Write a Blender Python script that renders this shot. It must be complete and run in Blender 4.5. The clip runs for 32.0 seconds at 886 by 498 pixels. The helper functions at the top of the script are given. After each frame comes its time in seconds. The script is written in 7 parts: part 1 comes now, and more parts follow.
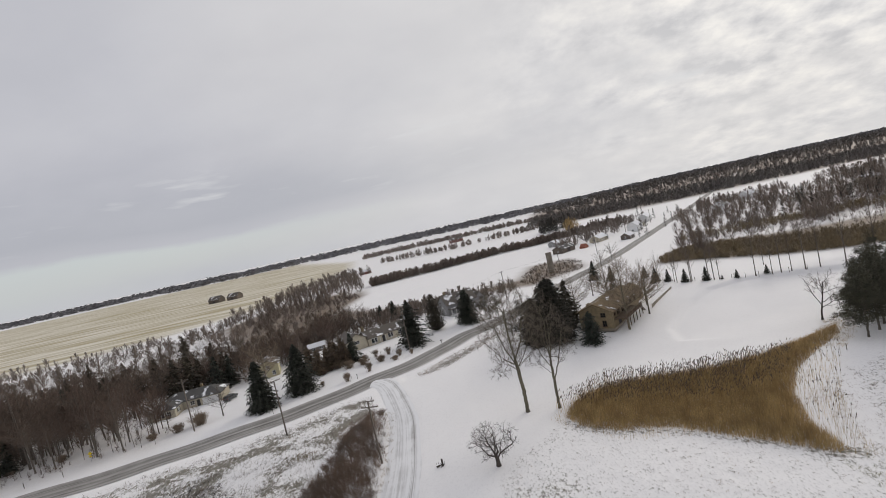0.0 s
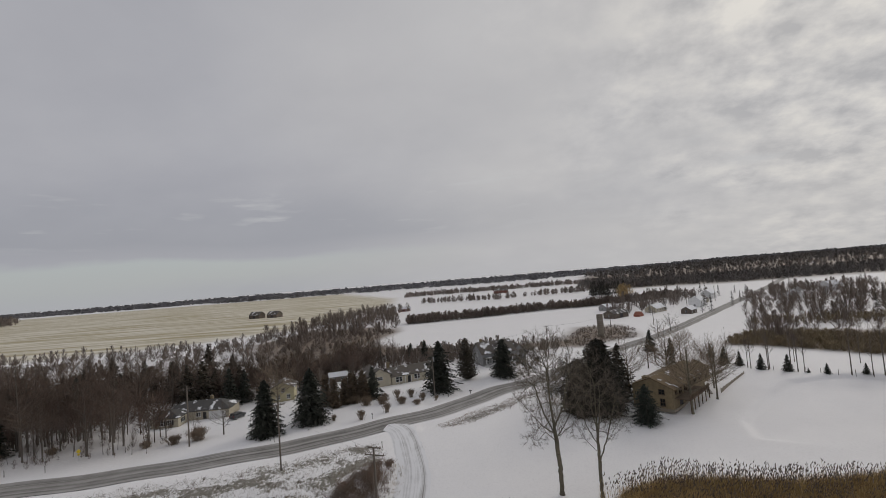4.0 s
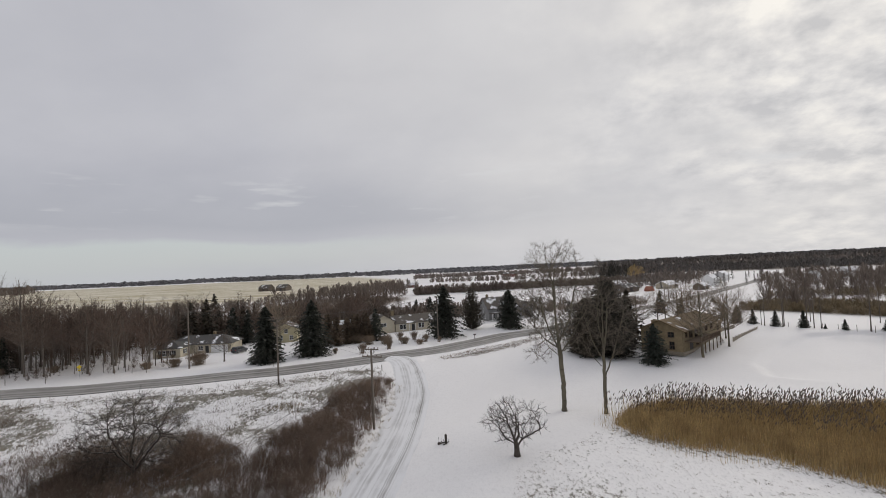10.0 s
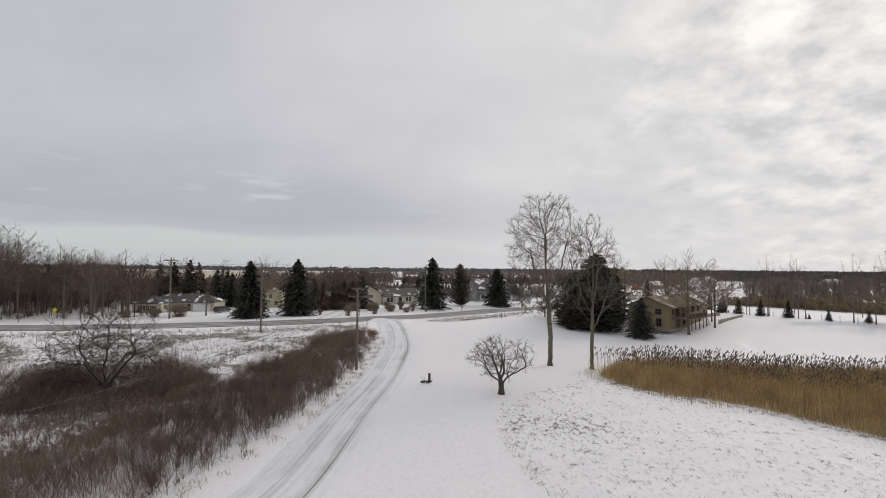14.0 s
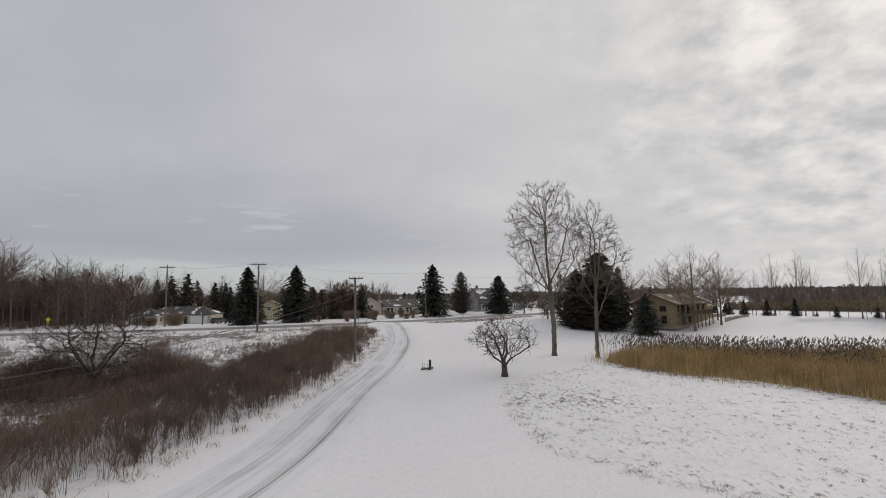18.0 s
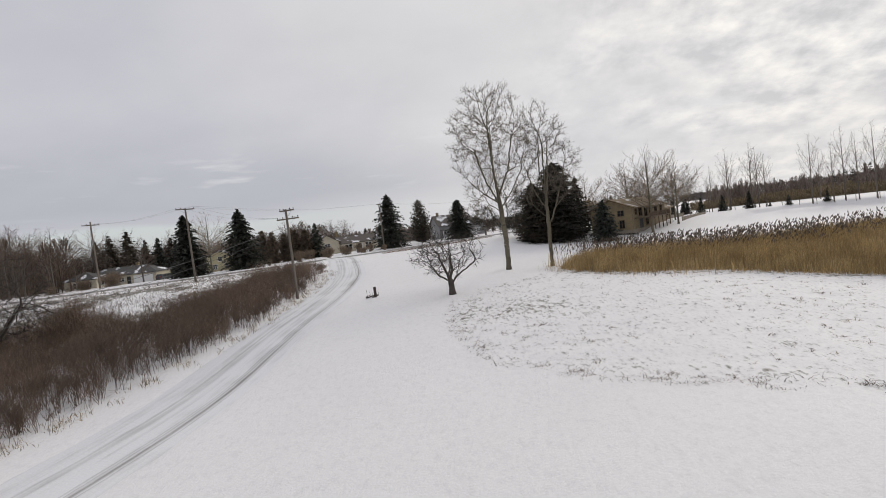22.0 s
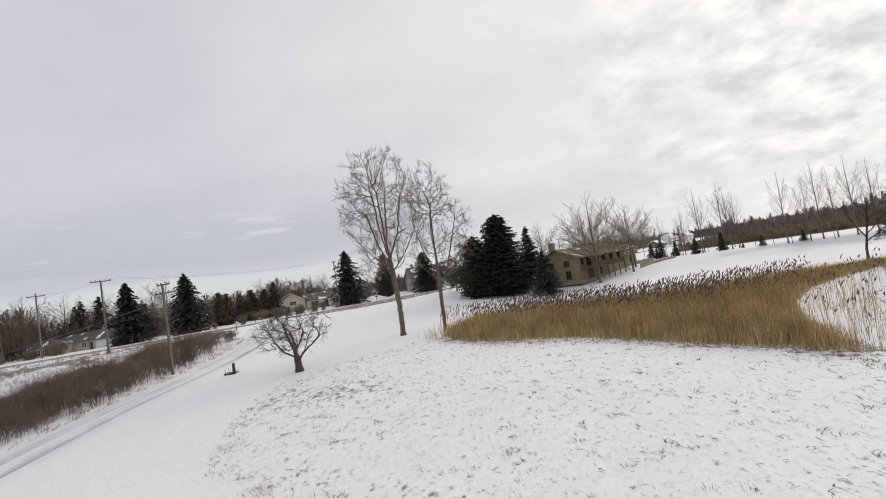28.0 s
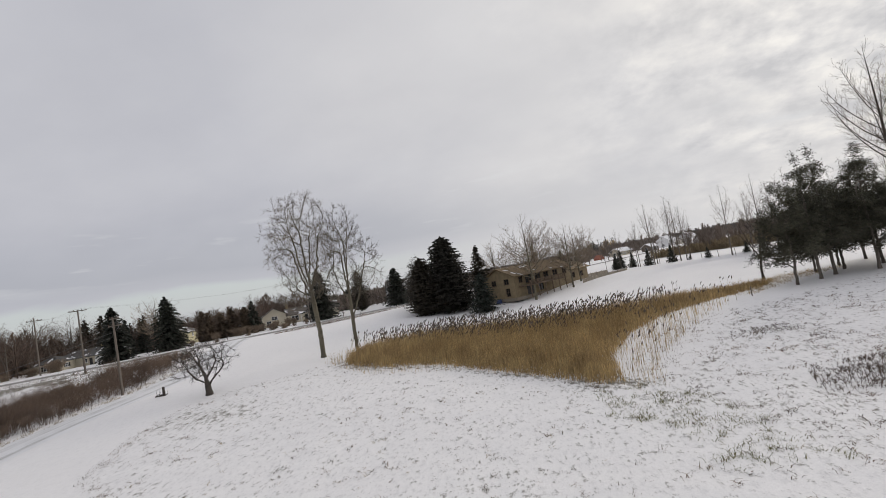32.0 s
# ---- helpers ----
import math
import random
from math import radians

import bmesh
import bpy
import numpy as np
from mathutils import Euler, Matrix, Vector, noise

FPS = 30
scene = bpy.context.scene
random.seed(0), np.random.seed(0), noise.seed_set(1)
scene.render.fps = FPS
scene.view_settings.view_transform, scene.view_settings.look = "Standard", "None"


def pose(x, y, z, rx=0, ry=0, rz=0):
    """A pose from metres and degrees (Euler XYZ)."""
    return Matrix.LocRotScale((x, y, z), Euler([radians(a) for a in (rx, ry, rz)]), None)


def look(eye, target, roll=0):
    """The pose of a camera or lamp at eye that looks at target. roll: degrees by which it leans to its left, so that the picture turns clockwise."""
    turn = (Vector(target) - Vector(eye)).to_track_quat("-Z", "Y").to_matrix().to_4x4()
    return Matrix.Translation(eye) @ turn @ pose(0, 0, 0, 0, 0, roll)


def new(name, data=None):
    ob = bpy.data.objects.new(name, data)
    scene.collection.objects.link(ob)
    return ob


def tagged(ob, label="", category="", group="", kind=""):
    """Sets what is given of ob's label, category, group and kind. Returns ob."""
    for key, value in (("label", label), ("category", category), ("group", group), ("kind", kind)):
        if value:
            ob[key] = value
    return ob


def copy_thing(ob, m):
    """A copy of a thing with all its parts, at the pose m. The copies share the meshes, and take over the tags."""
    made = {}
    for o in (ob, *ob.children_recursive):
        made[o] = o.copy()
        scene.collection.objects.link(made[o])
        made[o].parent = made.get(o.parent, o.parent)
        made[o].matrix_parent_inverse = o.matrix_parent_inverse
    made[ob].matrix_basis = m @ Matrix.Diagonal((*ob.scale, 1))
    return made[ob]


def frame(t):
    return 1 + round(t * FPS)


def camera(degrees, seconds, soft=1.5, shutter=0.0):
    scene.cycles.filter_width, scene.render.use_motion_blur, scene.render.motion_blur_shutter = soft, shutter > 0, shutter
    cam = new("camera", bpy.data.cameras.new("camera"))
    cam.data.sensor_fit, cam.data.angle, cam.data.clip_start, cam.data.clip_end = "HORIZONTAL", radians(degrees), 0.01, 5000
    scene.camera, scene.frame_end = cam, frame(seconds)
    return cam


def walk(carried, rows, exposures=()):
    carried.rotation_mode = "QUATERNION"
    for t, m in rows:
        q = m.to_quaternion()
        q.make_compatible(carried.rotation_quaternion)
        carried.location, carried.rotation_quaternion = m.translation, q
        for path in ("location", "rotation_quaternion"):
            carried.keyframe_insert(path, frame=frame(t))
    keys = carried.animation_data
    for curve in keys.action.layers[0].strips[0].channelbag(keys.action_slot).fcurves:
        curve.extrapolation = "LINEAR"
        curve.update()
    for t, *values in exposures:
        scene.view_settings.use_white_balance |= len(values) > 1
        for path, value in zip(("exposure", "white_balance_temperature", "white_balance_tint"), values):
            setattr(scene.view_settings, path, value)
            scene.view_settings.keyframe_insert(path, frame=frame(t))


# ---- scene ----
cam = camera(87.08, 32.0, soft=0.9)
PATH = [
    (0, (2.82, -8.09, 33.99), (4.50, 31.81, 31.73), -12.55),
    (0.5, (3.33, -4.68, 34.00), (5.97, 35.23, 33.36), -5.71),
    (1, (3.49, -2.94, 33.34), (6.43, 36.72, 37.62), 0.21),
    (1.5, (3.17, -1.30, 33.09), (5.88, 38.40, 37.22), -3.82),
    (2, (2.94, -0.12, 32.93), (5.35, 39.38, 38.77), -7.76),
    (2.5, (2.75, 0.63, 32.56), (4.79, 39.99, 39.36), -8.52),
    (3, (2.59, 1.49, 32.02), (3.40, 41.12, 37.34), -9.60),
    (3.5, (2.81, 1.13, 31.73), (2.09, 41.06, 34.05), -7.33),
    (5.5, (3.29, 1.72, 27.99), (1.58, 41.60, 30.47), -0.04),
    (6, (3.05, 2.26, 27.17), (1.28, 42.19, 28.71), -0.03),
    (6.5, (3.14, 2.46, 26.22), (0.92, 42.36, 27.83), -2.35),
    (7, (3.17, 2.70, 25.00), (0.88, 42.59, 26.85), -1.45),
    (7.5, (3.04, 3.08, 24.24), (0.80, 43.01, 24.62), 0.82),
    (8, (3.22, 2.97, 23.37), (1.01, 42.86, 25.48), -1.60),
    (8.5, (3.18, 3.21, 22.35), (0.91, 43.08, 24.70), -2.93),
    (9, (2.98, 3.57, 21.47), (0.53, 43.46, 22.95), -1.04),
    (9.5, (3.03, 3.64, 20.50), (0.70, 43.51, 22.65), -1.55),
    (10, (2.96, 3.93, 19.82), (0.35, 43.82, 21.38), -2.65),
    (10.5, (2.80, 3.87, 19.07), (0.35, 43.73, 21.35), -1.53),
    (11, (2.78, 4.11, 18.06), (0.44, 43.98, 20.31), -1.05),
    (11.5, (2.58, 4.35, 17.43), (0.01, 44.25, 18.76), -2.02),
    (12, (2.59, 4.36, 16.52), (0.29, 44.25, 18.44), -2.16),
    (12.5, (2.46, 4.63, 15.41), (0.32, 44.55, 16.60), -2.65),
    (13, (2.46, 4.77, 14.42), (0.30, 44.71, 15.24), -0.91),
    (13.5, (2.46, 4.84, 13.39), (0.73, 44.77, 15.15), 0.53),
    (15.5, (2.26, 5.88, 10.23), (0.15, 45.80, 11.83), -0.73),
    (16, (2.08, 5.82, 9.38), (-0.52, 45.73, 10.13), -3.59),
    (16.5, (2.25, 5.90, 8.03), (0.19, 45.84, 7.44), -2.00),
    (17, (2.44, 6.32, 7.10), (0.84, 46.28, 6.09), 2.15),
    (17.5, (2.77, 6.08, 7.67), (1.68, 45.69, 13.12), 3.90),
    (18, (2.65, 6.39, 7.75), (0.88, 46.15, 11.76), -0.89),
    (18.5, (2.46, 6.42, 7.54), (0.22, 46.29, 9.98), -4.00),
    (19, (2.42, 6.69, 6.79), (0.01, 46.58, 5.24), -3.79),
    (19.5, (2.81, 6.93, 6.33), (0.98, 46.77, 3.24), -1.61),
    (20, (3.27, 7.46, 6.44), (1.98, 47.41, 5.05), -3.61),
    (20.5, (3.59, 8.22, 6.24), (2.14, 48.18, 5.02), -5.97),
    (21, (4.21, 8.91, 6.06), (3.49, 48.89, 5.33), -7.88),
    (21.5, (4.82, 9.67, 5.80), (4.31, 49.58, 3.22), -9.45),
    (22, (5.74, 10.45, 5.92), (6.06, 50.41, 4.20), -7.04),
    (22.5, (6.76, 11.32, 5.87), (7.48, 51.28, 4.08), -4.87),
    (23, (7.79, 12.30, 6.16), (8.80, 52.29, 6.65), -5.50),
    (23.5, (8.54, 13.02, 6.41), (9.97, 52.94, 8.59), -4.25),
    (24, (9.44, 13.73, 6.29), (10.86, 53.57, 9.65), -7.93),
    (24.5, (10.56, 14.31, 6.27), (11.44, 54.16, 9.67), -14.40),
    (26.5, (16.77, 15.32, 4.84), (16.91, 55.11, 8.95), -7.24),
    (27, (18.73, 14.36, 5.12), (18.75, 53.99, 10.51), -8.70),
    (27.5, (20.70, 13.64, 5.42), (19.84, 53.50, 8.68), -5.76),
    (28, (22.90, 12.52, 6.17), (20.97, 52.41, 8.41), -9.10),
    (28.5, (24.59, 11.77, 5.91), (23.10, 51.61, 9.16), -5.42),
    (29, (26.56, 10.92, 6.66), (23.34, 50.71, 4.28), -6.42),
    (29.5, (28.84, 10.21, 7.22), (24.91, 49.98, 5.52), -7.40),
    (30, (30.80, 9.62, 7.02), (28.04, 49.52, 7.87), -1.79),
    (30.5, (32.75, 9.15, 6.97), (29.63, 48.93, 9.66), -0.37),
    (31, (34.44, 8.14, 6.37), (32.44, 47.36, 13.95), -4.49),
    (31.5, (36.17, 7.05, 6.64), (34.33, 46.30, 14.11), -7.83),
    (32, (38.71, 6.67, 7.34), (34.66, 46.38, 9.92), -10.33),
]
walk(cam, [(t, look(eye, target, roll)) for t, eye, target, roll in PATH], [(0, 0.0), (1, -0.22), (2, -0.44), (3, -0.54), (3.6, -0.5), (5.5, -0.22), (6, -0.20), (7, -0.16), (9, -0.08), (12, -0.03), (13, 0.04), (16, 0.01), (17, 0.06), (17.5, -0.10), (18, -0.18), (18.5, -0.06), (19, -0.02), (20, 0.06), (22, 0.08), (24, 0.11), (27, 0.15), (28, 0.24), (29, 0.46), (30, 0.44), (31, -0.22), (32, 0.00)])

# ---- light ----
world = bpy.data.worlds.new("overcast_sky")
scene.world = world
world.use_nodes = True
SUN_EL, SUN_AZ = radians(24), radians(48)      # low winter sun behind cloud, ahead and to the right


def build_world():
    nt = world.node_tree
    N, L = nt.nodes, nt.links
    for n in list(N):
        N.remove(n)
    out, bg = N.new("ShaderNodeOutputWorld"), N.new("ShaderNodeBackground")
    sky = N.new("ShaderNodeTexSky")
    sky.sky_type, sky.sun_disc = "NISHITA", False
    sky.sun_elevation, sky.sun_rotation = SUN_EL, SUN_AZ
    sky.air_density, sky.dust_density = 1.0, 2.0
    co = N.new("ShaderNodeTexCoord")
    sep = N.new("ShaderNodeSeparateXYZ")
    L.new(co.outputs["Generated"], sep.inputs[0])

    def math_node(op, a, b=None, clamp=False):
        m = N.new("ShaderNodeMath")
        m.operation, m.use_clamp = op, clamp
        for i, v in enumerate((a, b)):
            if v is None:
                continue
            if isinstance(v, (int, float)):
                m.inputs[i].default_value = v
            else:
                L.new(v, m.inputs[i])
        return m.outputs[0]

    # flat cloud deck: the direction carried up to a plane
    zz = math_node("ADD", math_node("MAXIMUM", sep.outputs[2], 0.0), 0.40)
    comb = N.new("ShaderNodeCombineXYZ")
    L.new(math_node("DIVIDE", sep.outputs[0], zz), comb.inputs[0])
    L.new(math_node("DIVIDE", sep.outputs[1], zz), comb.inputs[1])

    def noise_tex(scale, detail, rough, stretch, seed):
        mp = N.new("ShaderNodeMapping")
        mp.inputs["Scale"].default_value = stretch
        mp.inputs["Location"].default_value = (seed, seed * 1.7, 0)
        mp.inputs["Rotation"].default_value = (0, 0, 0.25)
        L.new(comb.outputs[0], mp.inputs[0])
        n = N.new("ShaderNodeTexNoise")
        n.inputs["Scale"].default_value, n.inputs["Detail"].default_value, n.inputs["Roughness"].default_value = scale, detail, rough
        L.new(mp.outputs[0], n.inputs["Vector"])
        return n.outputs["Fac"]

    def ramp(fac, stops):
        r = N.new("ShaderNodeValToRGB")
        e = r.color_ramp.elements
        while len(e) < len(stops):
            e.new(0.5)
        for s, (p, c) in zip(e, stops):
            s.position, s.color = p, (*c, 1)
        L.new(fac, r.inputs[0])
        return r.outputs[0]

    def mix(kind, fac, a, b):
        m = N.new("ShaderNodeMix")
        m.data_type, m.blend_type = "RGBA", kind
        for sock, v in ((m.inputs[0], fac), (m.inputs[6], a), (m.inputs[7], b)):
            if isinstance(v, (int, float)):
                sock.default_value = v
            elif isinstance(v, tuple):
                sock.default_value = (*v, 1)
            else:
                L.new(v, sock)
        return m.outputs[2]

    broad = noise_tex(1.0, 3, 0.4, (0.8, 1.0, 1), 3.1)
    cells = noise_tex(9.0, 5, 0.55, (1.0, 1.0, 1), 7.7)
    haze = noise_tex(3.0, 4, 0.5, (0.8, 1.0, 1), 1.9)
    base = ramp(broad, [(0.30, (0.575, 0.582, 0.612)), (0.50, (0.615, 0.617, 0.637)), (0.70, (0.66, 0.657, 0.665))])
    base = mix("MULTIPLY", 0.35, base, ramp(haze, [(0.35, (0.88, 0.885, 0.90)), (0.65, (1.08, 1.08, 1.07))]))
    rolls = ramp(cells, [(0.34, (0.74, 0.75, 0.78)), (0.50, (0.96, 0.96, 0.97)), (0.66, (1.18, 1.165, 1.13))])
    # the deck is thinner, broken and brighter towards the hidden sun
    dot = N.new("ShaderNodeVectorMath")
    dot.operation = "DOT_PRODUCT"
    L.new(co.outputs["Generated"], dot.inputs[0])
    dot.inputs[1].default_value = Vector((math.sin(SUN_AZ), math.cos(SUN_AZ), 0.42)).normalized()
    thin = ramp(dot.outputs["Value"], [(0.35, (0, 0, 0)), (0.62, (0.26, 0.26, 0.26)), (0.88, (0.55, 0.55, 0.55)), (1.0, (1, 1, 1))])
    torn = ramp(math_node("ADD", dot.outputs["Value"], math_node("MULTIPLY", math_node("SUBTRACT", haze, 0.5), 0.25)), [(0.78, (0.04, 0.04, 0.04)), (0.89, (0.32, 0.32, 0.32)), (0.975, (1, 1, 1))])
    deck = mix("MIX", torn, base, mix("MULTIPLY", 1.0, base, rolls))
    deck = mix("MULTIPLY", 1.0, deck, mix("MIX", thin, (0.835, 0.850, 0.910), (1.36, 1.335, 1.27)))
    # clear strip low over the horizon on the far side from the sun, a darker bank above it, a few wisps
    el = sep.outputs[2]
    side = N.new("ShaderNodeVectorMath")
    side.operation = "DOT_PRODUCT"
    L.new(co.outputs["Generated"], side.inputs[0])
    side.inputs[1].default_value = Vector((-0.8, 0.6, 0))
    sidef = ramp(side.outputs["Value"], [(0.55, (0, 0, 0)), (0.90, (1, 1, 1))])
    wob = math_node("ADD", el, math_node("MULTIPLY", math_node("SUBTRACT", haze, 0.5), 0.05))
    bank = ramp(wob, [(0.05, (0, 0, 0)), (0.10, (1, 1, 1)), (0.14, (0.75, 0.75, 0.75)), (0.21, (0, 0, 0))])
    deck = mix("MIX", math_node("MULTIPLY", bank, math_node("MULTIPLY", ramp(side.outputs["Value"], [(0.2, (0, 0, 0)), (0.85, (1, 1, 1))]), 0.7)), deck, (0.385, 0.405, 0.462))
    strip = ramp(wob, [(0.0, (0.35, 0.35, 0.35)), (0.03, (0.85, 0.85, 0.85)), (0.062, (0.95, 0.95, 0.95)), (0.074, (0, 0, 0))])
    skyc = mix("MIX", 0.75, mix("MULTIPLY", 1.0, sky.outputs[0], (0.12, 0.12, 0.12)), (0.60, 0.655, 0.685))
    deck = mix("MIX", math_node("MULTIPLY", strip, sidef), deck, skyc)
    mp = N.new("ShaderNodeMapping")
    mp.inputs["Scale"].default_value = (5, 5, 34)
    L.new(co.outputs["Generated"], mp.inputs[0])
    w = N.new("ShaderNodeTexNoise")
    w.inputs["Scale"].default_value, w.inputs["Detail"].default_value = 1.0, 4
    L.new(mp.outputs[0], w.inputs["Vector"])
    wisp = math_node("MULTIPLY", ramp(w.outputs["Fac"], [(0.60, (0, 0, 0)), (0.74, (1, 1, 1))]), ramp(el, [(0.08, (0, 0, 0)), (0.12, (1, 1, 1)), (0.19, (1, 1, 1)), (0.24, (0, 0, 0))]))
    deck = mix("MIX", math_node("MULTIPLY", wisp, 0.6), deck, (0.70, 0.715, 0.74))
    low = ramp(el, [(0.0, (1, 1, 1)), (0.16, (0, 0, 0))])
    deck = mix("MIX", math_node("MULTIPLY", low, 0.25), deck, (0.60, 0.60, 0.62))
    deck = mix("MULTIPLY", 1.0, deck, (1.012, 1.0, 0.982))
    L.new(deck, bg.inputs[0])
    bg.inputs[1].default_value = SKY
    L.new(bg.outputs[0], out.inputs[0])


SKY = 1.0
build_world()
sun_data = bpy.data.lights.new("sun", "SUN")
sun_data.energy, sun_data.angle, sun_data.color = 1.05, radians(25), (1.0, 0.925, 0.825)
sun = new("sun", sun_data)
sun.matrix_world = look((0, 0, 0), (-math.sin(SUN_AZ) * math.cos(SUN_EL), -math.cos(SUN_AZ) * math.cos(SUN_EL), -math.sin(SUN_EL)))
sun.location = (60, 80, 90)


# ---- materials ----
def material(name, colour, rough=0.85, second=None, scale=3.0, fine=40.0, bump=0.25, metal=0.0, grain=0.25, snow=0.0, spread=0.15, stretch=(1, 1, 1), island=0.0):
    """A surface with two scales of variation, per-object shade, relief, and optionally snow lying in patches."""
    m = bpy.data.materials.new(name)
    m.use_nodes = True
    nt = m.node_tree
    N, L = nt.nodes, nt.links
    b = N["Principled BSDF"]
    b.inputs["Metallic"].default_value = metal
    co = N.new("ShaderNodeTexCoord")
    mp = N.new("ShaderNodeMapping")
    mp.inputs["Scale"].default_value = stretch
    L.new(co.outputs["Object"], mp.inputs[0])
    n1, n2 = N.new("ShaderNodeTexNoise"), N.new("ShaderNodeTexNoise")
    for n, s in ((n1, scale), (n2, fine)):
        n.inputs["Scale"].default_value, n.inputs["Detail"].default_value = s, 4
        L.new(mp.outputs[0], n.inputs["Vector"])
    second = second or tuple(c * 0.6 for c in colour)

    def mix(kind, fac, a, c):
        x = N.new("ShaderNodeMix")
        x.data_type, x.blend_type = "RGBA", kind
        for sock, v in ((x.inputs[0], fac), (x.inputs[6], a), (x.inputs[7], c)):
            if isinstance(v, (int, float)):
                sock.default_value = v
            elif isinstance(v, tuple):
                sock.default_value = (*v, 1)
            else:
                L.new(v, sock)
        return x.outputs[2]

    def remap(v, a, c, lo, hi):
        r = N.new("ShaderNodeMapRange")
        L.new(v, r.inputs[0])
        for i, k in enumerate((a, c, lo, hi)):
            r.inputs[i + 1].default_value = k
        return r.outputs[0]

    col = mix("MIX", remap(n1.outputs["Fac"], 0.32, 0.68, 0, 1), colour, second)
    col = mix("MULTIPLY", grain, col, remap(n2.outputs["Fac"], 0.3, 0.7, 0.35, 1.45))
    info = N.new("ShaderNodeObjectInfo")
    col = mix("MULTIPLY", 1.0, col, remap(info.outputs["Random"], 0, 1, 1 - spread, 1 + spread))
    if island:
        piece = N.new("ShaderNodeNewGeometry")
        col = mix("MULTIPLY", 1.0, col, remap(piece.outputs["Random Per Island"], 0, 1, 1 - island, 1 + island))
    if snow:
        geo = N.new("ShaderNodeNewGeometry")
        sp = N.new("ShaderNodeSeparateXYZ")
        L.new(geo.outputs["Normal"], sp.inputs[0])
        mul = N.new("ShaderNodeMath")
        mul.operation = "MULTIPLY"
        L.new(remap(sp.outputs[2], 0.2, 0.7, 0, 1), mul.inputs[0])
        L.new(remap(n1.outputs["Fac"], 0.62 - 0.3 * snow, 0.70 - 0.3 * snow, 0, 1), mul.inputs[1])
        col = mix("MIX", mul.outputs[0], col, (0.82, 0.83, 0.85))
    L.new(col, b.inputs["Base Color"])
    L.new(remap(n2.outputs["Fac"], 0.2, 0.8, max(rough - 0.12, 0), min(rough + 0.1, 1)), b.inputs["Roughness"])
    bp = N.new("ShaderNodeBump")
    bp.inputs["Strength"].default_value, bp.inputs["Distance"].default_value = bump, 0.03
    L.new(n2.outputs["Fac"], bp.inputs["Height"])
    L.new(bp.outputs[0], b.inputs["Normal"])
    return m


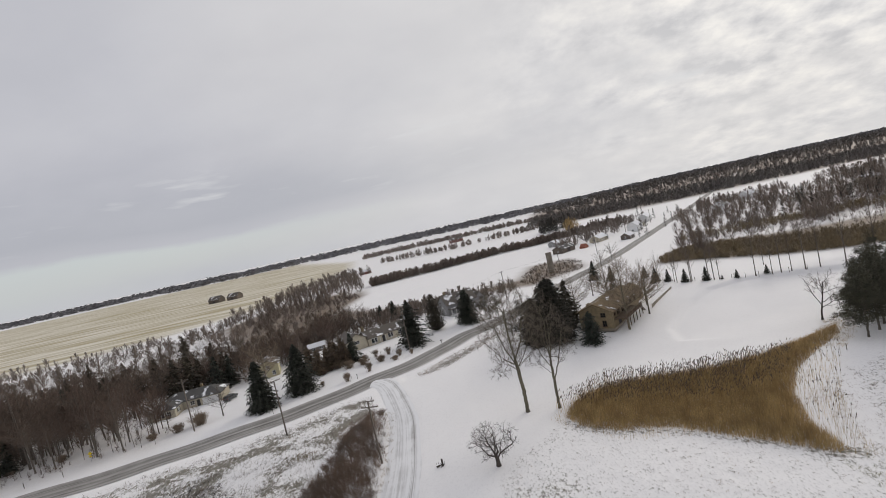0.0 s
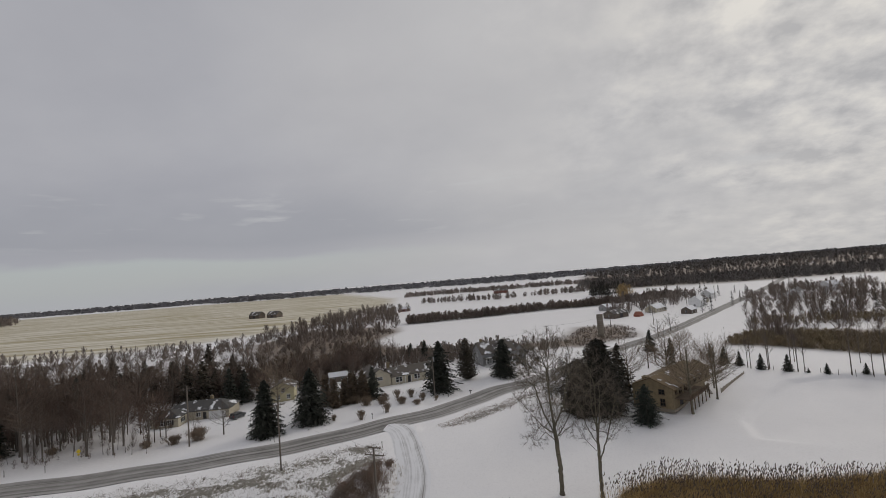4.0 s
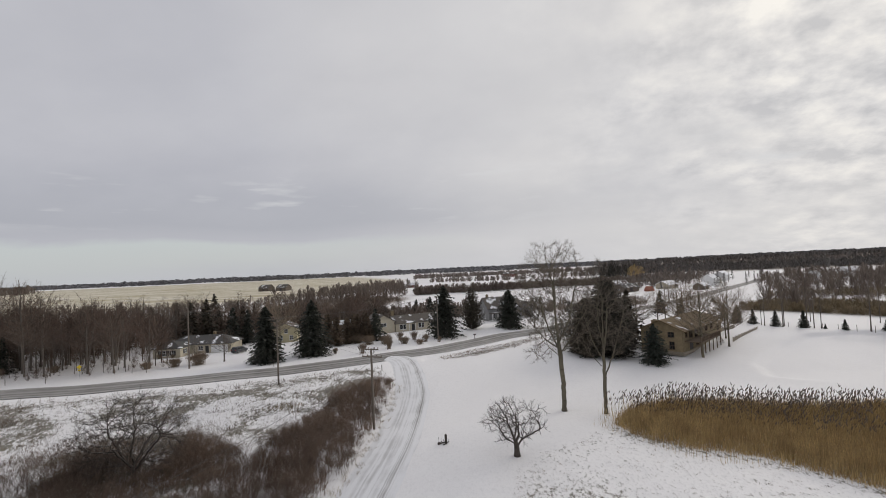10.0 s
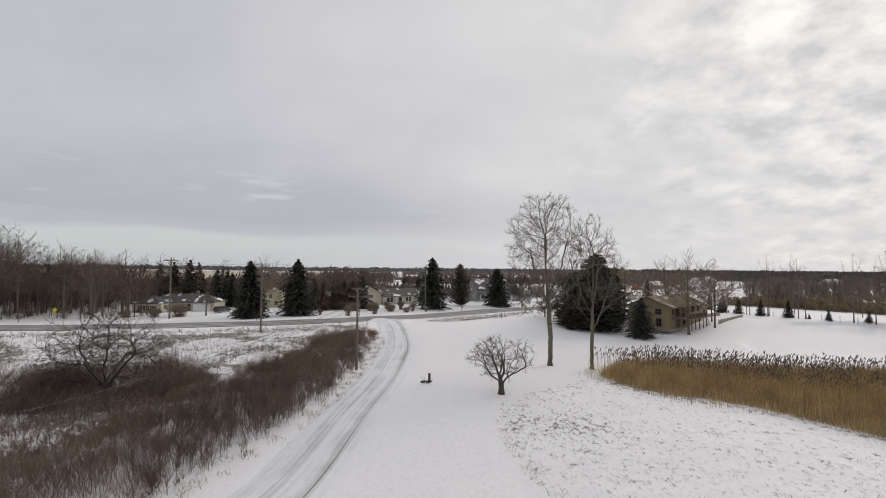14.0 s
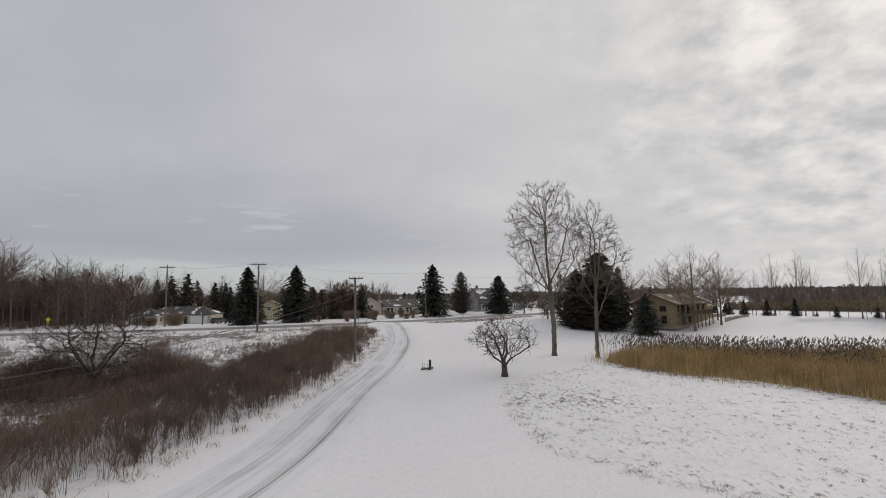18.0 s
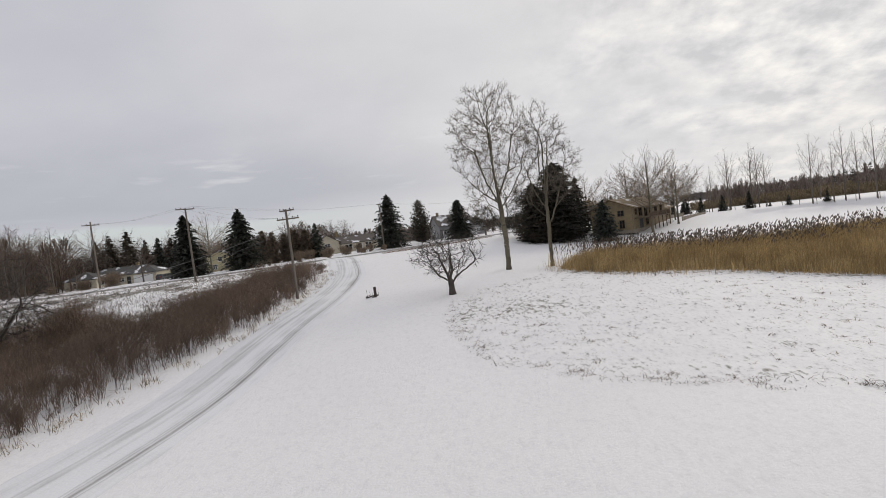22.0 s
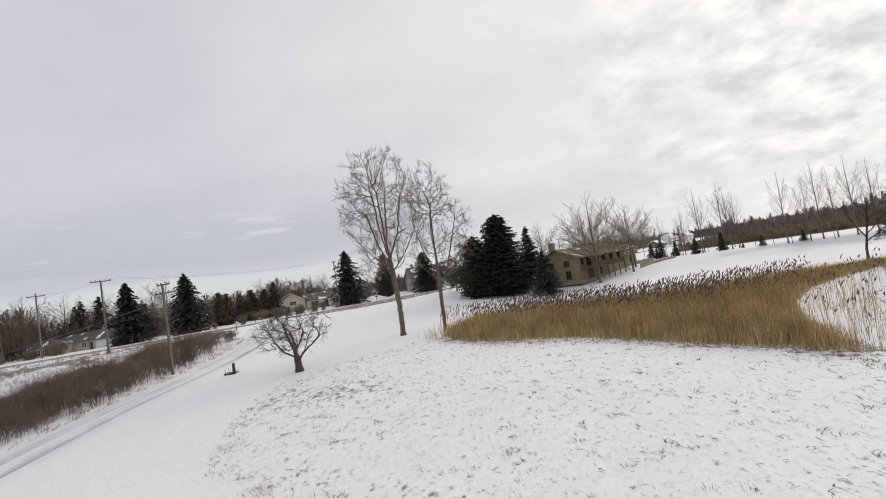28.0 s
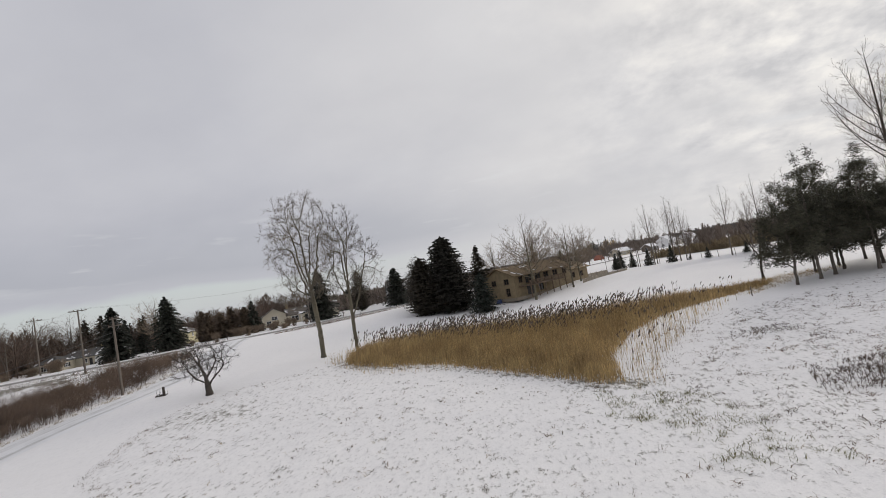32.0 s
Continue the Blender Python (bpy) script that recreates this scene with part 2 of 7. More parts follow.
def ground_material():
    """Snow over turf: the attributes say how much dead grass and earth come through it."""
    m = bpy.data.materials.new("snowy_ground")
    m.use_nodes = True
    nt = m.node_tree
    N, L = nt.nodes, nt.links
    b = N["Principled BSDF"]
    b.inputs["Roughness"].default_value = 0.75
    co = N.new("ShaderNodeTexCoord")

    def tex(scale, detail=5, rough=0.55, stretch=(1, 1, 1)):
        mp = N.new("ShaderNodeMapping")
        mp.inputs["Scale"].default_value = stretch
        L.new(co.outputs["Object"], mp.inputs[0])
        n = N.new("ShaderNodeTexNoise")
        n.inputs["Scale"].default_value, n.inputs["Detail"].default_value, n.inputs["Roughness"].default_value = scale, detail, rough
        L.new(mp.outputs[0], n.inputs["Vector"])
        return n.outputs["Fac"]

    def remap(v, a, c, lo, hi):
        r = N.new("ShaderNodeMapRange")
        r.clamp = True
        for i, k in enumerate((v, a, c, lo, hi)):
            if isinstance(k, (int, float)):
                r.inputs[i].default_value = k
            else:
                L.new(k, r.inputs[i])
        return r.outputs[0]

    def calc(op, a, c):
        x = N.new("ShaderNodeMath")
        x.operation = op
        for i, k in enumerate((a, c)):
            if isinstance(k, (int, float)):
                x.inputs[i].default_value = k
            else:
                L.new(k, x.inputs[i])
        return x.outputs[0]

    def mix(fac, a, c, kind="MIX"):
        x = N.new("ShaderNodeMix")
        x.data_type, x.blend_type = "RGBA", kind
        for sock, v in ((x.inputs[0], fac), (x.inputs[6], a), (x.inputs[7], c)):
            if isinstance(v, (int, float)):
                sock.default_value = v
            elif isinstance(v, tuple):
                sock.default_value = (*v, 1)
            else:
                L.new(v, sock)
        return x.outputs[2]

    def attribute(name):
        a = N.new("ShaderNodeAttribute")
        a.attribute_name = name
        return a.outputs["Fac"]

    patch, fleck, grain, tuft = tex(0.16), tex(1.6, 6, 0.65), tex(9.0, 6, 0.7), tex(3.6, 5, 0.7, (1, 0.55, 1))
    snow = mix(remap(patch, 0.3, 0.7, 0, 1), (0.89, 0.875, 0.867), (0.92, 0.905, 0.895))
    # shade of the snow's small dents and dimples, put into its colour
    snow = mix(remap(grain, 0.35, 0.7, 0, 0.30), snow, (0.64, 0.64, 0.66))
    dent_shade = calc("MULTIPLY", remap(tuft, 0.50, 0.66, 0, 0.5), remap(attribute("weeds"), 0.2, 0.6, 0.32, 1.0))
    snow = mix(dent_shade, snow, (0.58, 0.572, 0.575))
    turf = mix(remap(fleck, 0.35, 0.65, 0, 1), (0.20, 0.155, 0.085), (0.115, 0.115, 0.055))
    turf = mix(remap(grain, 0.3, 0.7, 0, 1), turf, (0.07, 0.055, 0.04), "MIX")
    # weeds: flecks of dead grass; the more, the lower the threshold
    field = calc("ADD", calc("MULTIPLY", fleck, 0.45), calc("MULTIPLY", tuft, 0.55))
    field = calc("ADD", field, calc("MULTIPLY", calc("SUBTRACT", patch, 0.5), 0.16))
    weed = attribute("weeds")
    edge = calc("SUBTRACT", 0.80, calc("MULTIPLY", weed, 0.36))
    show = remap(field, edge, calc("ADD", edge, 0.10), 0, 0.85)
    col = mix(show, snow, turf)
    stub = attribute("stubble")
    rows_ = tex(0.03, 6, 0.62, (0.3, 3.0, 1))
    straw = mix(remap(rows_, 0.40, 0.60, 0, 1), (0.40, 0.34, 0.195), (0.70, 0.655, 0.55))
    col = mix(stub, col, straw)
    earth = attribute("brush")
    scrub = mix(remap(fleck, 0.35, 0.65, 0, 1), (0.13, 0.09, 0.06), (0.23, 0.17, 0.11))
    scrub = mix(remap(field, 0.52, 0.62, 0, 0.7), scrub, (0.72, 0.72, 0.73))
    col = mix(earth, col, scrub)
    L.new(col, b.inputs["Base Color"])
    bp = N.new("ShaderNodeBump")
    bp.inputs["Strength"].default_value, bp.inputs["Distance"].default_value = 0.5, 0.12
    L.new(calc("ADD", calc("MULTIPLY", fleck, 0.6), calc("MULTIPLY", grain, 0.4)), bp.inputs["Height"])
    L.new(bp.outputs[0], b.inputs["Normal"])
    return m


def lane_material(name, dark, wear, snow, along, tracks):
    """A lane of asphalt or gravel with snow packed on it. The UV runs across (0..1) and along (metres); tracks are the wheel lines."""
    m = bpy.data.materials.new(name)
    m.use_nodes = True
    nt = m.node_tree
    N, L = nt.nodes, nt.links
    b = N["Principled BSDF"]
    uv = N.new("ShaderNodeUVMap")
    sep = N.new("ShaderNodeSeparateXYZ")
    L.new(uv.outputs[0], sep.inputs[0])

    def calc(op, a, c, clamp=False):
        x = N.new("ShaderNodeMath")
        x.operation, x.use_clamp = op, clamp
        for i, k in enumerate((a, c)):
            if isinstance(k, (int, float)):
                x.inputs[i].default_value = k
            else:
                L.new(k, x.inputs[i])
        return x.outputs[0]

    def tex(scale, stretch, detail=5):
        mp = N.new("ShaderNodeMapping")
        mp.inputs["Scale"].default_value = stretch
        L.new(uv.outputs[0], mp.inputs[0])
        n = N.new("ShaderNodeTexNoise")
        n.inputs["Scale"].default_value, n.inputs["Detail"].default_value, n.inputs["Roughness"].default_value = scale, detail, 0.62
        L.new(mp.outputs[0], n.inputs["Vector"])
        return n.outputs["Fac"]

    def mix(fac, a, c):
        x = N.new("ShaderNodeMix")
        x.data_type = "RGBA"
        for sock, v in ((x.inputs[0], fac), (x.inputs[6], a), (x.inputs[7], c)):
            if isinstance(v, (int, float)):
                sock.default_value = v
            elif isinstance(v, tuple):
                sock.default_value = (*v, 1)
            else:
                L.new(v, sock)
        return x.outputs[2]

    streak, blot, grit = tex(1.0, (9, along, 1)), tex(1.0, (3, 0.25, 1)), tex(1.0, (40, 8, 1), 3)
    total = None
    for c, w, k in tracks:
        off = calc("ABSOLUTE", calc("SUBTRACT", calc("ADD", sep.outputs[0], calc("MULTIPLY", calc("SUBTRACT", blot, 0.5), 0.05)), c), 0)
        t = calc("MULTIPLY", calc("SUBTRACT", 1.0, calc("DIVIDE", off, w), True), k)
        total = t if total is None else calc("MAXIMUM", total, t)
    bare = calc("ADD", total, calc("ADD", calc("MULTIPLY", calc("SUBTRACT", streak, 0.5), 1.5), calc("MULTIPLY", calc("SUBTRACT", blot, 0.5), 0.9)), True)
    col = mix(bare, snow, mix(grit, dark, wear))
    L.new(col, b.inputs["Base Color"])
    b.inputs["Roughness"].default_value = 0.7
    bp = N.new("ShaderNodeBump")
    bp.inputs["Strength"].default_value, bp.inputs["Distance"].default_value = 0.4, 0.05
    L.new(calc("SUBTRACT", grit, bare), bp.inputs["Height"])
    L.new(bp.outputs[0], b.inputs["Normal"])
    return m


def glass_material():
    m = bpy.data.materials.new("window_glass")
    m.use_nodes = True
    b = m.node_tree.nodes["Principled BSDF"]
    b.inputs["Base Color"].default_value = (0.025, 0.028, 0.03, 1)
    b.inputs["Roughness"].default_value = 0.08
    return m


M_GROUND = ground_material()
M_ROAD = lane_material("snow_streaked_asphalt", (0.085, 0.078, 0.07), (0.16, 0.15, 0.138), (0.46, 0.445, 0.425), 0.03,
                       [(0.17, 0.13, 0.75), (0.38, 0.14, 0.95), (0.63, 0.14, 0.95), (0.84, 0.12, 0.85), (0.28, 0.4, 0.62), (0.72, 0.4, 0.62)])
M_DRIVE = lane_material("packed_snow_lane", (0.20, 0.19, 0.18), (0.36, 0.35, 0.34), (0.80, 0.80, 0.81), 0.06,
                        [(0.43, 0.06, 0.36), (0.35, 0.03, 0.34), (0.27, 0.05, 0.20), (0.55, 0.03, 0.18), (0.715, 0.02, 0.5), (0.75, 0.016, 0.62), (0.795, 0.034, 0.85), (0.84, 0.014, 0.5), (0.775, 0.12, 0.30)])
M_GLASS = glass_material()
M_BARK = material("grey_bark", (0.165, 0.142, 0.118), 0.9, (0.10, 0.085, 0.072), 1.2, 14, 0.5, stretch=(1, 1, 0.25))
M_POPLAR = material("pale_poplar_bark", (0.185, 0.162, 0.112), 0.9, (0.095, 0.085, 0.062), 1.0, 12, 0.5, stretch=(1, 1, 0.25))
M_TWIG = material("brown_twigs", (0.165, 0.118, 0.088), 0.9, (0.105, 0.077, 0.060), 0.6, 8, 0.1, island=0.35)
M_POPLAR_TWIG = material("pale_poplar_twigs", (0.20, 0.168, 0.13), 0.9, (0.13, 0.108, 0.085), 0.6, 8, 0.1, island=0.30)
M_SHRUB = material("tan_brown_canes", (0.27, 0.205, 0.145), 0.9, (0.18, 0.138, 0.10), 0.6, 8, 0.1, island=0.35)
M_REDTWIG = material("russet_twigs", (0.16, 0.105, 0.08), 0.9, (0.11, 0.076, 0.06), 0.6, 8, 0.1, island=0.35)
M_APPLE = material("dark_apple_bark", (0.085, 0.07, 0.058), 0.9, (0.05, 0.042, 0.036), 2, 20, 0.5)
M_BRUSH = material("thicket_stems", (0.24, 0.172, 0.128), 0.9, (0.12, 0.088, 0.068), 0.15, 6, 0.1, grain=0.5, island=0.45)
M_SPRUCE = material("spruce_needles", (0.042, 0.047, 0.032), 0.8, (0.025, 0.029, 0.021), 0.8, 9, 0.3, grain=0.6, island=0.50)
M_PINE = material("pine_needles", (0.082, 0.080, 0.048), 0.8, (0.052, 0.049, 0.032), 0.7, 9, 0.3, grain=0.6, island=0.50)
M_BLUE = material("blue_green_pine_needles", (0.042, 0.052, 0.038), 0.8, (0.026, 0.033, 0.026), 0.8, 9, 0.3, grain=0.6, island=0.45)
M_CEDAR = material("bronzed_cedar_foliage", (0.070, 0.056, 0.036), 0.85, (0.042, 0.037, 0.026), 0.8, 9, 0.3, grain=0.6, island=0.45)
M_BRONZE = material("dry_bronze_foliage", (0.165, 0.118, 0.076), 0.85, (0.105, 0.078, 0.052), 0.8, 9, 0.3, grain=0.6, island=0.45)
M_DARKFIR = material("brownish_fir_needles", (0.044, 0.040, 0.028), 0.85, (0.025, 0.024, 0.018), 0.8, 9, 0.3, grain=0.6, island=0.5)
M_REED = material("dry_reed_stems", (0.52, 0.385, 0.185), 0.8, (0.31, 0.215, 0.10), 0.45, 5, 0.1, grain=0.5, island=0.42)
M_PLUME = material("dark_reed_plumes", (0.155, 0.122, 0.092), 0.95, (0.10, 0.08, 0.064), 0.5, 6, 0.1, island=0.40)
M_MARSH = material("olive_brown_marsh_reeds", (0.25, 0.195, 0.115), 0.9, (0.17, 0.135, 0.085), 0.3, 4, 0.1, island=0.40)
M_STRAW = material("dead_grass_blades", (0.30, 0.235, 0.125), 0.85, (0.18, 0.13, 0.075), 0.5, 6, 0.1, island=0.45)
M_GREENGRASS = material("winter_green_grass", (0.16, 0.165, 0.06), 0.85, (0.22, 0.19, 0.085), 0.8, 6, 0.1, island=0.40)
M_POLE = material("weathered_pole_wood", (0.19, 0.16, 0.13), 0.85, (0.12, 0.10, 0.085), 1.0, 18, 0.4, stretch=(1, 1, 0.1))
M_WIRE = material("wire_aluminium", (0.16, 0.155, 0.15), 0.5, (0.10, 0.10, 0.10), 1, 5, 0.0)
M_PORCELAIN = material("brown_porcelain", (0.12, 0.07, 0.05), 0.3)
M_STEEL = material("galvanised_steel", (0.42, 0.43, 0.44), 0.45, (0.33, 0.34, 0.35), 2, 20, 0.1, metal=0.7)
M_CONCRETE = material("aged_silo_concrete", (0.33, 0.29, 0.23), 0.9, (0.22, 0.19, 0.15), 0.35, 6, 0.4)
M_SHINGLE_TAN = material("tan_brown_shingles", (0.205, 0.145, 0.075), 0.9, (0.15, 0.105, 0.058), 0.5, 12, 0.5, snow=0.05)
M_SHINGLE_GREY = material("grey_shingles", (0.085, 0.082, 0.078), 0.9, (0.06, 0.058, 0.056), 0.4, 10, 0.5, snow=0.24)
M_SHINGLE_BROWN = material("grey_brown_shingles", (0.125, 0.108, 0.092), 0.9, (0.09, 0.08, 0.07), 0.4, 10, 0.5, snow=0.22)
M_ROOF_SNOW = material("snow_covered_roof", (0.80, 0.81, 0.83), 0.8, (0.70, 0.71, 0.73), 0.3, 8, 0.4)
M_BRICK_TAN = material("tan_brick", (0.30, 0.235, 0.14), 0.9, (0.22, 0.172, 0.105), 1.2, 26, 0.4)
M_WOOD_BROWN = material("brown_stained_wood", (0.15, 0.105, 0.07), 0.85, (0.10, 0.072, 0.05), 1.2, 16, 0.4, stretch=(1, 1, 0.3))
M_WOOD_GREY = material("silvered_fence_boards", (0.36, 0.315, 0.25), 0.85, (0.25, 0.22, 0.175), 1.2, 16, 0.4, stretch=(1, 1, 0.3))
M_CREAM = material("cream_siding", (0.52, 0.47, 0.36), 0.75, (0.45, 0.41, 0.32), 0.6, 18, 0.3)
M_YELLOW = material("pale_yellow_siding", (0.50, 0.45, 0.28), 0.75, (0.43, 0.39, 0.25), 0.6, 18, 0.3)
M_WHITE = material("white_paint", (0.74, 0.74, 0.73), 0.6, (0.64, 0.64, 0.64), 0.6, 18, 0.2)
M_GREYSIDE = material("grey_siding", (0.30, 0.30, 0.295), 0.75, (0.25, 0.25, 0.25), 0.6, 18, 0.3)
M_DARK = material("dark_shutter_paint", (0.035, 0.033, 0.035), 0.6)
M_REDBARN = material("faded_red_boards", (0.22, 0.085, 0.06), 0.85, (0.15, 0.07, 0.055), 0.8, 14, 0.3)
M_ORANGE = material("orange_tarpaulin", (0.36, 0.12, 0.07), 0.6)
M_OLDBARN = material("weathered_barn_boards", (0.17, 0.14, 0.115), 0.9, (0.11, 0.09, 0.075), 0.6, 12, 0.4)
M_SIGN = material("yellow_sign_paint", (0.80, 0.60, 0.03), 0.5)
M_CARPAINT = material("charcoal_car_paint", (0.055, 0.058, 0.062), 0.3, (0.05, 0.052, 0.056), 1, 8, 0.0)
M_RUBBER = material("black_rubber", (0.02, 0.02, 0.02), 0.9)
M_TAILLIGHT = material("red_lamp_plastic", (0.35, 0.02, 0.02), 0.3)
M_BLUETARP = material("blue_tarpaulin", (0.06, 0.09, 0.22), 0.5)


# ---- mesh helpers ----
def link_mesh(name, me, mat, parent=None, label="", mats=()):
    for k in (mat, *mats):
        me.materials.append(k)
    ob = new(name, me)
    if parent:
        ob.parent = parent
    return tagged(ob, label)


def part(name, bm, mat, parent=None, label="", smooth=False):
    me = bpy.data.meshes.new(name)
    bm.to_mesh(me)
    bm.free()
    if smooth:
        for p in me.polygons:
            p.use_smooth = True
    return link_mesh(name, me, mat, parent, label)


def thing(name, label, category, x=0, y=0, z=0, rz=0, group="", kind=""):
    ob = new(name)
    ob.matrix_basis = pose(x, y, z, 0, 0, rz)
    ob.empty_display_size = 0.2
    return tagged(ob, label, category, group, kind)


def box(bm, x0, x1, y0, y1, z0, z1, m=None):
    v = [bm.verts.new(p) for p in ((x0, y0, z0), (x1, y0, z0), (x1, y1, z0), (x0, y1, z0), (x0, y0, z1), (x1, y0, z1), (x1, y1, z1), (x0, y1, z1))]
    for f in ((3, 2, 1, 0), (4, 5, 6, 7), (0, 1, 5, 4), (1, 2, 6, 5), (2, 3, 7, 6), (3, 0, 4, 7)):
        bm.faces.new([v[i] for i in f])
    if m is not None:
        bmesh.ops.transform(bm, matrix=m, verts=v)
    return v


def prism(bm, outline, y0, y1):
    """An outline of (x, z), run from y0 to y1."""
    a = [bm.verts.new((x, y0, z)) for x, z in outline]
    b = [bm.verts.new((x, y1, z)) for x, z in outline]
    n = len(a)
    bm.faces.new(a)
    bm.faces.new(b[::-1])
    for i in range(n):
        bm.faces.new((a[i], b[i], b[(i + 1) % n], a[(i + 1) % n]))


def lathe(bm, profile, sides=16, x=0, y=0):
    """Rings of (radius, z), closed at both ends."""
    rings = [[bm.verts.new((x + r * math.cos(2 * math.pi * k / sides), y + r * math.sin(2 * math.pi * k / sides), z)) for k in range(sides)] for r, z in profile]
    for a, b in zip(rings, rings[1:]):
        for k in range(sides):
            bm.faces.new((a[k], a[(k + 1) % sides], b[(k + 1) % sides], b[k]))
    bm.faces.new(rings[0][::-1])
    bm.faces.new(rings[-1])


def np_mesh(name, verts, faces):
    """A mesh of triangles or of quads, from arrays."""
    me = bpy.data.meshes.new(name)
    verts, faces = np.asarray(verts, np.float32), np.asarray(faces, np.int32)
    k = faces.shape[1]
    me.vertices.add(len(verts))
    me.vertices.foreach_set("co", verts.ravel())
    me.loops.add(faces.size)
    me.loops.foreach_set("vertex_index", faces.ravel())
    me.polygons.add(len(faces))
    me.polygons.foreach_set("loop_start", np.arange(0, faces.size, k, dtype=np.int32))
    me.update(calc_edges=True)
    return me


def tubes(segs, sides=3):
    """Tapered tubes along segments (p0, p1, r0, r1), as arrays of points and quads."""
    s = np.asarray([(*a, *b, r, q) for a, b, r, q in segs], float)
    p0, p1, r0, r1 = s[:, :3], s[:, 3:6], s[:, 6], s[:, 7]
    d = p1 - p0
    d /= np.linalg.norm(d, axis=1, keepdims=True) + 1e-9
    ref = np.where(np.abs(d[:, 2:3]) > 0.9, np.array([[1.0, 0, 0]]), np.array([[0, 0, 1.0]]))
    u = np.cross(d, ref)
    u /= np.linalg.norm(u, axis=1, keepdims=True) + 1e-9
    w = np.cross(d, u)
    ang = 2 * np.pi * np.arange(sides) / sides
    ring = np.cos(ang)[None, :, None] * u[:, None] + np.sin(ang)[None, :, None] * w[:, None]
    v = np.concatenate([p0[:, None] + ring * r0[:, None, None], p1[:, None] + ring * r1[:, None, None]], 1).reshape(-1, 3)
    k = np.arange(sides)
    q = np.stack([k, (k + 1) % sides, sides + (k + 1) % sides, sides + k], 1)
    f = (np.arange(len(s)) * 2 * sides)[:, None, None] + q[None]
    return v, f.reshape(-1, 4)


def smoothstep(a, b, x):
    t = np.clip((np.asarray(x, float) - a) / (b - a), 0, 1)
    return t * t * (3 - 2 * t)


def terrain(x, y):
    """The plan's working heights, chosen to fit the view: level by the lane, falling gently to the reed bed and the
    frozen pond.
    """
    x, y = np.asarray(x, float), np.asarray(y, float)
    fall = -1.0 * smoothstep(4, 48, x) * (1 - smoothstep(135, 175, y)) * (1 - smoothstep(150, 260, x))
    hollow = -0.6 * np.exp(-(((x - 42) / 17) ** 2 + ((y - 54) / 15) ** 2))
    dip = -3.0 * smoothstep(104, 134, y) * (1 - smoothstep(-58, -36, x)) * (1 - smoothstep(200, 290, y))
    far = smoothstep(300, 900, np.hypot(x, y))
    swell = 0.10 * np.sin(x * 0.11 + 1.3) * np.sin(y * 0.09 + 0.4) + 0.05 * np.sin(x * 0.31 + y * 0.23)
    return fall + hollow + dip + swell * (1 - far)


def gz(x, y):
    return float(terrain(x, y))


def inside(poly, x, y):
    """Which points lie in an outline."""
    x, y = np.asarray(x, float), np.asarray(y, float)
    hit = np.zeros(x.shape, bool)
    for (x0, y0), (x1, y1) in zip(poly, poly[1:] + poly[:1]):
        if y0 != y1:
            hit ^= ((y0 > y) != (y1 > y)) & (x < (x1 - x0) * (y - y0) / (y1 - y0) + x0)
    return hit


def edge_distance(poly, x, y):
    d = np.full(np.shape(x), 1e9)
    for (x0, y0), (x1, y1) in zip(poly, poly[1:] + poly[:1]):
        t = np.clip(((x - x0) * (x1 - x0) + (y - y0) * (y1 - y0)) / ((x1 - x0) ** 2 + (y1 - y0) ** 2 + 1e-9), 0, 1)
        d = np.minimum(d, np.hypot(x - x0 - t * (x1 - x0), y - y0 - t * (y1 - y0)))
    return d


def soft_inside(poly, x, y, blur):
    s = edge_distance(poly, x, y) * np.where(inside(poly, x, y), 1, -1)
    return smoothstep(-blur, blur, s)


# ---- the lie of the land ----
ROAD = [(-1500, 150), (-420, 82), (-160, 76), (-110, 79), (-82, 83.5), (-63, 86.6), (-45, 92.5), (-27.5, 99.5), (-14.5, 107), (-2.2, 114.5),
        (11.8, 128), (25, 139), (78, 201), (114, 240), (170, 304), (300, 455), (520, 720), (1100, 1420)]
DRIVE = [(-38, -30), (-20, 2), (-12.9, 18), (-10.7, 27), (-9.1, 35), (-8.2, 46.5), (-7.1, 60), (-7.0, 76), (-8.6, 88), (-11.5, 101), (-15, 106)]
HEDGE = [(-22, 8), (-18.2, 22), (-17.0, 28), (-15.0, 35), (-12.8, 42), (-11.0, 52), (-10.3, 64), (-10.3, 79), (-11.2, 84), (-16.5, 79.5), (-19.5, 67), (-21.8, 57),
         (-24.2, 48), (-29, 39), (-35, 29), (-48, 12)]
REEDS = [(19.0, 62.6), (20.6, 58.2), (25.0, 55.0), (31.5, 53.2), (36.6, 48.0), (40.2, 43.6), (43.2, 39.4), (44.8, 39.4), (46.6, 46.2), (51.6, 54.4), (57.5, 60.2), (64.5, 64.0), (72.5, 67.8),
         (75, 71.5), (66, 69.5), (57, 67.5), (47, 68.2), (38, 70), (29, 70.5), (23, 68)]
MEADOW = [(6.2, 50.5), (5.6, 44), (5.8, 39), (7.2, 34.5), (10.4, 31), (14, 29.3), (18, 27), (30, 21), (60, 8), (110, 0), (120, 45), (80, 62),
          (62, 55), (48, 38), (40, 45), (33, 52), (25, 56), (19, 62), (14, 58), (9, 54.5)]
VERGE = [(-150, 66), (-110, 70), (-83, 76), (-62, 79.5), (-44, 84.5), (-27, 91.5), (-16, 96), (-13.5, 92), (-13, 85), (-19, 80), (-22, 62),
         (-24.5, 48), (-26, 36), (-30, 22), (-60, 10), (-170, 10)]
DITCH = [(-4, 103.5), (2, 108.5), (12, 117.5), (20, 125), (22, 123), (13, 112), (5, 103.5), (-3, 100.5)]
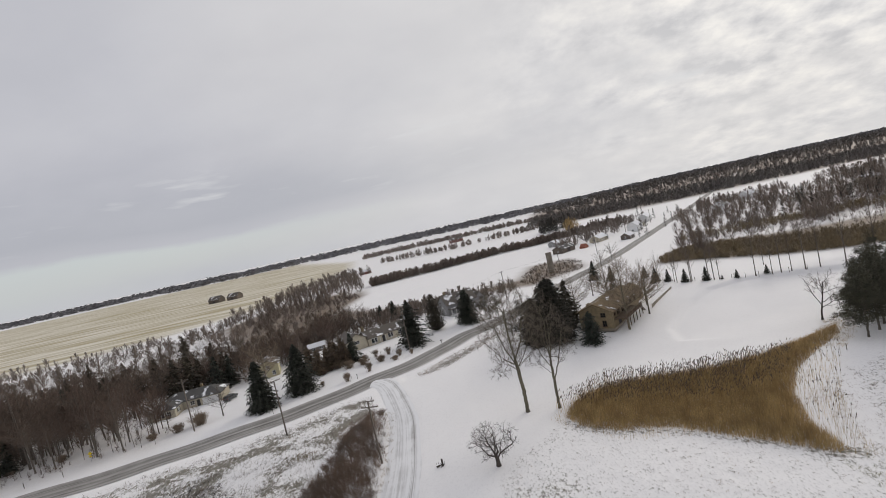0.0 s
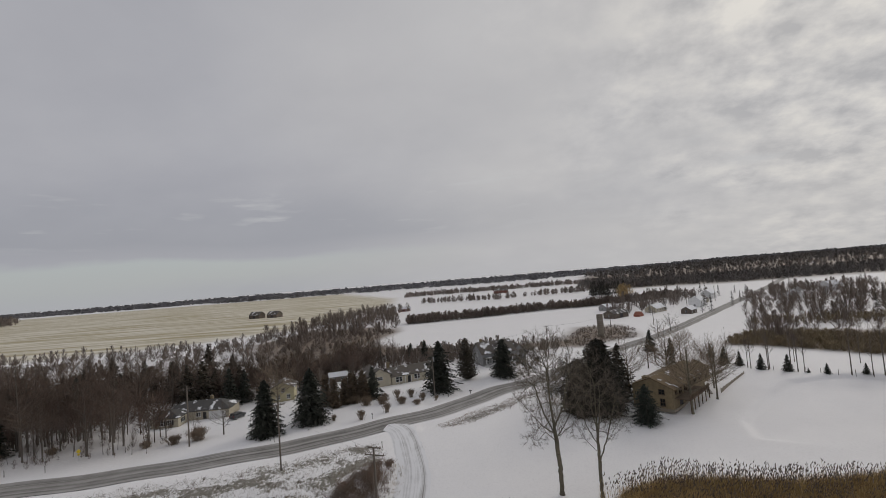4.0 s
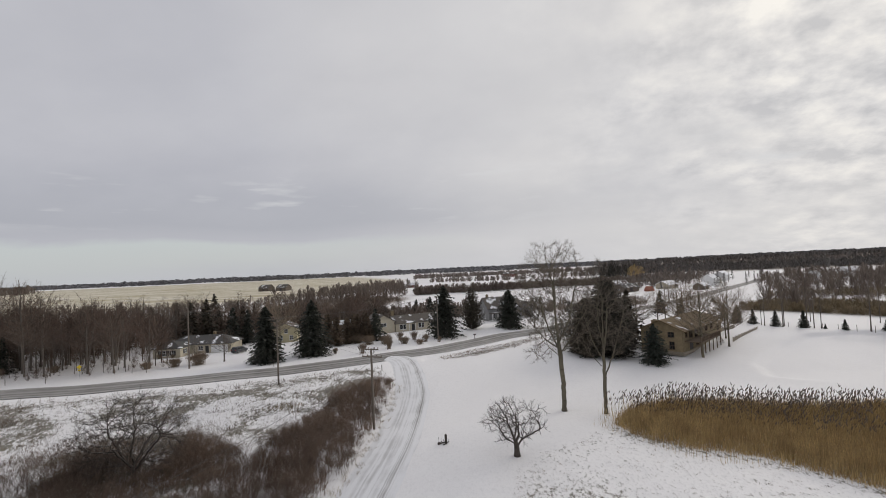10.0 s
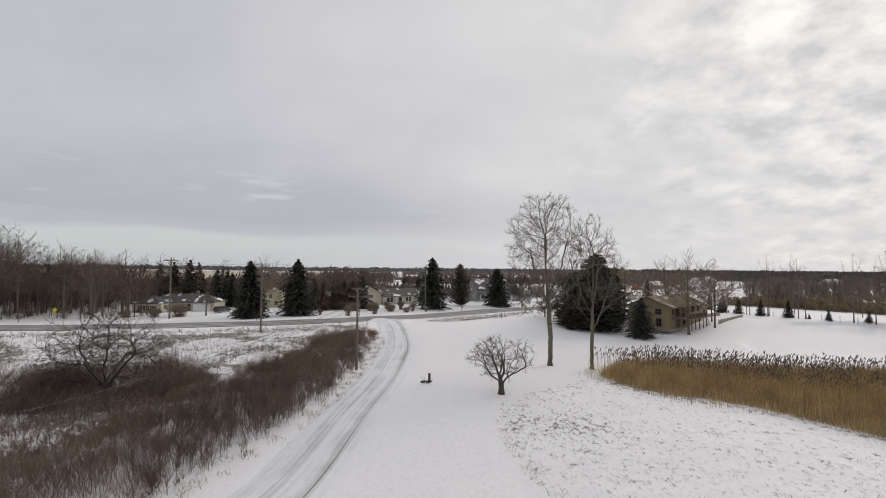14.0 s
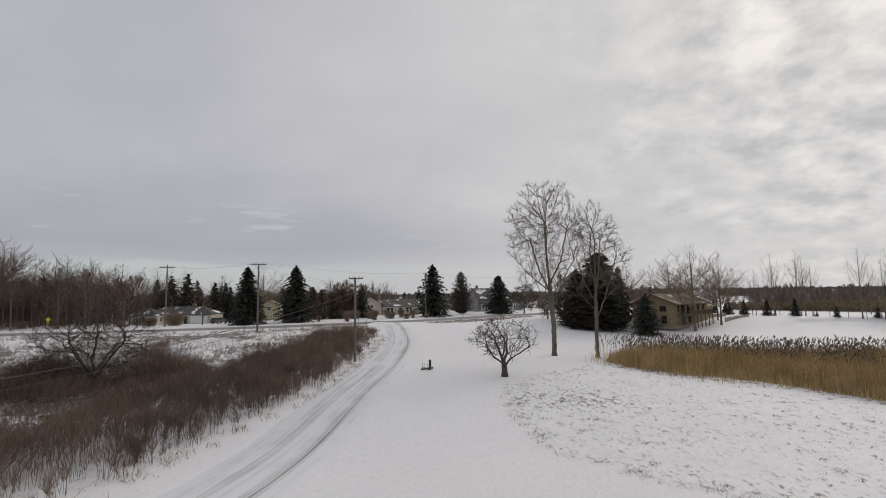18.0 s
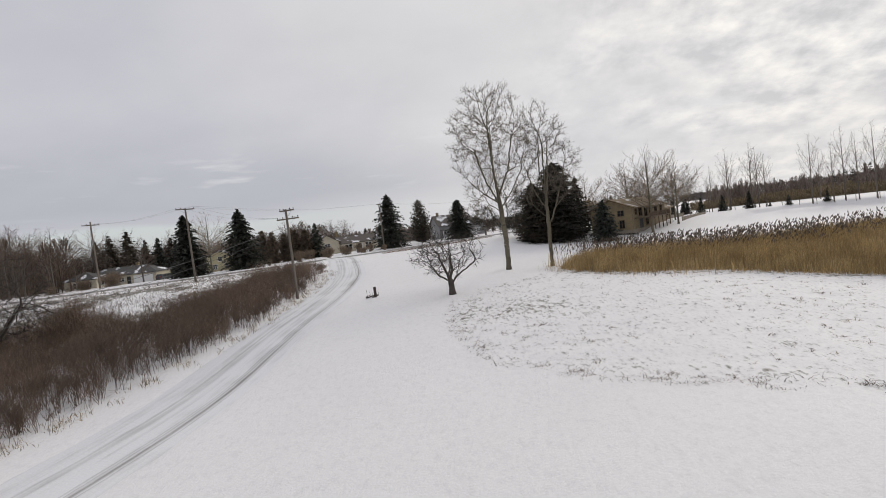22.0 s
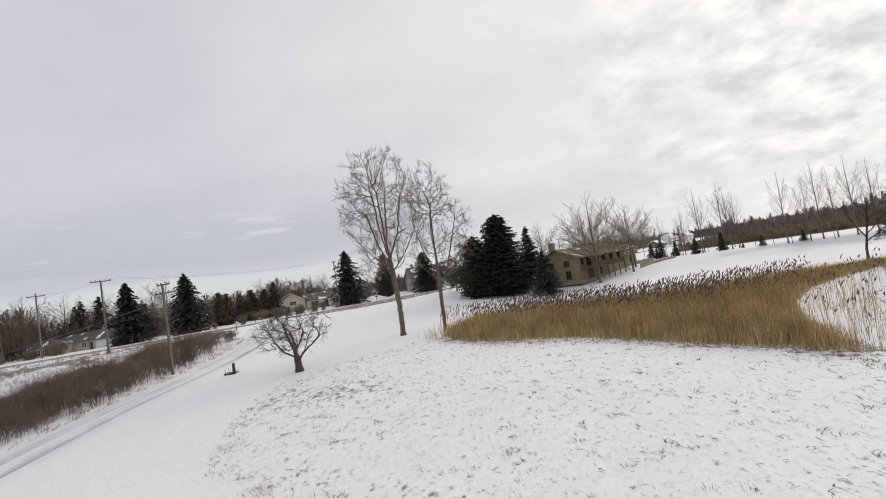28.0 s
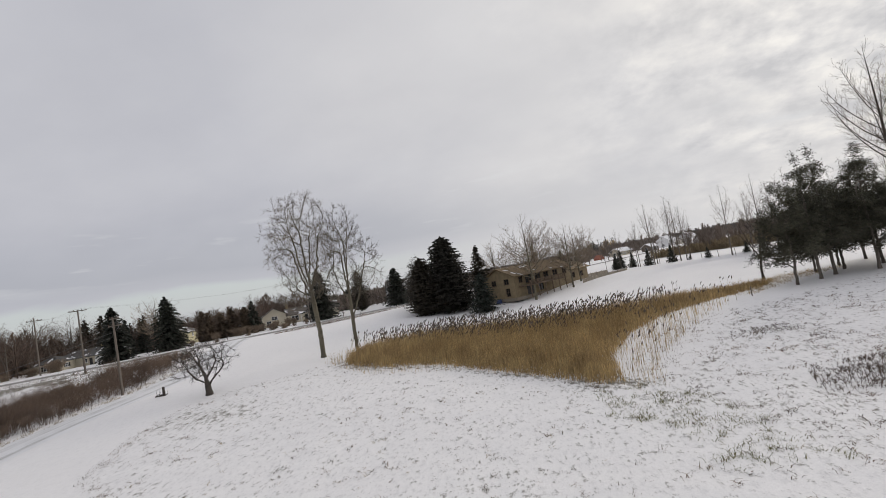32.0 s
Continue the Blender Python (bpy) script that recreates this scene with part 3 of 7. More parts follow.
STUBBLE = [(-2400, 330), (-600, 300), (-330, 305), (-200, 340), (-135, 390), (-112, 470), (-90, 700), (-110, 900), (-420, 1800), (-2400, 1800)]
SCRUB = [(-75, 205), (-30, 216), (10, 210), (40, 205), (52, 196), (88, 225), (92, 262), (70, 268), (52, 228), (10, 224), (-24, 240), (-46, 270), (-34, 330),
         (-60, 370), (-110, 380), (-130, 300)]
WOODS_FLOOR = [(-260, 92), (-88, 90), (-63, 94), (-58, 104), (-70, 118), (-88, 124), (-82, 145), (-50, 152), (-44, 165), (-40, 205), (-110, 240), (-260, 240)]
POND = [(55, 92), (60, 98), (66, 104), (73, 111), (82, 118), (93, 121), (100, 119), (104, 115), (116, 107), (112, 90), (90, 79), (75, 76), (60, 77), (52, 84)]
FOREST = [(205, 640), (330, 585), (520, 535), (760, 475), (1200, 405), (2600, 540), (4300, 1000), (4300, 3000), (1500, 2800), (420, 1500), (250, 900)]
MARSH_WOOD = [(190, 200), (330, 150), (620, 190), (640, 410), (420, 410), (260, 290)]
MARSH = [(97, 173), (106, 166), (125, 146), (146, 131), (200, 118), (270, 112), (280, 160), (200, 176), (160, 190), (142, 208), (122, 202)]


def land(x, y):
    """The height of the ground at a spot of the plan, fitted to the camera's view: it climbs three metres from the lawn
    to the road and lies high beyond it.
    """
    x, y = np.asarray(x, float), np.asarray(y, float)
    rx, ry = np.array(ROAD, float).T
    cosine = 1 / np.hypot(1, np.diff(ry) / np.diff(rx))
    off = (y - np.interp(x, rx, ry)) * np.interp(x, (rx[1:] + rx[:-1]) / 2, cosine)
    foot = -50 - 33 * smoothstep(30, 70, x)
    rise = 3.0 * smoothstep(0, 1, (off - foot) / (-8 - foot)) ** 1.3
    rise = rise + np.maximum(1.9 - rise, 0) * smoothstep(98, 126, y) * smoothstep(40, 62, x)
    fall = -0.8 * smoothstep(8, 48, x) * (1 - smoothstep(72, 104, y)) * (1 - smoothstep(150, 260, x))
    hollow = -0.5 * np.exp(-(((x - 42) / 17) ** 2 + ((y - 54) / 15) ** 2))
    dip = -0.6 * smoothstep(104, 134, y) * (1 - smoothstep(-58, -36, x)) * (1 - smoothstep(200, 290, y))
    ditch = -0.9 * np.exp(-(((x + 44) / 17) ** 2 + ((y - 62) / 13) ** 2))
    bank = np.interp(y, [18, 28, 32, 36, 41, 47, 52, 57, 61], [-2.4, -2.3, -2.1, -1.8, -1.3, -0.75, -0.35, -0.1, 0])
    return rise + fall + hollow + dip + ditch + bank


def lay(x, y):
    """Moves a spot of the plan, by constants fitted to pixel positions, so that it meets the camera's view on the
    rising land. Gives the spot, its height and the local scale.
    """
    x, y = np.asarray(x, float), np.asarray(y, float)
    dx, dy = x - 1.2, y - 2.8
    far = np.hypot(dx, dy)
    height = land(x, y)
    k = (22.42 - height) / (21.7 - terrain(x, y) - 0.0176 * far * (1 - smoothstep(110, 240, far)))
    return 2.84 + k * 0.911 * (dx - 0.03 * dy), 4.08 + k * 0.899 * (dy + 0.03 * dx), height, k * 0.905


# ---- ground ----
def graded(lo, hi, step, out, grow):
    mid = list(np.arange(lo, hi + 0.01, step))
    a, s = [lo], step
    while a[-1] > -out:
        s *= grow
        a.append(a[-1] - s)
    b, s = [hi], step
    while b[-1] < out:
        s *= grow
        b.append(b[-1] + s)
    return np.array(a[:0:-1] + mid + b[1:])


def build_ground():
    xs, ys = graded(-64, 84, 0.8, 5600, 1.09), graded(8, 132, 0.8, 5600, 1.09)
    X, Y = np.meshgrid(xs, ys)
    x, y = X.ravel(), Y.ravel()
    rng = np.random.RandomState(5)
    z = terrain(x, y)
    meadow = soft_inside(MEADOW, x, y, 0.7)
    verge = soft_inside(VERGE, x, y, 1.5)
    z = z + (0.05 * meadow + 0.09 * verge) * rng.randn(len(x)) * (edge_distance(ROAD + ROAD[::-1], x, y) > 6)
    lane = np.minimum(edge_distance(DRIVE + DRIVE[::-1], x, y), 9)
    z -= 0.12 * (1 - smoothstep(1.8, 3.0, lane))
    road = np.minimum(edge_distance(ROAD + ROAD[::-1], x, y), 30)
    z -= 0.22 * (1 - smoothstep(3.4, 5.0, road))
    z -= 0.5 * smoothstep(4.5, 7, road) * (1 - smoothstep(7.5, 11, road)) * (x > -8) * (1 - smoothstep(40, 70, x))
    pond = soft_inside(POND, x, y, 1.3) * smoothstep(76, 88, y)
    z -= 0.8 * pond
    n = len(xs)
    i = (np.arange(len(ys) - 1)[:, None] * n + np.arange(n - 1)[None]).ravel()
    me = np_mesh("ground", np.stack([x, y, z], 1), np.stack([i, i + 1, i + n + 1, i + n], 1))
    rim = (1 - smoothstep(0.5, 2.5, np.abs(edge_distance(MEADOW, x, y)))) * inside(MEADOW, x, y)
    hedge = soft_inside(HEDGE, x, y, 1.0)
    shoulder = (1 - smoothstep(4.0, 5.6, road))
    patchy = np.zeros(len(x))
    for k in np.nonzero(verge > 0.01)[0]:
        patchy[k] = noise.noise((x[k] * 0.13, y[k] * 0.17, 2.0)) + 0.5 * noise.noise((x[k] * 0.4, y[k] * 0.5, 8.0))
    verge = verge * np.clip(0.90 + 1.0 * patchy, 0.1, 1.35)
    weeds = 0.26 + 0.40 * meadow + 0.08 * rim + 0.70 * verge + 0.40 * hedge + 0.75 * soft_inside(DITCH, x, y, 1.5)
    wedge = soft_inside([(44, 39), (50, 45), (60, 40), (66, 20), (50, 22)], x, y, 3)
    weeds += 0.05 * wedge + 0.25 * (1 - smoothstep(0, 2.5, edge_distance(REEDS, x, y)))
    weeds += 0.28 * np.exp(-(((x - 10) / 5) ** 2 + ((y - 45) / 3.5) ** 2))
    weeds *= (1 - 0.9 * shoulder) * (1 - 0.8 * pond)
    for name, values in (("weeds", weeds), ("stubble", soft_inside(STUBBLE, x, y, 18)),
                         ("brush", np.clip(soft_inside(SCRUB, x, y, 6) + 0.30 * soft_inside(WOODS_FLOOR, x, y, 8) + soft_inside(MARSH, x, y, 5) + 0.95 * soft_inside(FOREST, x, y, 25) + 0.40 * soft_inside(MARSH_WOOD, x, y, 15) + 0.45 * hedge * smoothstep(2.5, 7, edge_distance(HEDGE, x, y)), 0, 1))):
        a = me.attributes.new(name, "FLOAT", "POINT")
        a.data.foreach_set("value", np.asarray(values, np.float32))
    for p in me.polygons:
        p.use_smooth = True
    return tagged(link_mesh("ground", me, M_GROUND), "snow-covered ground with dead grass showing through", "ground", kind="structure")


def smooth_line(pts, step):
    """Points every so many metres along a rounded line."""
    pts = np.array(pts, float)
    out = []
    for k in range(len(pts) - 1):
        p0, p1, p2, p3 = pts[max(k - 1, 0)], pts[k], pts[k + 1], pts[min(k + 2, len(pts) - 1)]
        length = np.linalg.norm(p2 - p1)
        m1, m2 = (p2 - p0) / (np.linalg.norm(p2 - p0) + 1e-9) * length, (p3 - p1) / (np.linalg.norm(p3 - p1) + 1e-9) * length
        for t in np.linspace(0, 1, max(2, int(length / step)), endpoint=False):
            out.append((2 * t**3 - 3 * t**2 + 1) * p1 + (t**3 - 2 * t**2 + t) * m1 + (3 * t**2 - 2 * t**3) * p2 + (t**3 - t**2) * m2)
    return np.array(out + [pts[-1]])


def build_lane(name, line, width, lift, mat, label, step=1.5, across=8):
    c = smooth_line(line, step)
    d = np.gradient(c, axis=0)
    d /= np.linalg.norm(d, axis=1, keepdims=True)
    nrm = np.stack([d[:, 1], -d[:, 0]], 1)
    u = np.linspace(-0.5, 0.5, across + 1)
    P = c[:, None] + nrm[:, None] * u[None, :, None] * width
    z = terrain(P[..., 0], P[..., 1]) + lift - 0.10 * np.abs(u)[None] ** 2 * 4 * (width / 7)
    V = np.concatenate([P, np.broadcast_to(z[..., None], (*z.shape, 1))], 2).reshape(-1, 3)
    n = across + 1
    i = (np.arange(len(c) - 1)[:, None] * n + np.arange(across)[None]).ravel()
    F = np.stack([i, i + 1, i + n + 1, i + n], 1)
    me = np_mesh(name, V, F)
    along = np.r_[0, np.cumsum(np.linalg.norm(np.diff(c, axis=0), axis=1))]
    uv = np.stack([np.broadcast_to(u + 0.5, (len(c), n)), np.broadcast_to(along[:, None], (len(c), n))], 2).reshape(-1, 2)
    lay = me.uv_layers.new(name="lane")
    lay.data.foreach_set("uv", uv[F.ravel()].astype(np.float32).ravel())
    for p in me.polygons:
        p.use_smooth = True
    return tagged(link_mesh(name, me, mat), label, "road", kind="structure")


build_ground()
build_lane("road", ROAD, 7.4, 0.06, M_ROAD, "two-lane asphalt country road streaked with snow")
build_lane("driveway", DRIVE, 5.6, 0.05, M_DRIVE, "gravel lane under packed snow with dark wheel tracks", 0.8, 12)


# ---- trees ----
def grow(rng, start, way, length, radius, level, wood, twigs, spec):
    """One limb and all that springs from it."""
    steps = spec["steps"][level]
    p, d = np.array(start, float), np.array(way, float)
    pts, dirs = [p.copy()], [d.copy()]
    for k in range(steps):
        d = d + rng.normal(0, spec["wander"][level], 3) + np.array([0, 0, spec["lift"][level]])
        d /= np.linalg.norm(d)
        p = p + d * length / steps
        pts.append(p.copy())
        dirs.append(d.copy())
    tip = spec["tip"][level]
    rad = [radius * (1 - (1 - tip) * k / steps) for k in range(steps + 1)]
    out = wood if level < spec["twig_level"] else twigs
    for k in range(steps):
        out.append((pts[k], pts[k + 1], rad[k], rad[k + 1]))
    if level + 1 >= len(spec["steps"]):
        return
    kids = spec["kids"][level]
    lo = spec["from"][level]
    turn = rng.uniform(0, 6.28)
    for c in range(kids):
        f = lo + (1 - lo) * (c + rng.uniform(0, 0.9)) / kids
        k = min(int(f * steps), steps - 1)
        t = f * steps - k
        q, dd = pts[k] * (1 - t) + pts[k + 1] * t, dirs[k + 1]
        turn += 2.4 + rng.normal(0, 0.5)
        side = np.cross(dd, [math.cos(turn), math.sin(turn), 0.37])
        side /= np.linalg.norm(side) + 1e-9
        a = radians(spec["angle"][level] + rng.normal(0, 9))
        nd = dd * math.cos(a) + side * math.sin(a)
        nd[2] = max(nd[2], spec["floor"][level])
        share = spec["share"][level] * (1 - spec["shorten"][level] * (f - lo) / (1 - lo + 1e-9)) * rng.uniform(0.75, 1.2)
        grow(rng, q, nd / np.linalg.norm(nd), length * share, max(rad[k] * spec["thin"][level], spec["least"]), level + 1, wood, twigs, spec)


ROUND = dict(steps=[5, 5, 4, 3, 2], wander=[0.05, 0.10, 0.14, 0.18, 0.22], lift=[0.03, 0.06, 0.05, 0.04, 0.02], tip=[0.35, 0.3, 0.35, 0.4, 0.5], kids=[9, 6, 5, 4],
             angle=[48, 42, 40, 42], share=[0.62, 0.52, 0.5, 0.5], shorten=[0.35, 0.4, 0.4, 0.4], thin=[0.55, 0.6, 0.6, 0.6], twig_level=3, least=0.008, floor=[0.25, 0.0, -0.2, -0.4])
ROUND["from"] = [0.30, 0.2, 0.2, 0.15]
SLIM = dict(ROUND, angle=[30, 30, 32, 35], share=[0.42, 0.42, 0.42, 0.42], kids=[13, 5, 4], steps=[7, 4, 3, 2], lift=[0.02, 0.10, 0.08, 0.04], twig_level=2, tip=[0.15, 0.3, 0.4, 0.5])
SLIM["from"] = [0.28, 0.2, 0.2]
SAPLING = dict(SLIM, kids=[9, 4, 3])


def bare_tree(name, label, seed, height, spec, radius, bark, twig, base=(0, 0, 0), lean=(0, 0), trunk_share=0.72, sides=5):
    """A leafless tree: an Empty at its foot with a trunk of limbs and a crown of twigs."""
    rng = np.random.RandomState(seed)
    wood, twigs = [], []
    way = np.array([lean[0], lean[1], 1.0])
    grow(rng, (0, 0, -0.15), way / np.linalg.norm(way), height * trunk_share, radius, 0, wood, twigs, spec)
    # root flare
    wood.append(((0, 0, -0.2), (0, 0, 0.45), radius * 1.7, radius * 1.02))
    top = max(max(s[1][2] for s in wood), max(s[1][2] for s in twigs))
    k = height / top
    wood = [(np.array(a) * k, np.array(b) * k, r, q) for a, b, r, q in wood]
    twigs = [(np.array(a) * k, np.array(b) * k, r, q) for a, b, r, q in twigs]
    t = thing(name, label, "tree", *base)
    v, f = tubes(wood, sides)
    me = np_mesh("trunk", v, f)
    for p in me.polygons:
        p.use_smooth = True
    link_mesh("trunk", me, bark, t)
    v, f = tubes(twigs, 3)
    link_mesh("crown", np_mesh("crown", v, f), twig, t, "fine bare twigs")
    return t


# ---- trees grown into a given crown ----
def crown_points(rng, blobs, n):
    """Points in a union of ellipsoids (x, y, z, rx, rz, share), thicker towards the rim."""
    out = []
    total = sum(b[5] for b in blobs)
    for x, y, z, rx, rz, share in blobs:
        m = int(n * share / total)
        d = rng.normal(0, 1, (m, 3))
        d /= np.linalg.norm(d, axis=1, keepdims=True)
        d *= (rng.rand(m, 1) ** 0.36) * (0.86 + 0.28 * rng.rand(m, 1))
        p = d * np.array([rx, rx, rz]) + np.array([x, y, z])
        gaps = np.array([noise.noise((q[0] * 0.42 + share * 9, q[1] * 0.42, q[2] * 0.30)) for q in p])
        out.append(p[gaps > -0.16])
    return np.concatenate(out)


def colonise(rng, limbs, pts, step, kill, reach, up, jitter=0.12, rounds=90):
    """Limbs that reach for the points of the crown; returns nodes and each one's parent."""
    nodes, parent = [], []
    for k, line in enumerate(limbs):
        line = [np.array(p, float) for p in line]
        if k:
            last = int(np.argmin([np.sum((q - line[0]) ** 2) for q in nodes]))
        else:
            nodes.append(line[0])
            parent.append(-1)
            last = 0
        for a, b in zip(line, line[1:]):
            m = max(1, int(round(np.linalg.norm(b - a) / step)))
            for j in range(1, m + 1):
                nodes.append(a + (b - a) * j / m + rng.normal(0, 0.10 * step, 3))
                parent.append(last)
                last = len(nodes) - 1
    nodes = np.array(nodes)
    parent = list(parent)
    d2 = ((pts[:, None] - nodes[None]) ** 2).sum(2)
    near, best = d2.argmin(1), d2.min(1)
    kids = np.zeros(len(nodes), int)
    for _ in range(rounds):
        act = best < reach * reach
        if not act.any():
            break
        way = np.zeros((len(nodes), 3))
        v = pts[act] - nodes[near[act]]
        v /= np.linalg.norm(v, axis=1, keepdims=True) + 1e-9
        np.add.at(way, near[act], v)
        who = np.unique(near[act])
        who = who[kids[who] < 4]
        if not len(who):
            break
        w = way[who]
        w /= np.linalg.norm(w, axis=1, keepdims=True) + 1e-9
        back = np.array([parent[i] if parent[i] >= 0 else i for i in who])
        run = nodes[who] - nodes[back]
        run /= np.linalg.norm(run, axis=1, keepdims=True) + 1e-9
        # a shoot never doubles back on itself
        turn = (w * run).sum(1)
        ok = turn > np.where(kids[who] == 0, 0.35, -0.25)
        kids[who[~ok]] = 9
        who, w, run = who[ok], w[ok], run[ok]
        if not len(who):
            continue
        w = w + 0.35 * run + np.array([0, 0, up]) + rng.normal(0, jitter, w.shape)
        w /= np.linalg.norm(w, axis=1, keepdims=True) + 1e-9
        fresh = nodes[who] + w * step
        kids[who] += 1
        base = len(nodes)
        nodes = np.concatenate([nodes, fresh])
        parent += [int(i) for i in who]
        kids = np.concatenate([kids, np.zeros(len(fresh), int)])
        d2 = ((pts[:, None] - fresh[None]) ** 2).sum(2)
        j, b = d2.argmin(1), d2.min(1)
        better = b < best
        near[better], best[better] = base + j[better], b[better]
        keep = best > kill * kill
        pts, near, best = pts[keep], near[keep], best[keep]
        if not len(pts):
            break
    return nodes, np.array(parent)


def limb_radii(parent, root, tip):
    """Pipe-model radii: a limb is as thick as what it carries."""
    n = len(parent)
    kids = np.bincount(parent[1:], minlength=n)
    e = math.log(max((kids == 0).sum(), 2)) / math.log(root / tip)
    acc = np.where(kids == 0, tip ** e, 0.0)
    for i in range(n - 1, 0, -1):
        acc[parent[i]] += acc[i]
    return np.maximum(acc, tip ** e) ** (1 / e), kids


def grown_tree(name, label, seed, base, limbs, blobs, n, radius, bark, twig, step=0.45, kill=0.55, reach=4.0, up=0.25, tip=0.009, twig_n=2, twig_len=0.7, thick=0.022, sides=6, needles=None, needle_size=0.4, jitter=0.07):
    """A tree whose limbs fill its crown; twigs along the thin limbs, or needle tufts for a pine."""
    rng = np.random.RandomState(seed)
    nodes, parent = colonise(rng, limbs, crown_points(rng, blobs, n), step, kill, reach, up, jitter)
    rad, kids = limb_radii(parent, radius, tip)
    t = thing(name, label, "tree", *base)
    i = np.arange(1, len(nodes))
    p = parent[i]
    r0 = np.minimum(rad[p], rad[i] * 1.35)
    segs = list(zip(nodes[p], nodes[i], r0, rad[i]))
    wood = [s for s in segs if s[3] >= thick] + [((0, 0, -0.25), (0, 0, 0.5), radius * 1.55, radius * 1.02)]
    fine = [s for s in segs if s[3] < thick]
    thin = i[rad[i] < thick * 1.6]
    for k in thin:
        d = nodes[k] - nodes[parent[k]]
        d /= np.linalg.norm(d) + 1e-9
        for _ in range(twig_n if kids[k] else twig_n + 1):
            s = rng.normal(0, 1, 3)
            s -= d * s.dot(d)
            s /= np.linalg.norm(s) + 1e-9
            w = d * rng.uniform(0.5, 1.0) + s * rng.uniform(0.3, 0.8) + np.array([0, 0, up * 0.6])
            w /= np.linalg.norm(w)
            l = twig_len * rng.uniform(0.5, 1.2)
            m = nodes[k] + w * l * 0.55
            e = m + (w + rng.normal(0, 0.10, 3) + np.array([0, 0, 0.12])) * l * 0.5
            fine += [(nodes[k], m, tip * 0.85, tip * 0.65), (m, e, tip * 0.65, tip * 0.4)]
    if needles is not None:
        wood, fine = wood + fine, []
    v, f = tubes(wood, sides)
    me = np_mesh("trunk", v, f)
    for poly in me.polygons:
        poly.use_smooth = True
    link_mesh("trunk", me, bark, t)
    if needles is None:
        v, f = tubes(fine, 3)
        link_mesh("crown", np_mesh("crown", v, f), twig, t, "fine bare twigs")
        return t
    c = np.repeat(nodes[thin], needles, axis=0) + rng.normal(0, needle_size * 0.75, (len(thin) * needles, 3))
    a, el = rng.uniform(0, 6.28, len(c)), rng.normal(0.35, 0.5, len(c))
    fw = np.stack([np.cos(a) * np.cos(el), np.sin(a) * np.cos(el), np.sin(el)], 1) * (needle_size * rng.uniform(0.6, 1.3, len(c)))[:, None]
    sd = np.cross(fw, rng.normal(0, 1, c.shape))
    sd *= needle_size * 0.085 / (np.linalg.norm(sd, axis=1, keepdims=True) + 1e-9)
    v = np.stack([c - fw * 0.6, c - sd, c + fw * 0.7, c + sd], 1).reshape(-1, 3)
    link_mesh("crown", np_mesh("crown", v, np.arange(len(v)).reshape(-1, 4)), twig, t, "ragged tufts of dark needles")
    return t


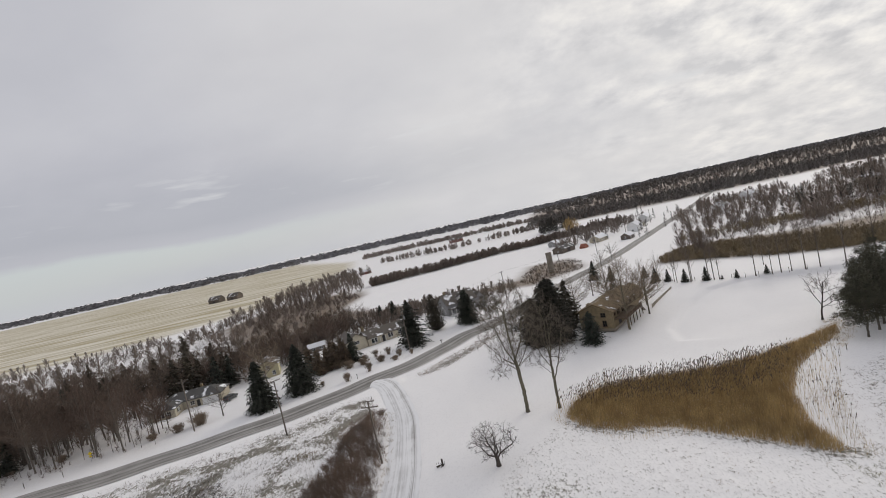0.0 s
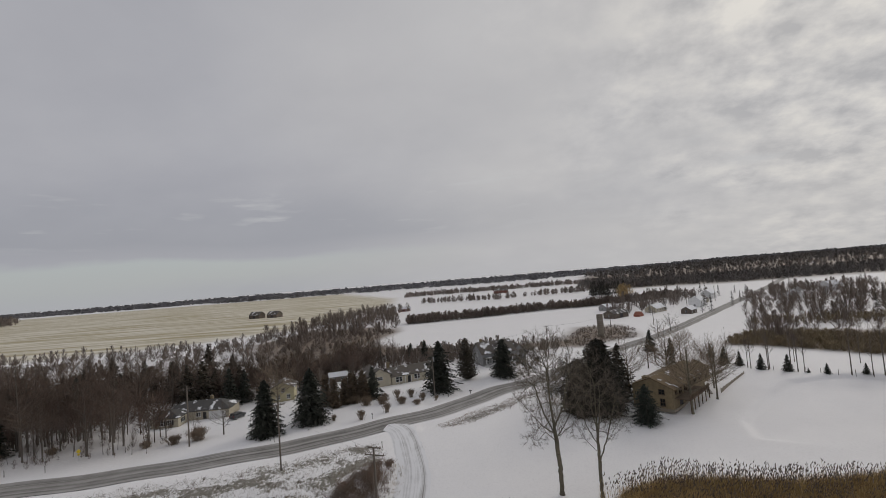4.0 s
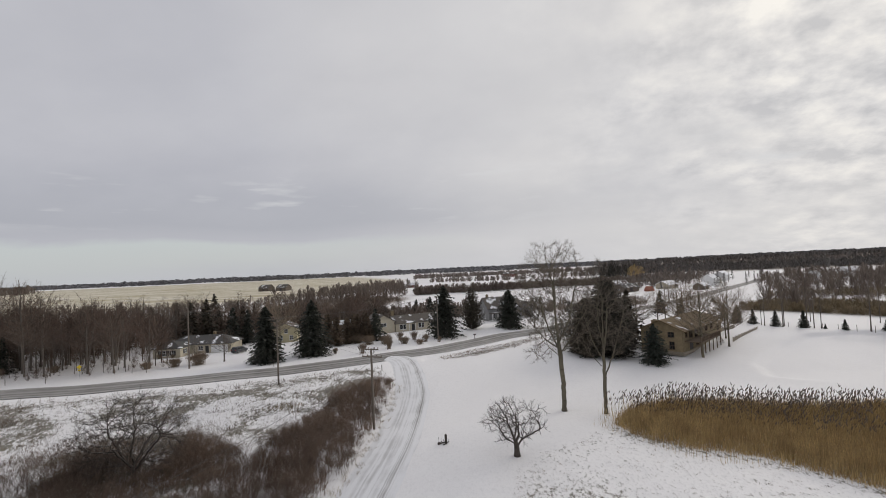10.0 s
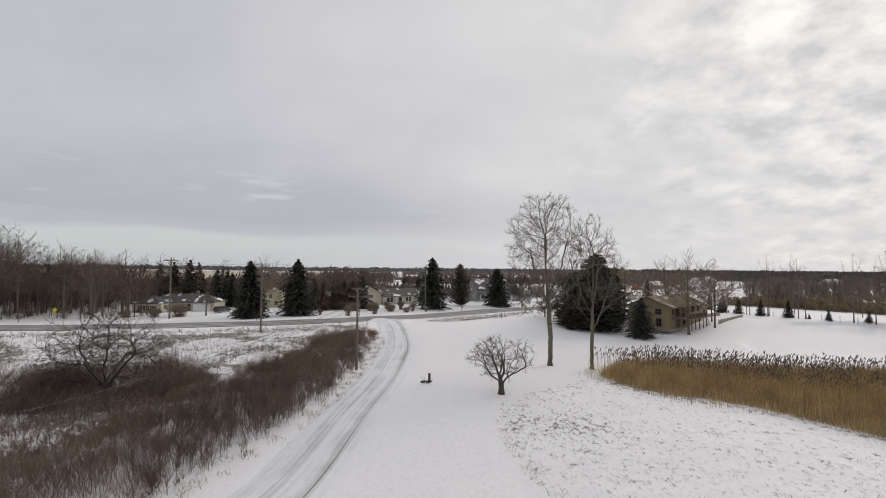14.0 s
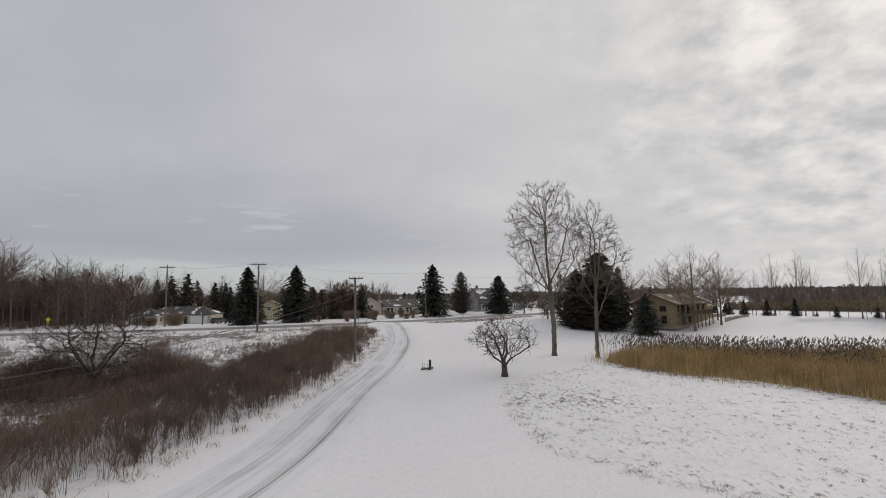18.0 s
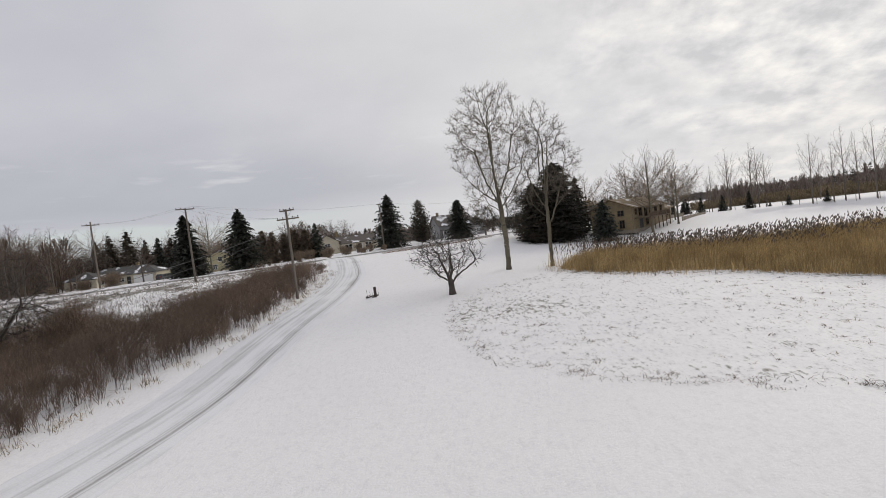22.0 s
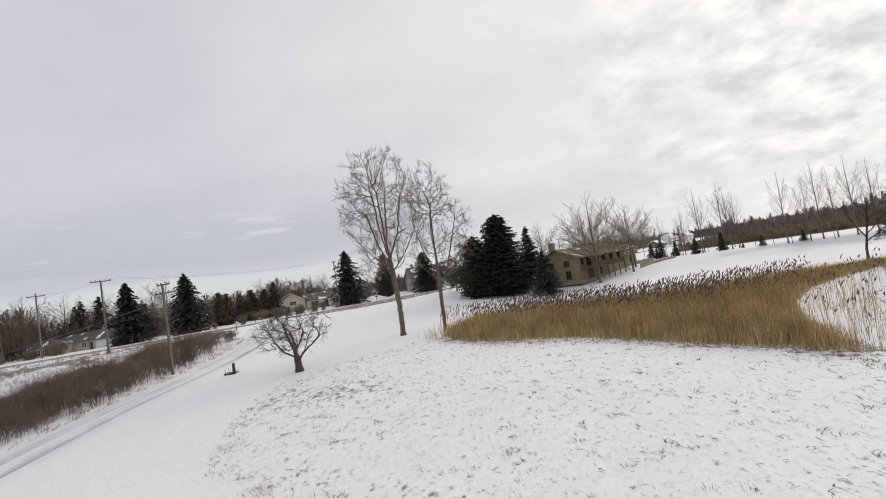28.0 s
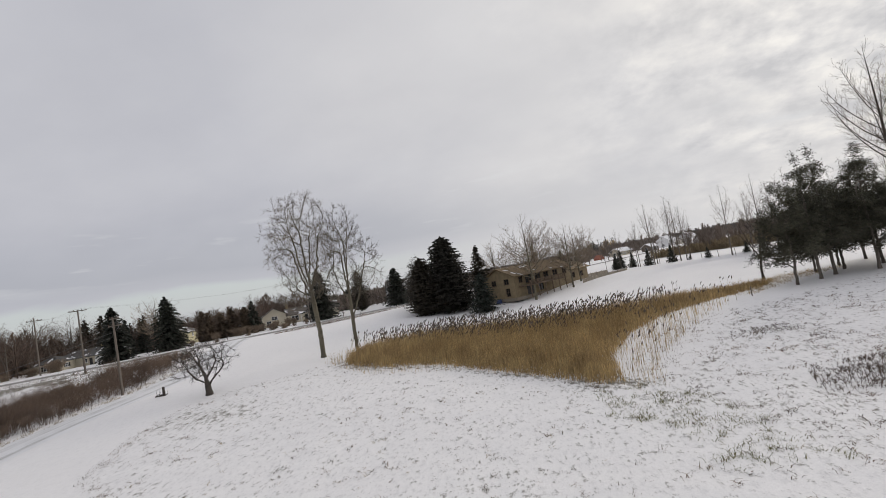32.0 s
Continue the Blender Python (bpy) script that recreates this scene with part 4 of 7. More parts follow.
def fan_tree(name, label, seed, base, stems, bark, twig, gap=0.36, side=2.3, twig_len=0.6, twig_gap=0.28, least=0.009, droops=(), low=0.42, climb=0.5, bow=0.72, sweep=0.22):
    """A leafless tree of upswept limbs. Each stem: start, top, height share of the first limb, crown radius, number of limbs, foot radius."""
    rng = np.random.RandomState(seed)
    wood, fine = [], []

    def curve(a, c, b, n):
        t = np.linspace(0, 1, n + 1)[:, None]
        return (1 - t) ** 2 * a + 2 * t * (1 - t) * c + t * t * b

    def clothe(line, reach, r0):
        """Side shoots with twigs all along a limb, shorter towards its tip."""
        seg = np.linalg.norm(np.diff(line, axis=0), axis=1)
        run = np.r_[0, np.cumsum(seg)]
        s, turn = run[-1] * 0.18, rng.uniform(0, 6.28)
        while s < run[-1]:
            k = min(int(np.searchsorted(run, s)) - 1, len(seg) - 1)
            p = line[k] + (line[k + 1] - line[k]) * (s - run[k]) / (seg[k] + 1e-9)
            d = (line[k + 1] - line[k]) / (seg[k] + 1e-9)
            turn += 2.4 + rng.normal(0, 0.4)
            o = np.array([math.cos(turn), math.sin(turn), 0.1])
            o -= d * o.dot(d)
            o /= np.linalg.norm(o) + 1e-9
            ang = radians(rng.uniform(30, 62))
            w = d * math.cos(ang) + o * math.sin(ang) + np.array([0, 0, 0.12])
            w /= np.linalg.norm(w)
            l = reach * (1.0 - 0.42 * s / run[-1]) * rng.uniform(0.4, 1.1)
            m = p + w * l * 0.5
            e = m + (w + np.array([0, 0, sweep]) + rng.normal(0, 0.06 if sweep else 0.22, 3)) * l * 0.5
            r = max(least * 1.5, r0 * 0.32)
            fine.extend([(p, m, r, r * 0.75), (m, e, r * 0.75, least * 0.7)])
            u = 0.25
            while u < 1.0:
                q = p + (m - p) * u * 2 if u < 0.5 else m + (e - m) * (u - 0.5) * 2
                v = w + rng.normal(0, 0.5, 3) + np.array([0, 0, 0.12])
                v /= np.linalg.norm(v)
                fine.append((q, q + v * twig_len * rng.uniform(0.5, 1.2), least * 0.85, least * 0.5))
                u += twig_gap / max(l, 0.3) * rng.uniform(0.7, 1.3)
            s += gap * rng.uniform(0.7, 1.3)

    for start, top, share, spread, n, foot in stems:
        a, b = np.array(start, float), np.array(top, float)
        axis = curve(a, a + (b - a) * 0.5 + np.array([(a - b)[0] * 0.25, (a - b)[1] * 0.25, 0]), b, 10)
        height = b[2] - a[2]
        rad = [foot * (1 - 0.55 * k / 10 if k / 10 < share else (1 - 0.55 * share) * (1 - (k / 10 - share) / (1 - share)) ** 0.8 + 0.02) for k in range(11)]
        wood.extend((axis[k], axis[k + 1], max(rad[k], 0.015), max(rad[k + 1], 0.012)) for k in range(10))
        clothe(axis[max(2, int(share * 10)):], side * 1.1, 0.03)
        turn = rng.uniform(0, 6.28)
        for k in range(n):
            f = (k + 0.5) / n
            turn += 2.4 + rng.normal(0, 0.25)
            h0 = share + (1 - share) * climb * f
            i = min(int(h0 * 10), 9)
            p = axis[i] + (axis[i + 1] - axis[i]) * (h0 * 10 - i)
            rel = min((low + (0.96 - low) * f) * rng.uniform(0.9, 1.06), 0.97)
            out = np.array([math.cos(turn), math.sin(turn), 0]) * spread * math.sqrt(1 - (2 * rel - 1) ** 2) * rng.uniform(0.72, 1.06)
            h1 = share + (1 - share) * rel
            end = a + (b - a) * h1 + out
            end[2] = a[2] + height * h1
            line = curve(p, p + out * bow + np.array([0, 0, (end[2] - p[2]) * 0.46]), end, 7)
            r0 = max(foot * 0.34 * (1 - 0.45 * f), 0.020)
            wood.extend((line[j], line[j + 1], r0 * (1 - 0.78 * j / 7), r0 * (1 - 0.78 * (j + 1) / 7)) for j in range(7))
            clothe(line, side, r0)
    for p, c, e in droops:
        line = curve(np.array(p, float), np.array(c, float), np.array(e, float), 6)
        wood.extend((line[j], line[j + 1], 0.035 - 0.004 * j, 0.031 - 0.004 * j) for j in range(6))
        clothe(line, side * 0.6, 0.03)
    foot = stems[0][5]
    wood.append(((0, 0, -0.25), (0, 0, 0.5), foot * 1.5, foot * 1.01))
    t = thing(name, label, "tree", *base)
    v, f = tubes(wood, 6)
    me = np_mesh("trunk", v, f)
    for poly in me.polygons:
        poly.use_smooth = True
    link_mesh("trunk", me, bark, t)
    v, f = tubes(fine, 3)
    link_mesh("crown", np_mesh("crown", v, f), twig, t, "fine bare twigs")
    return t


def conifer_mesh(seed, h, r, rows, per, pads, droop=0.25, start=0.04, size=0.5, top_power=0.85, ragged=0.15, upturn=0.0):
    """Whorls of boughs, each a row of small needle pads; returns points and quads, and the bough segments."""
    rng = np.random.RandomState(seed)
    pv, segs = [], []
    for i in range(rows):
        f = i / (rows - 1)
        z = h * (start + (0.985 - start) * f)
        reach = r * (1 - f) ** top_power + 0.04 * r
        if f < 0.12:
            reach *= 0.82 + 1.5 * f
        n = max(4, int(per * (0.45 + 0.55 * (1 - f))))
        a0 = rng.uniform(0, 6.28)
        for b in range(n):
            a = a0 + 2 * math.pi * (b + rng.uniform(-0.3, 0.3)) / n
            L = reach * rng.uniform(1 - 2 * ragged, 1 + ragged)
            zz = z + rng.normal(0, h * 0.012)
            c, s = math.cos(a), math.sin(a)
            tip = np.array([c * L, s * L, zz - droop * L + upturn * L])
            segs.append(((0, 0, zz), tip, 0.035 * (0.4 + L / max(r, 0.1)), 0.01))
            m = max(2, int(pads * (0.35 + 0.65 * L / r)))
            for k in range(m):
                u = (k + rng.uniform(0.2, 1.0)) / m
                u = 0.18 + 0.86 * u
                w = size * (1.15 - 0.55 * u) * rng.uniform(0.7, 1.3)
                o = rng.uniform(-0.5, 0.5) * (L * 0.35 * (1 - 0.5 * u))
                cx, cy = c * L * u - s * o, s * L * u + c * o
                cz = zz - droop * L * u * u + upturn * L * u + rng.normal(0, 0.05 * size)
                tilt = rng.uniform(-0.7, 0.2)
                aa = a + rng.normal(0, 0.6)
                fx, fy, fz = math.cos(aa) * math.cos(tilt), math.sin(aa) * math.cos(tilt), math.sin(tilt)
                roll = rng.normal(0, 0.6)
                lx, ly, lz = -math.sin(aa) * math.cos(roll), math.cos(aa) * math.cos(roll), math.sin(roll)
                C = np.array([cx, cy, cz])
                F, S = np.array([fx, fy, fz]) * w, np.array([lx, ly, lz]) * w * 0.5
                pv.append((C - F * 0.5 - S * 0.35, C - S, C + F * 0.75, C + S + np.array([0, 0, -0.12 * w])))
    pv.append((np.array([-0.05, 0, h * 0.95]), np.array([0, -0.05, h * 0.97]), np.array([0, 0, h * 1.02]), np.array([0.05, 0.03, h * 0.96])))
    v = np.array(pv).reshape(-1, 3)
    return v, np.arange(len(v)).reshape(-1, 4), segs


def conifer(name, label, seed, h, r, mat, base, rows=26, per=13, pads=9, bare=0.0, bark=None, trunk_r=None, **kw):
    t = thing(name, label, "tree", *base)
    v, f, segs = conifer_mesh(seed, h, r, rows, per, pads, start=max(0.03, bare), **kw)
    tr = trunk_r or 0.018 * h + 0.03
    wood = [((0, 0, -0.2), (0, 0, 0.4), tr * 1.4, tr), ((0, 0, 0.4), (0, 0, h * 0.55), tr, tr * 0.55), ((0, 0, h * 0.55), (0, 0, h * 0.98), tr * 0.55, 0.015)] + segs
    tv, tf = tubes(wood, 4)
    link_mesh("trunk", np_mesh("trunk", tv, tf), bark or M_BARK, t)
    link_mesh("crown", np_mesh("crown", v, f), mat, t, "dense needled boughs")
    return t


def at(x, y, rz=0, s=1.0):
    return pose(x, y, gz(x, y), 0, 0, rz) @ Matrix.Diagonal((s, s, s, 1))


def shifted(ob, x, y, rz=0, s=1.0):
    """A copy of a plant at another spot, turned and sized."""
    c = copy_thing(ob, pose(x, y, gz(x, y), 0, 0, rz))
    c.scale = (s, s, s * (0.94 + 0.12 * ((x * 7.3 + y * 3.1) % 1)))
    return c


# two tall poplars beside the reed bed
grown_tree("poplar_tree", "tall leafless poplar with pale bark and a high oval crown", 11, (14.4, 67.5, gz(14.4, 67.5)),
           [[(0, 0, -0.2), (0.05, 0, 4), (-0.2, 0, 8), (-0.5, 0.1, 12.5), (-0.7, 0.1, 17.5)], [(-0.2, 0, 8.2), (-1.5, 0.5, 11.2), (-2.5, 0.8, 15.0)], [(-0.3, 0, 9.2), (1.2, -0.4, 12.2), (2.0, -0.6, 16.0)], [(-0.4, 0, 10.2), (-0.3, 1.3, 13.2), (-0.2, 2.0, 17.0)],
            [(-0.4, 0, 9.6), (-0.7, -1.3, 12.6), (-0.9, -2.0, 16.5)], [(-0.2, 0, 7.6), (1.6, 0.5, 9.8), (3.2, 0.9, 12.4)], [(-0.15, 0, 8.4), (-2.0, -0.3, 9.6), (-3.6, -0.6, 9.0), (-4.6, -0.8, 7.6)], [(-0.1, 0, 7.4), (-1.4, 0.8, 8.4), (-2.6, 1.2, 7.2)], [(-0.1, 0, 7.8), (1.2, 0.3, 8.6), (2.2, 0.5, 7.8)]],
           [(-0.6, 0.1, 16.2, 5.0, 7.0, 1.0), (-0.4, 0, 11.2, 4.2, 3.4, 0.22), (-2.8, 0.0, 8.0, 2.0, 1.6, 0.05)], 2900, 0.32, M_POPLAR, M_POPLAR_TWIG, 0.42, 0.48, 3.2, 0.30, 0.011, 6, 0.70, 0.020, 6, jitter=0.12)
grown_tree("poplar_tree", "tall leafless poplar forking low over the snow", 23, (19.6, 66.4, gz(19.6, 66.4)),
           [[(0, 0, -0.2), (0.05, 0, 3), (0.1, 0, 6.5), (0.2, 0.1, 10.5), (0.4, 0.2, 15)], [(0.05, 0, 4.6), (1.5, 0.2, 8), (2.9, 0.4, 12.4)], [(0.1, 0, 7.0), (-1.2, 0.4, 9.6), (-2.0, 0.6, 12.8)], [(0.15, 0, 8.0), (0.3, -1.2, 11), (0.4, -1.7, 14)], [(0.15, 0, 8.6), (0.0, 1.2, 11.5), (0.2, 1.8, 14.4)],
            [(0, 0, 6.0), (-1.4, 0.3, 7.8), (-2.6, 0.5, 8.0)], [(1.2, 0.2, 7.2), (2.8, -0.3, 8.8), (4.2, -0.6, 10.2)]],
           [(0.2, 0.1, 14.2, 3.2, 6.0, 0.75), (3.0, 0.4, 11.4, 2.3, 3.8, 0.3), (0.0, 0, 9.4, 3.2, 2.6, 0.12)], 2200, 0.24, M_POPLAR, M_POPLAR_TWIG, 0.42, 0.48, 3.0, 0.30, 0.011, 6, 0.65, 0.020, 6, jitter=0.12)
grown_tree("apple_tree", "small spreading leafless apple tree with dark crooked limbs", 17, (6.4, 53.6, gz(6.4, 53.6)),
           [[(0, 0, -0.2), (0.02, 0, 0.7), (-0.1, 0, 1.4), (-0.5, 0.1, 2.6), (-0.9, 0.2, 3.6)], [(0.0, 0, 0.9), (0.6, 0.2, 1.7), (0.9, 0.5, 2.8), (1.6, 0.6, 3.7)], [(-0.1, 0, 1.3), (-1.0, -0.3, 1.9), (-1.7, -0.6, 2.9)],
            [(-0.1, 0, 1.5), (0.2, -0.7, 2.4), (0.1, -1.2, 3.5)], [(-0.2, 0, 1.7), (0.1, 0.9, 2.6), (0.2, 1.6, 3.4)], [(0.6, 0.2, 1.7), (1.7, -0.3, 2.4), (2.4, -0.6, 3.0)]],
           [(-0.1, 0, 3.8, 3.2, 2.1, 1.0), (0.2, 0, 4.8, 2.3, 1.3, 0.25)], 1100, 0.31, M_APPLE, M_APPLE, 0.3, 0.36, 2.0, 0.06, 0.012, 4, 0.6, 0.022, 6, jitter=0.25)
# conifers across the road
conifer("spruce_tree", "dense dark green spruce skirted to the snow", 1, 12.0, 3.9, M_SPRUCE, (-41.5, 104.3, gz(-41.5, 104.3)), 36, 22, 15, droop=0.26, size=0.60, ragged=0.26, top_power=0.60)
conifer("spruce_tree", "dense dark green spruce skirted to the snow", 2, 12.4, 4.5, M_SPRUCE, (-33.2, 110.2, gz(-33.2, 110.2)), 36, 22, 15, droop=0.24, size=0.60, ragged=0.28, top_power=0.58)
conifer("spruce_tree", "broad dark spruce with ragged upswept boughs", 3, 13.6, 5.2, M_SPRUCE, (-3.6, 131.5, gz(-3.6, 131.5)), 30, 18, 12, droop=0.18, size=0.75, ragged=0.28, top_power=0.55)
conifer("arborvitae", "tall narrow arborvitae with dense foliage", 4, 12.2, 3.7, M_CEDAR, (4.2, 142.5, gz(4.2, 142.5)), 40, 16, 7, droop=-0.35, size=0.6, top_power=0.5)
conifer("spruce_tree", "conical dark green spruce by the road", 6, 11.0, 4.4, M_SPRUCE, (15.2, 145, gz(15.2, 145)), 32, 18, 12, droop=0.24, size=0.64, ragged=0.24, top_power=0.52)
# the clump beside the brown house
conifer("spruce_tree", "massive dark spruce, its boughs reaching the snow", 8, 15.6, 5.5, M_DARKFIR, (31.6, 103.4, gz(31.6, 103.4)), 58, 36, 22, droop=0.06, size=0.54, ragged=0.20, top_power=0.42)
conifer("spruce_tree", "bronzed dark spruce leaning into the clump", 15, 11.8, 3.7, M_CEDAR, (26.8, 102.4, gz(26.8, 102.4)), 44, 28, 18, droop=0.02, size=0.5, ragged=0.25, top_power=0.40)
grown_tree("spruce_tree", "dark spruce crowded against its neighbour", 9, (26.0, 108.5, gz(26, 108.5)), [[(0, 0, -0.2), (0, 0, 6), (0.1, 0, 12)]],
           [(0, 0, 3.0, 4.2, 2.8, 1.0), (0, 0, 6.6, 3.6, 3.0, 0.7), (0, 0, 10.0, 2.2, 2.8, 0.3)], 800, 0.24, M_BARK, M_CEDAR, 0.5, 0.5, 3, 0.0, 0.012, 0, 0.5, 0.03, 5, 22, 0.38)
conifer("pine_tree", "rounded dark pine behind the brown house", 10, 12.5, 4.6, M_CEDAR, (39.2, 113.5, gz(39.0, 112.0)), 28, 16, 11, droop=0.05, size=0.7, ragged=0.3)
conifer("pine_tree", "low bushy blue-green pine on the slope below the house", 12, 7.4, 3.1, M_BLUE, (37.6, 95.0, gz(37.6, 95.0)), 26, 18, 13, droop=0.12, size=0.42, ragged=0.28, top_power=0.48)
grown_tree("pine_tree", "bushy young pine beside the spruce clump", 13, (23.5, 116.0, gz(23.5, 116.0)), [[(0, 0, -0.2), (0, 0, 2.4), (0.1, 0, 4.6)]], [(0, 0, 2.4, 2.8, 2.1, 1), (0.3, 0, 4.0, 1.6, 1.6, 0.3)], 300, 0.14, M_BARK, M_BLUE, 0.4, 0.45, 2.6, 0.05, 0.014, 0, 0.4, 0.03, 5, 22, 0.28)
# dense dark juniper and pine by the road
grown_tree("juniper_tree", "round dense dark juniper by the road", 14, (22.6, 145.0, gz(22.6, 145)), [[(0, 0, -0.2), (0, 0, 1.6), (0.1, 0, 6)], [(0, 0, 1.2), (-1.6, 0.3, 3.4)], [(0, 0, 1.3), (1.6, -0.3, 3.6)]], [(0, 0, 4.6, 4.0, 3.9, 1)], 520, 0.22, M_BARK, M_CEDAR, 0.5, 0.5, 3, 0.15, 0.016, 0, 0.5, 0.03, 5, 22, 0.36)
# young conifers and leafless trees, one of a kind here and copies where they stand
small_spruce = conifer("young_spruce", "young dark spruce in the snow", 21, 4.4, 1.7, M_SPRUCE, (-21.9, 128.5, gz(-21.9, 128.5)), 18, 11, 7, size=0.42)
small_spruce.scale = (1.9, 1.9, 1.9)
for x, y, s in ((-16.7, 190, 1.7), (-11.2, 189, 1.9), (-44.1, 192, 2.2), (72.6, 160, 1.25), (82.0, 153, 0.95), (80.6, 143, 1.15), (82.6, 139, 0.9), (78.5, 141, 0.75), (84.6, 132.6, 0.95), (88.6, 127.8, 0.95),
                (94.6, 122.4, 0.6), (102, 119.6, 0.6), (91.5, 124.6, 0.3), (70.5, 171, 1.7), (66.5, 146, 1.0)):
    tagged(shifted(small_spruce, x, y, x * 37 % 360, s), group="young spruces along the field edge" if y < 175 and x > 0 else "")
round_tree = fan_tree("shade_tree", "leafless round-crowned shade tree", 31, (58.4, 144, gz(58.4, 144)), [((0, 0, -0.2), (0.2, 0, 9.4), 0.2, 4.6, 11, 0.19)], M_BARK, M_TWIG, 0.38, 1.9, 0.65, 0.30, 0.014)
for x, y, s in ((-52.3, 107.2, 0.82), (-65.9, 108, 0.66), (104, 228, 1.0), (64, 152, 0.8), (92, 214, 0.9), (-14, 172, 0.7), (-24, 176, 0.7), (-8, 176, 0.6)):
    shifted(round_tree, x, y, x * 53 % 360, s)
pale_tree = fan_tree("shade_tree", "pale leafless shade tree with a wide fan of twigs", 33, (58.6, 107.8, gz(58, 107)), [((0, 0, -0.2), (0.2, 0, 13.2), 0.26, 6.2, 24, 0.20)], M_POPLAR, M_SHRUB, 0.36, 2.2, 0.8, 0.17, 0.013, (), 0.3)
for x, y, s in ((48.4, 98.6, 1.15), (54, 121, 1.15), (44, 121, 1.0), (63, 117, 0.95), (-50.0, 134, 1.15), (72, 152, 0.8)):
    shifted(pale_tree, x, y, x * 71 % 360, s)
slim_tree = fan_tree("tall_poplar", "slender leafless poplar in the fence row", 35, (83.0, 136.0, gz(83, 136)), [((0, 0, -0.2), (0.1, 0, 9.8), 0.30, 1.75, 10, 0.085)], M_BARK, M_TWIG, 0.30, 0.9, 0.42, 0.16, 0.0065)
rnd = random.Random(4)
for x, y, s in ((79.5, 139.5, 1.25), (83.0, 134.6, 1.5), (85.5, 131.0, 1.95), (86.6, 132.2, 1.6), (89.0, 127.2, 2.05), (90.0, 126.2, 1.85), (91.0, 125.2, 1.55), (98.7, 120.0, 1.9), (102.4, 118.2, 1.5), (104.2, 117.0, 2.05),
                (106.4, 115.8, 1.7), (109.4, 114.4, 2.1), (112.6, 113.0, 1.9), (118.5, 111.0, 2.1), (126, 109.4, 2.2), (77.0, 146.0, 1.0), (99.0, 140.0, 1.3), (112, 133, 1.4)):
    tagged(shifted(slim_tree, x, y, rnd.uniform(0, 360), 0.88 * s), group="poplars in the fence row")
sapling = bare_tree("sapling", "thin leafless sapling by the road", 37, 6.0, SAPLING, 0.05, M_BARK, M_TWIG, (-66.6, 97.5, gz(-66, 97)), (0.04, 0), 0.9, 4)

# bronzed cedars beside the second spruce
cedar = conifer("arborvitae", "bronzed arborvitae in a tall row", 24, 7.4, 2.1, M_BRONZE, (-30.5, 121.5, gz(-30.5, 121.5)), 28, 14, 7, droop=-0.3, size=0.55, top_power=0.5)
for x, y, s in ((-28.3, 123.5, 0.95), (-26.2, 125.0, 1.05), (-27.5, 127.5, 1.0), (-23.8, 126.5, 0.9), (-25, 130, 1.0), (-33.5, 124.0, 1.05)):
    tagged(shifted(cedar, x, y, x * 61 % 360, s), group="bronzed arborvitae row")
# the wood on the far side of the road
kinds = [fan_tree("woodland_tree", "leafless grey-brown woodland tree with an upright fan of limbs", 40 + k, (-90 + 4 * k, 101 + 2 * k, gz(-90, 100)), [((0, 0, -0.2), (0.3 * (k - 1.5), 0, 10.6), 0.34 + 0.03 * k, 3.9 + 0.5 * (k % 2), 15, 0.15)] + ([((0.05, 0, 0.4), (1.6, 0.4, 8.8), 0.4, 2.4, 5, 0.10)] if k % 2 else []),
                  M_BARK, (M_TWIG, M_REDTWIG, M_TWIG, M_TWIG)[k], 0.38, 1.7, 0.7, 0.20, 0.013, (), 0.25) for k in range(4)]
dark_kinds = [conifer("woodland_spruce", "dark spruce standing in the wood", 50 + k, 11.0, 3.6 + 0.5 * k, (M_SPRUCE, M_CEDAR)[k], (-70 - 8 * k, 158 + 5 * k, gz(-70, 158)), 24, 13, 8, size=0.7, ragged=0.22) for k in range(2)]
CLEAR = [[(-92, 120), (-58, 100), (-40, 100), (-28, 106), (-30, 150), (-44, 160), (-62, 164), (-66, 152), (-92, 152), (-96, 132)], [(-62, 97), (-30, 90), (-30, 112), (-60, 112)]]


def blocked(x, y):
    return any(inside(c, np.array([x]), np.array([y]))[0] for c in CLEAR)


def scatter(n, x0, x1, y0, y1, gap, seed, avoid=True):
    r, got = random.Random(seed), []
    for _ in range(n * 30):
        if len(got) >= n:
            break
        x, y = r.uniform(x0, x1), r.uniform(y0, y1)
        road_y = np.interp(x, [p[0] for p in ROAD], [p[1] for p in ROAD])
        if abs(y - road_y) < 8 or y < road_y or (avoid and blocked(x, y)) or any((x - a) ** 2 + (y - b) ** 2 < gap * gap for a, b in got):
            continue
        got.append((x, y))
    return got


for i, (x, y) in enumerate(scatter(34, -125, -62, 92, 118, 3.4, 1)):
    tagged(shifted(kinds[i % 4], x, y, i * 67 % 360, 0.90 + 0.45 * ((i * 37) % 10) / 10), group="leafless trees of the roadside wood")
for i, (x, y) in enumerate(scatter(70, -190, -86, 96, 200, 5.0, 2)):
    tagged(shifted(kinds[i % 4], x, y, i * 67 % 360, 1.25 + 0.5 * ((i * 37) % 10) / 10), group="leafless trees of the roadside wood")
for i, (x, y) in enumerate(scatter(60, -110, -22, 150, 210, 4.0, 3)):
    tagged(shifted(kinds[(i + 1) % 4], x, y, i * 67 % 360, 0.75 + 0.4 * ((i * 37) % 10) / 10), group="leafless trees of the roadside wood")
for i, (x, y) in enumerate(scatter(24, -190, -70, 150, 225, 6.5, 7)):
    tagged(shifted(dark_kinds[i % 2], x, y, i * 67 % 360, 0.85 + 0.55 * ((i * 37) % 10) / 10), group="dark spruces of the wood")
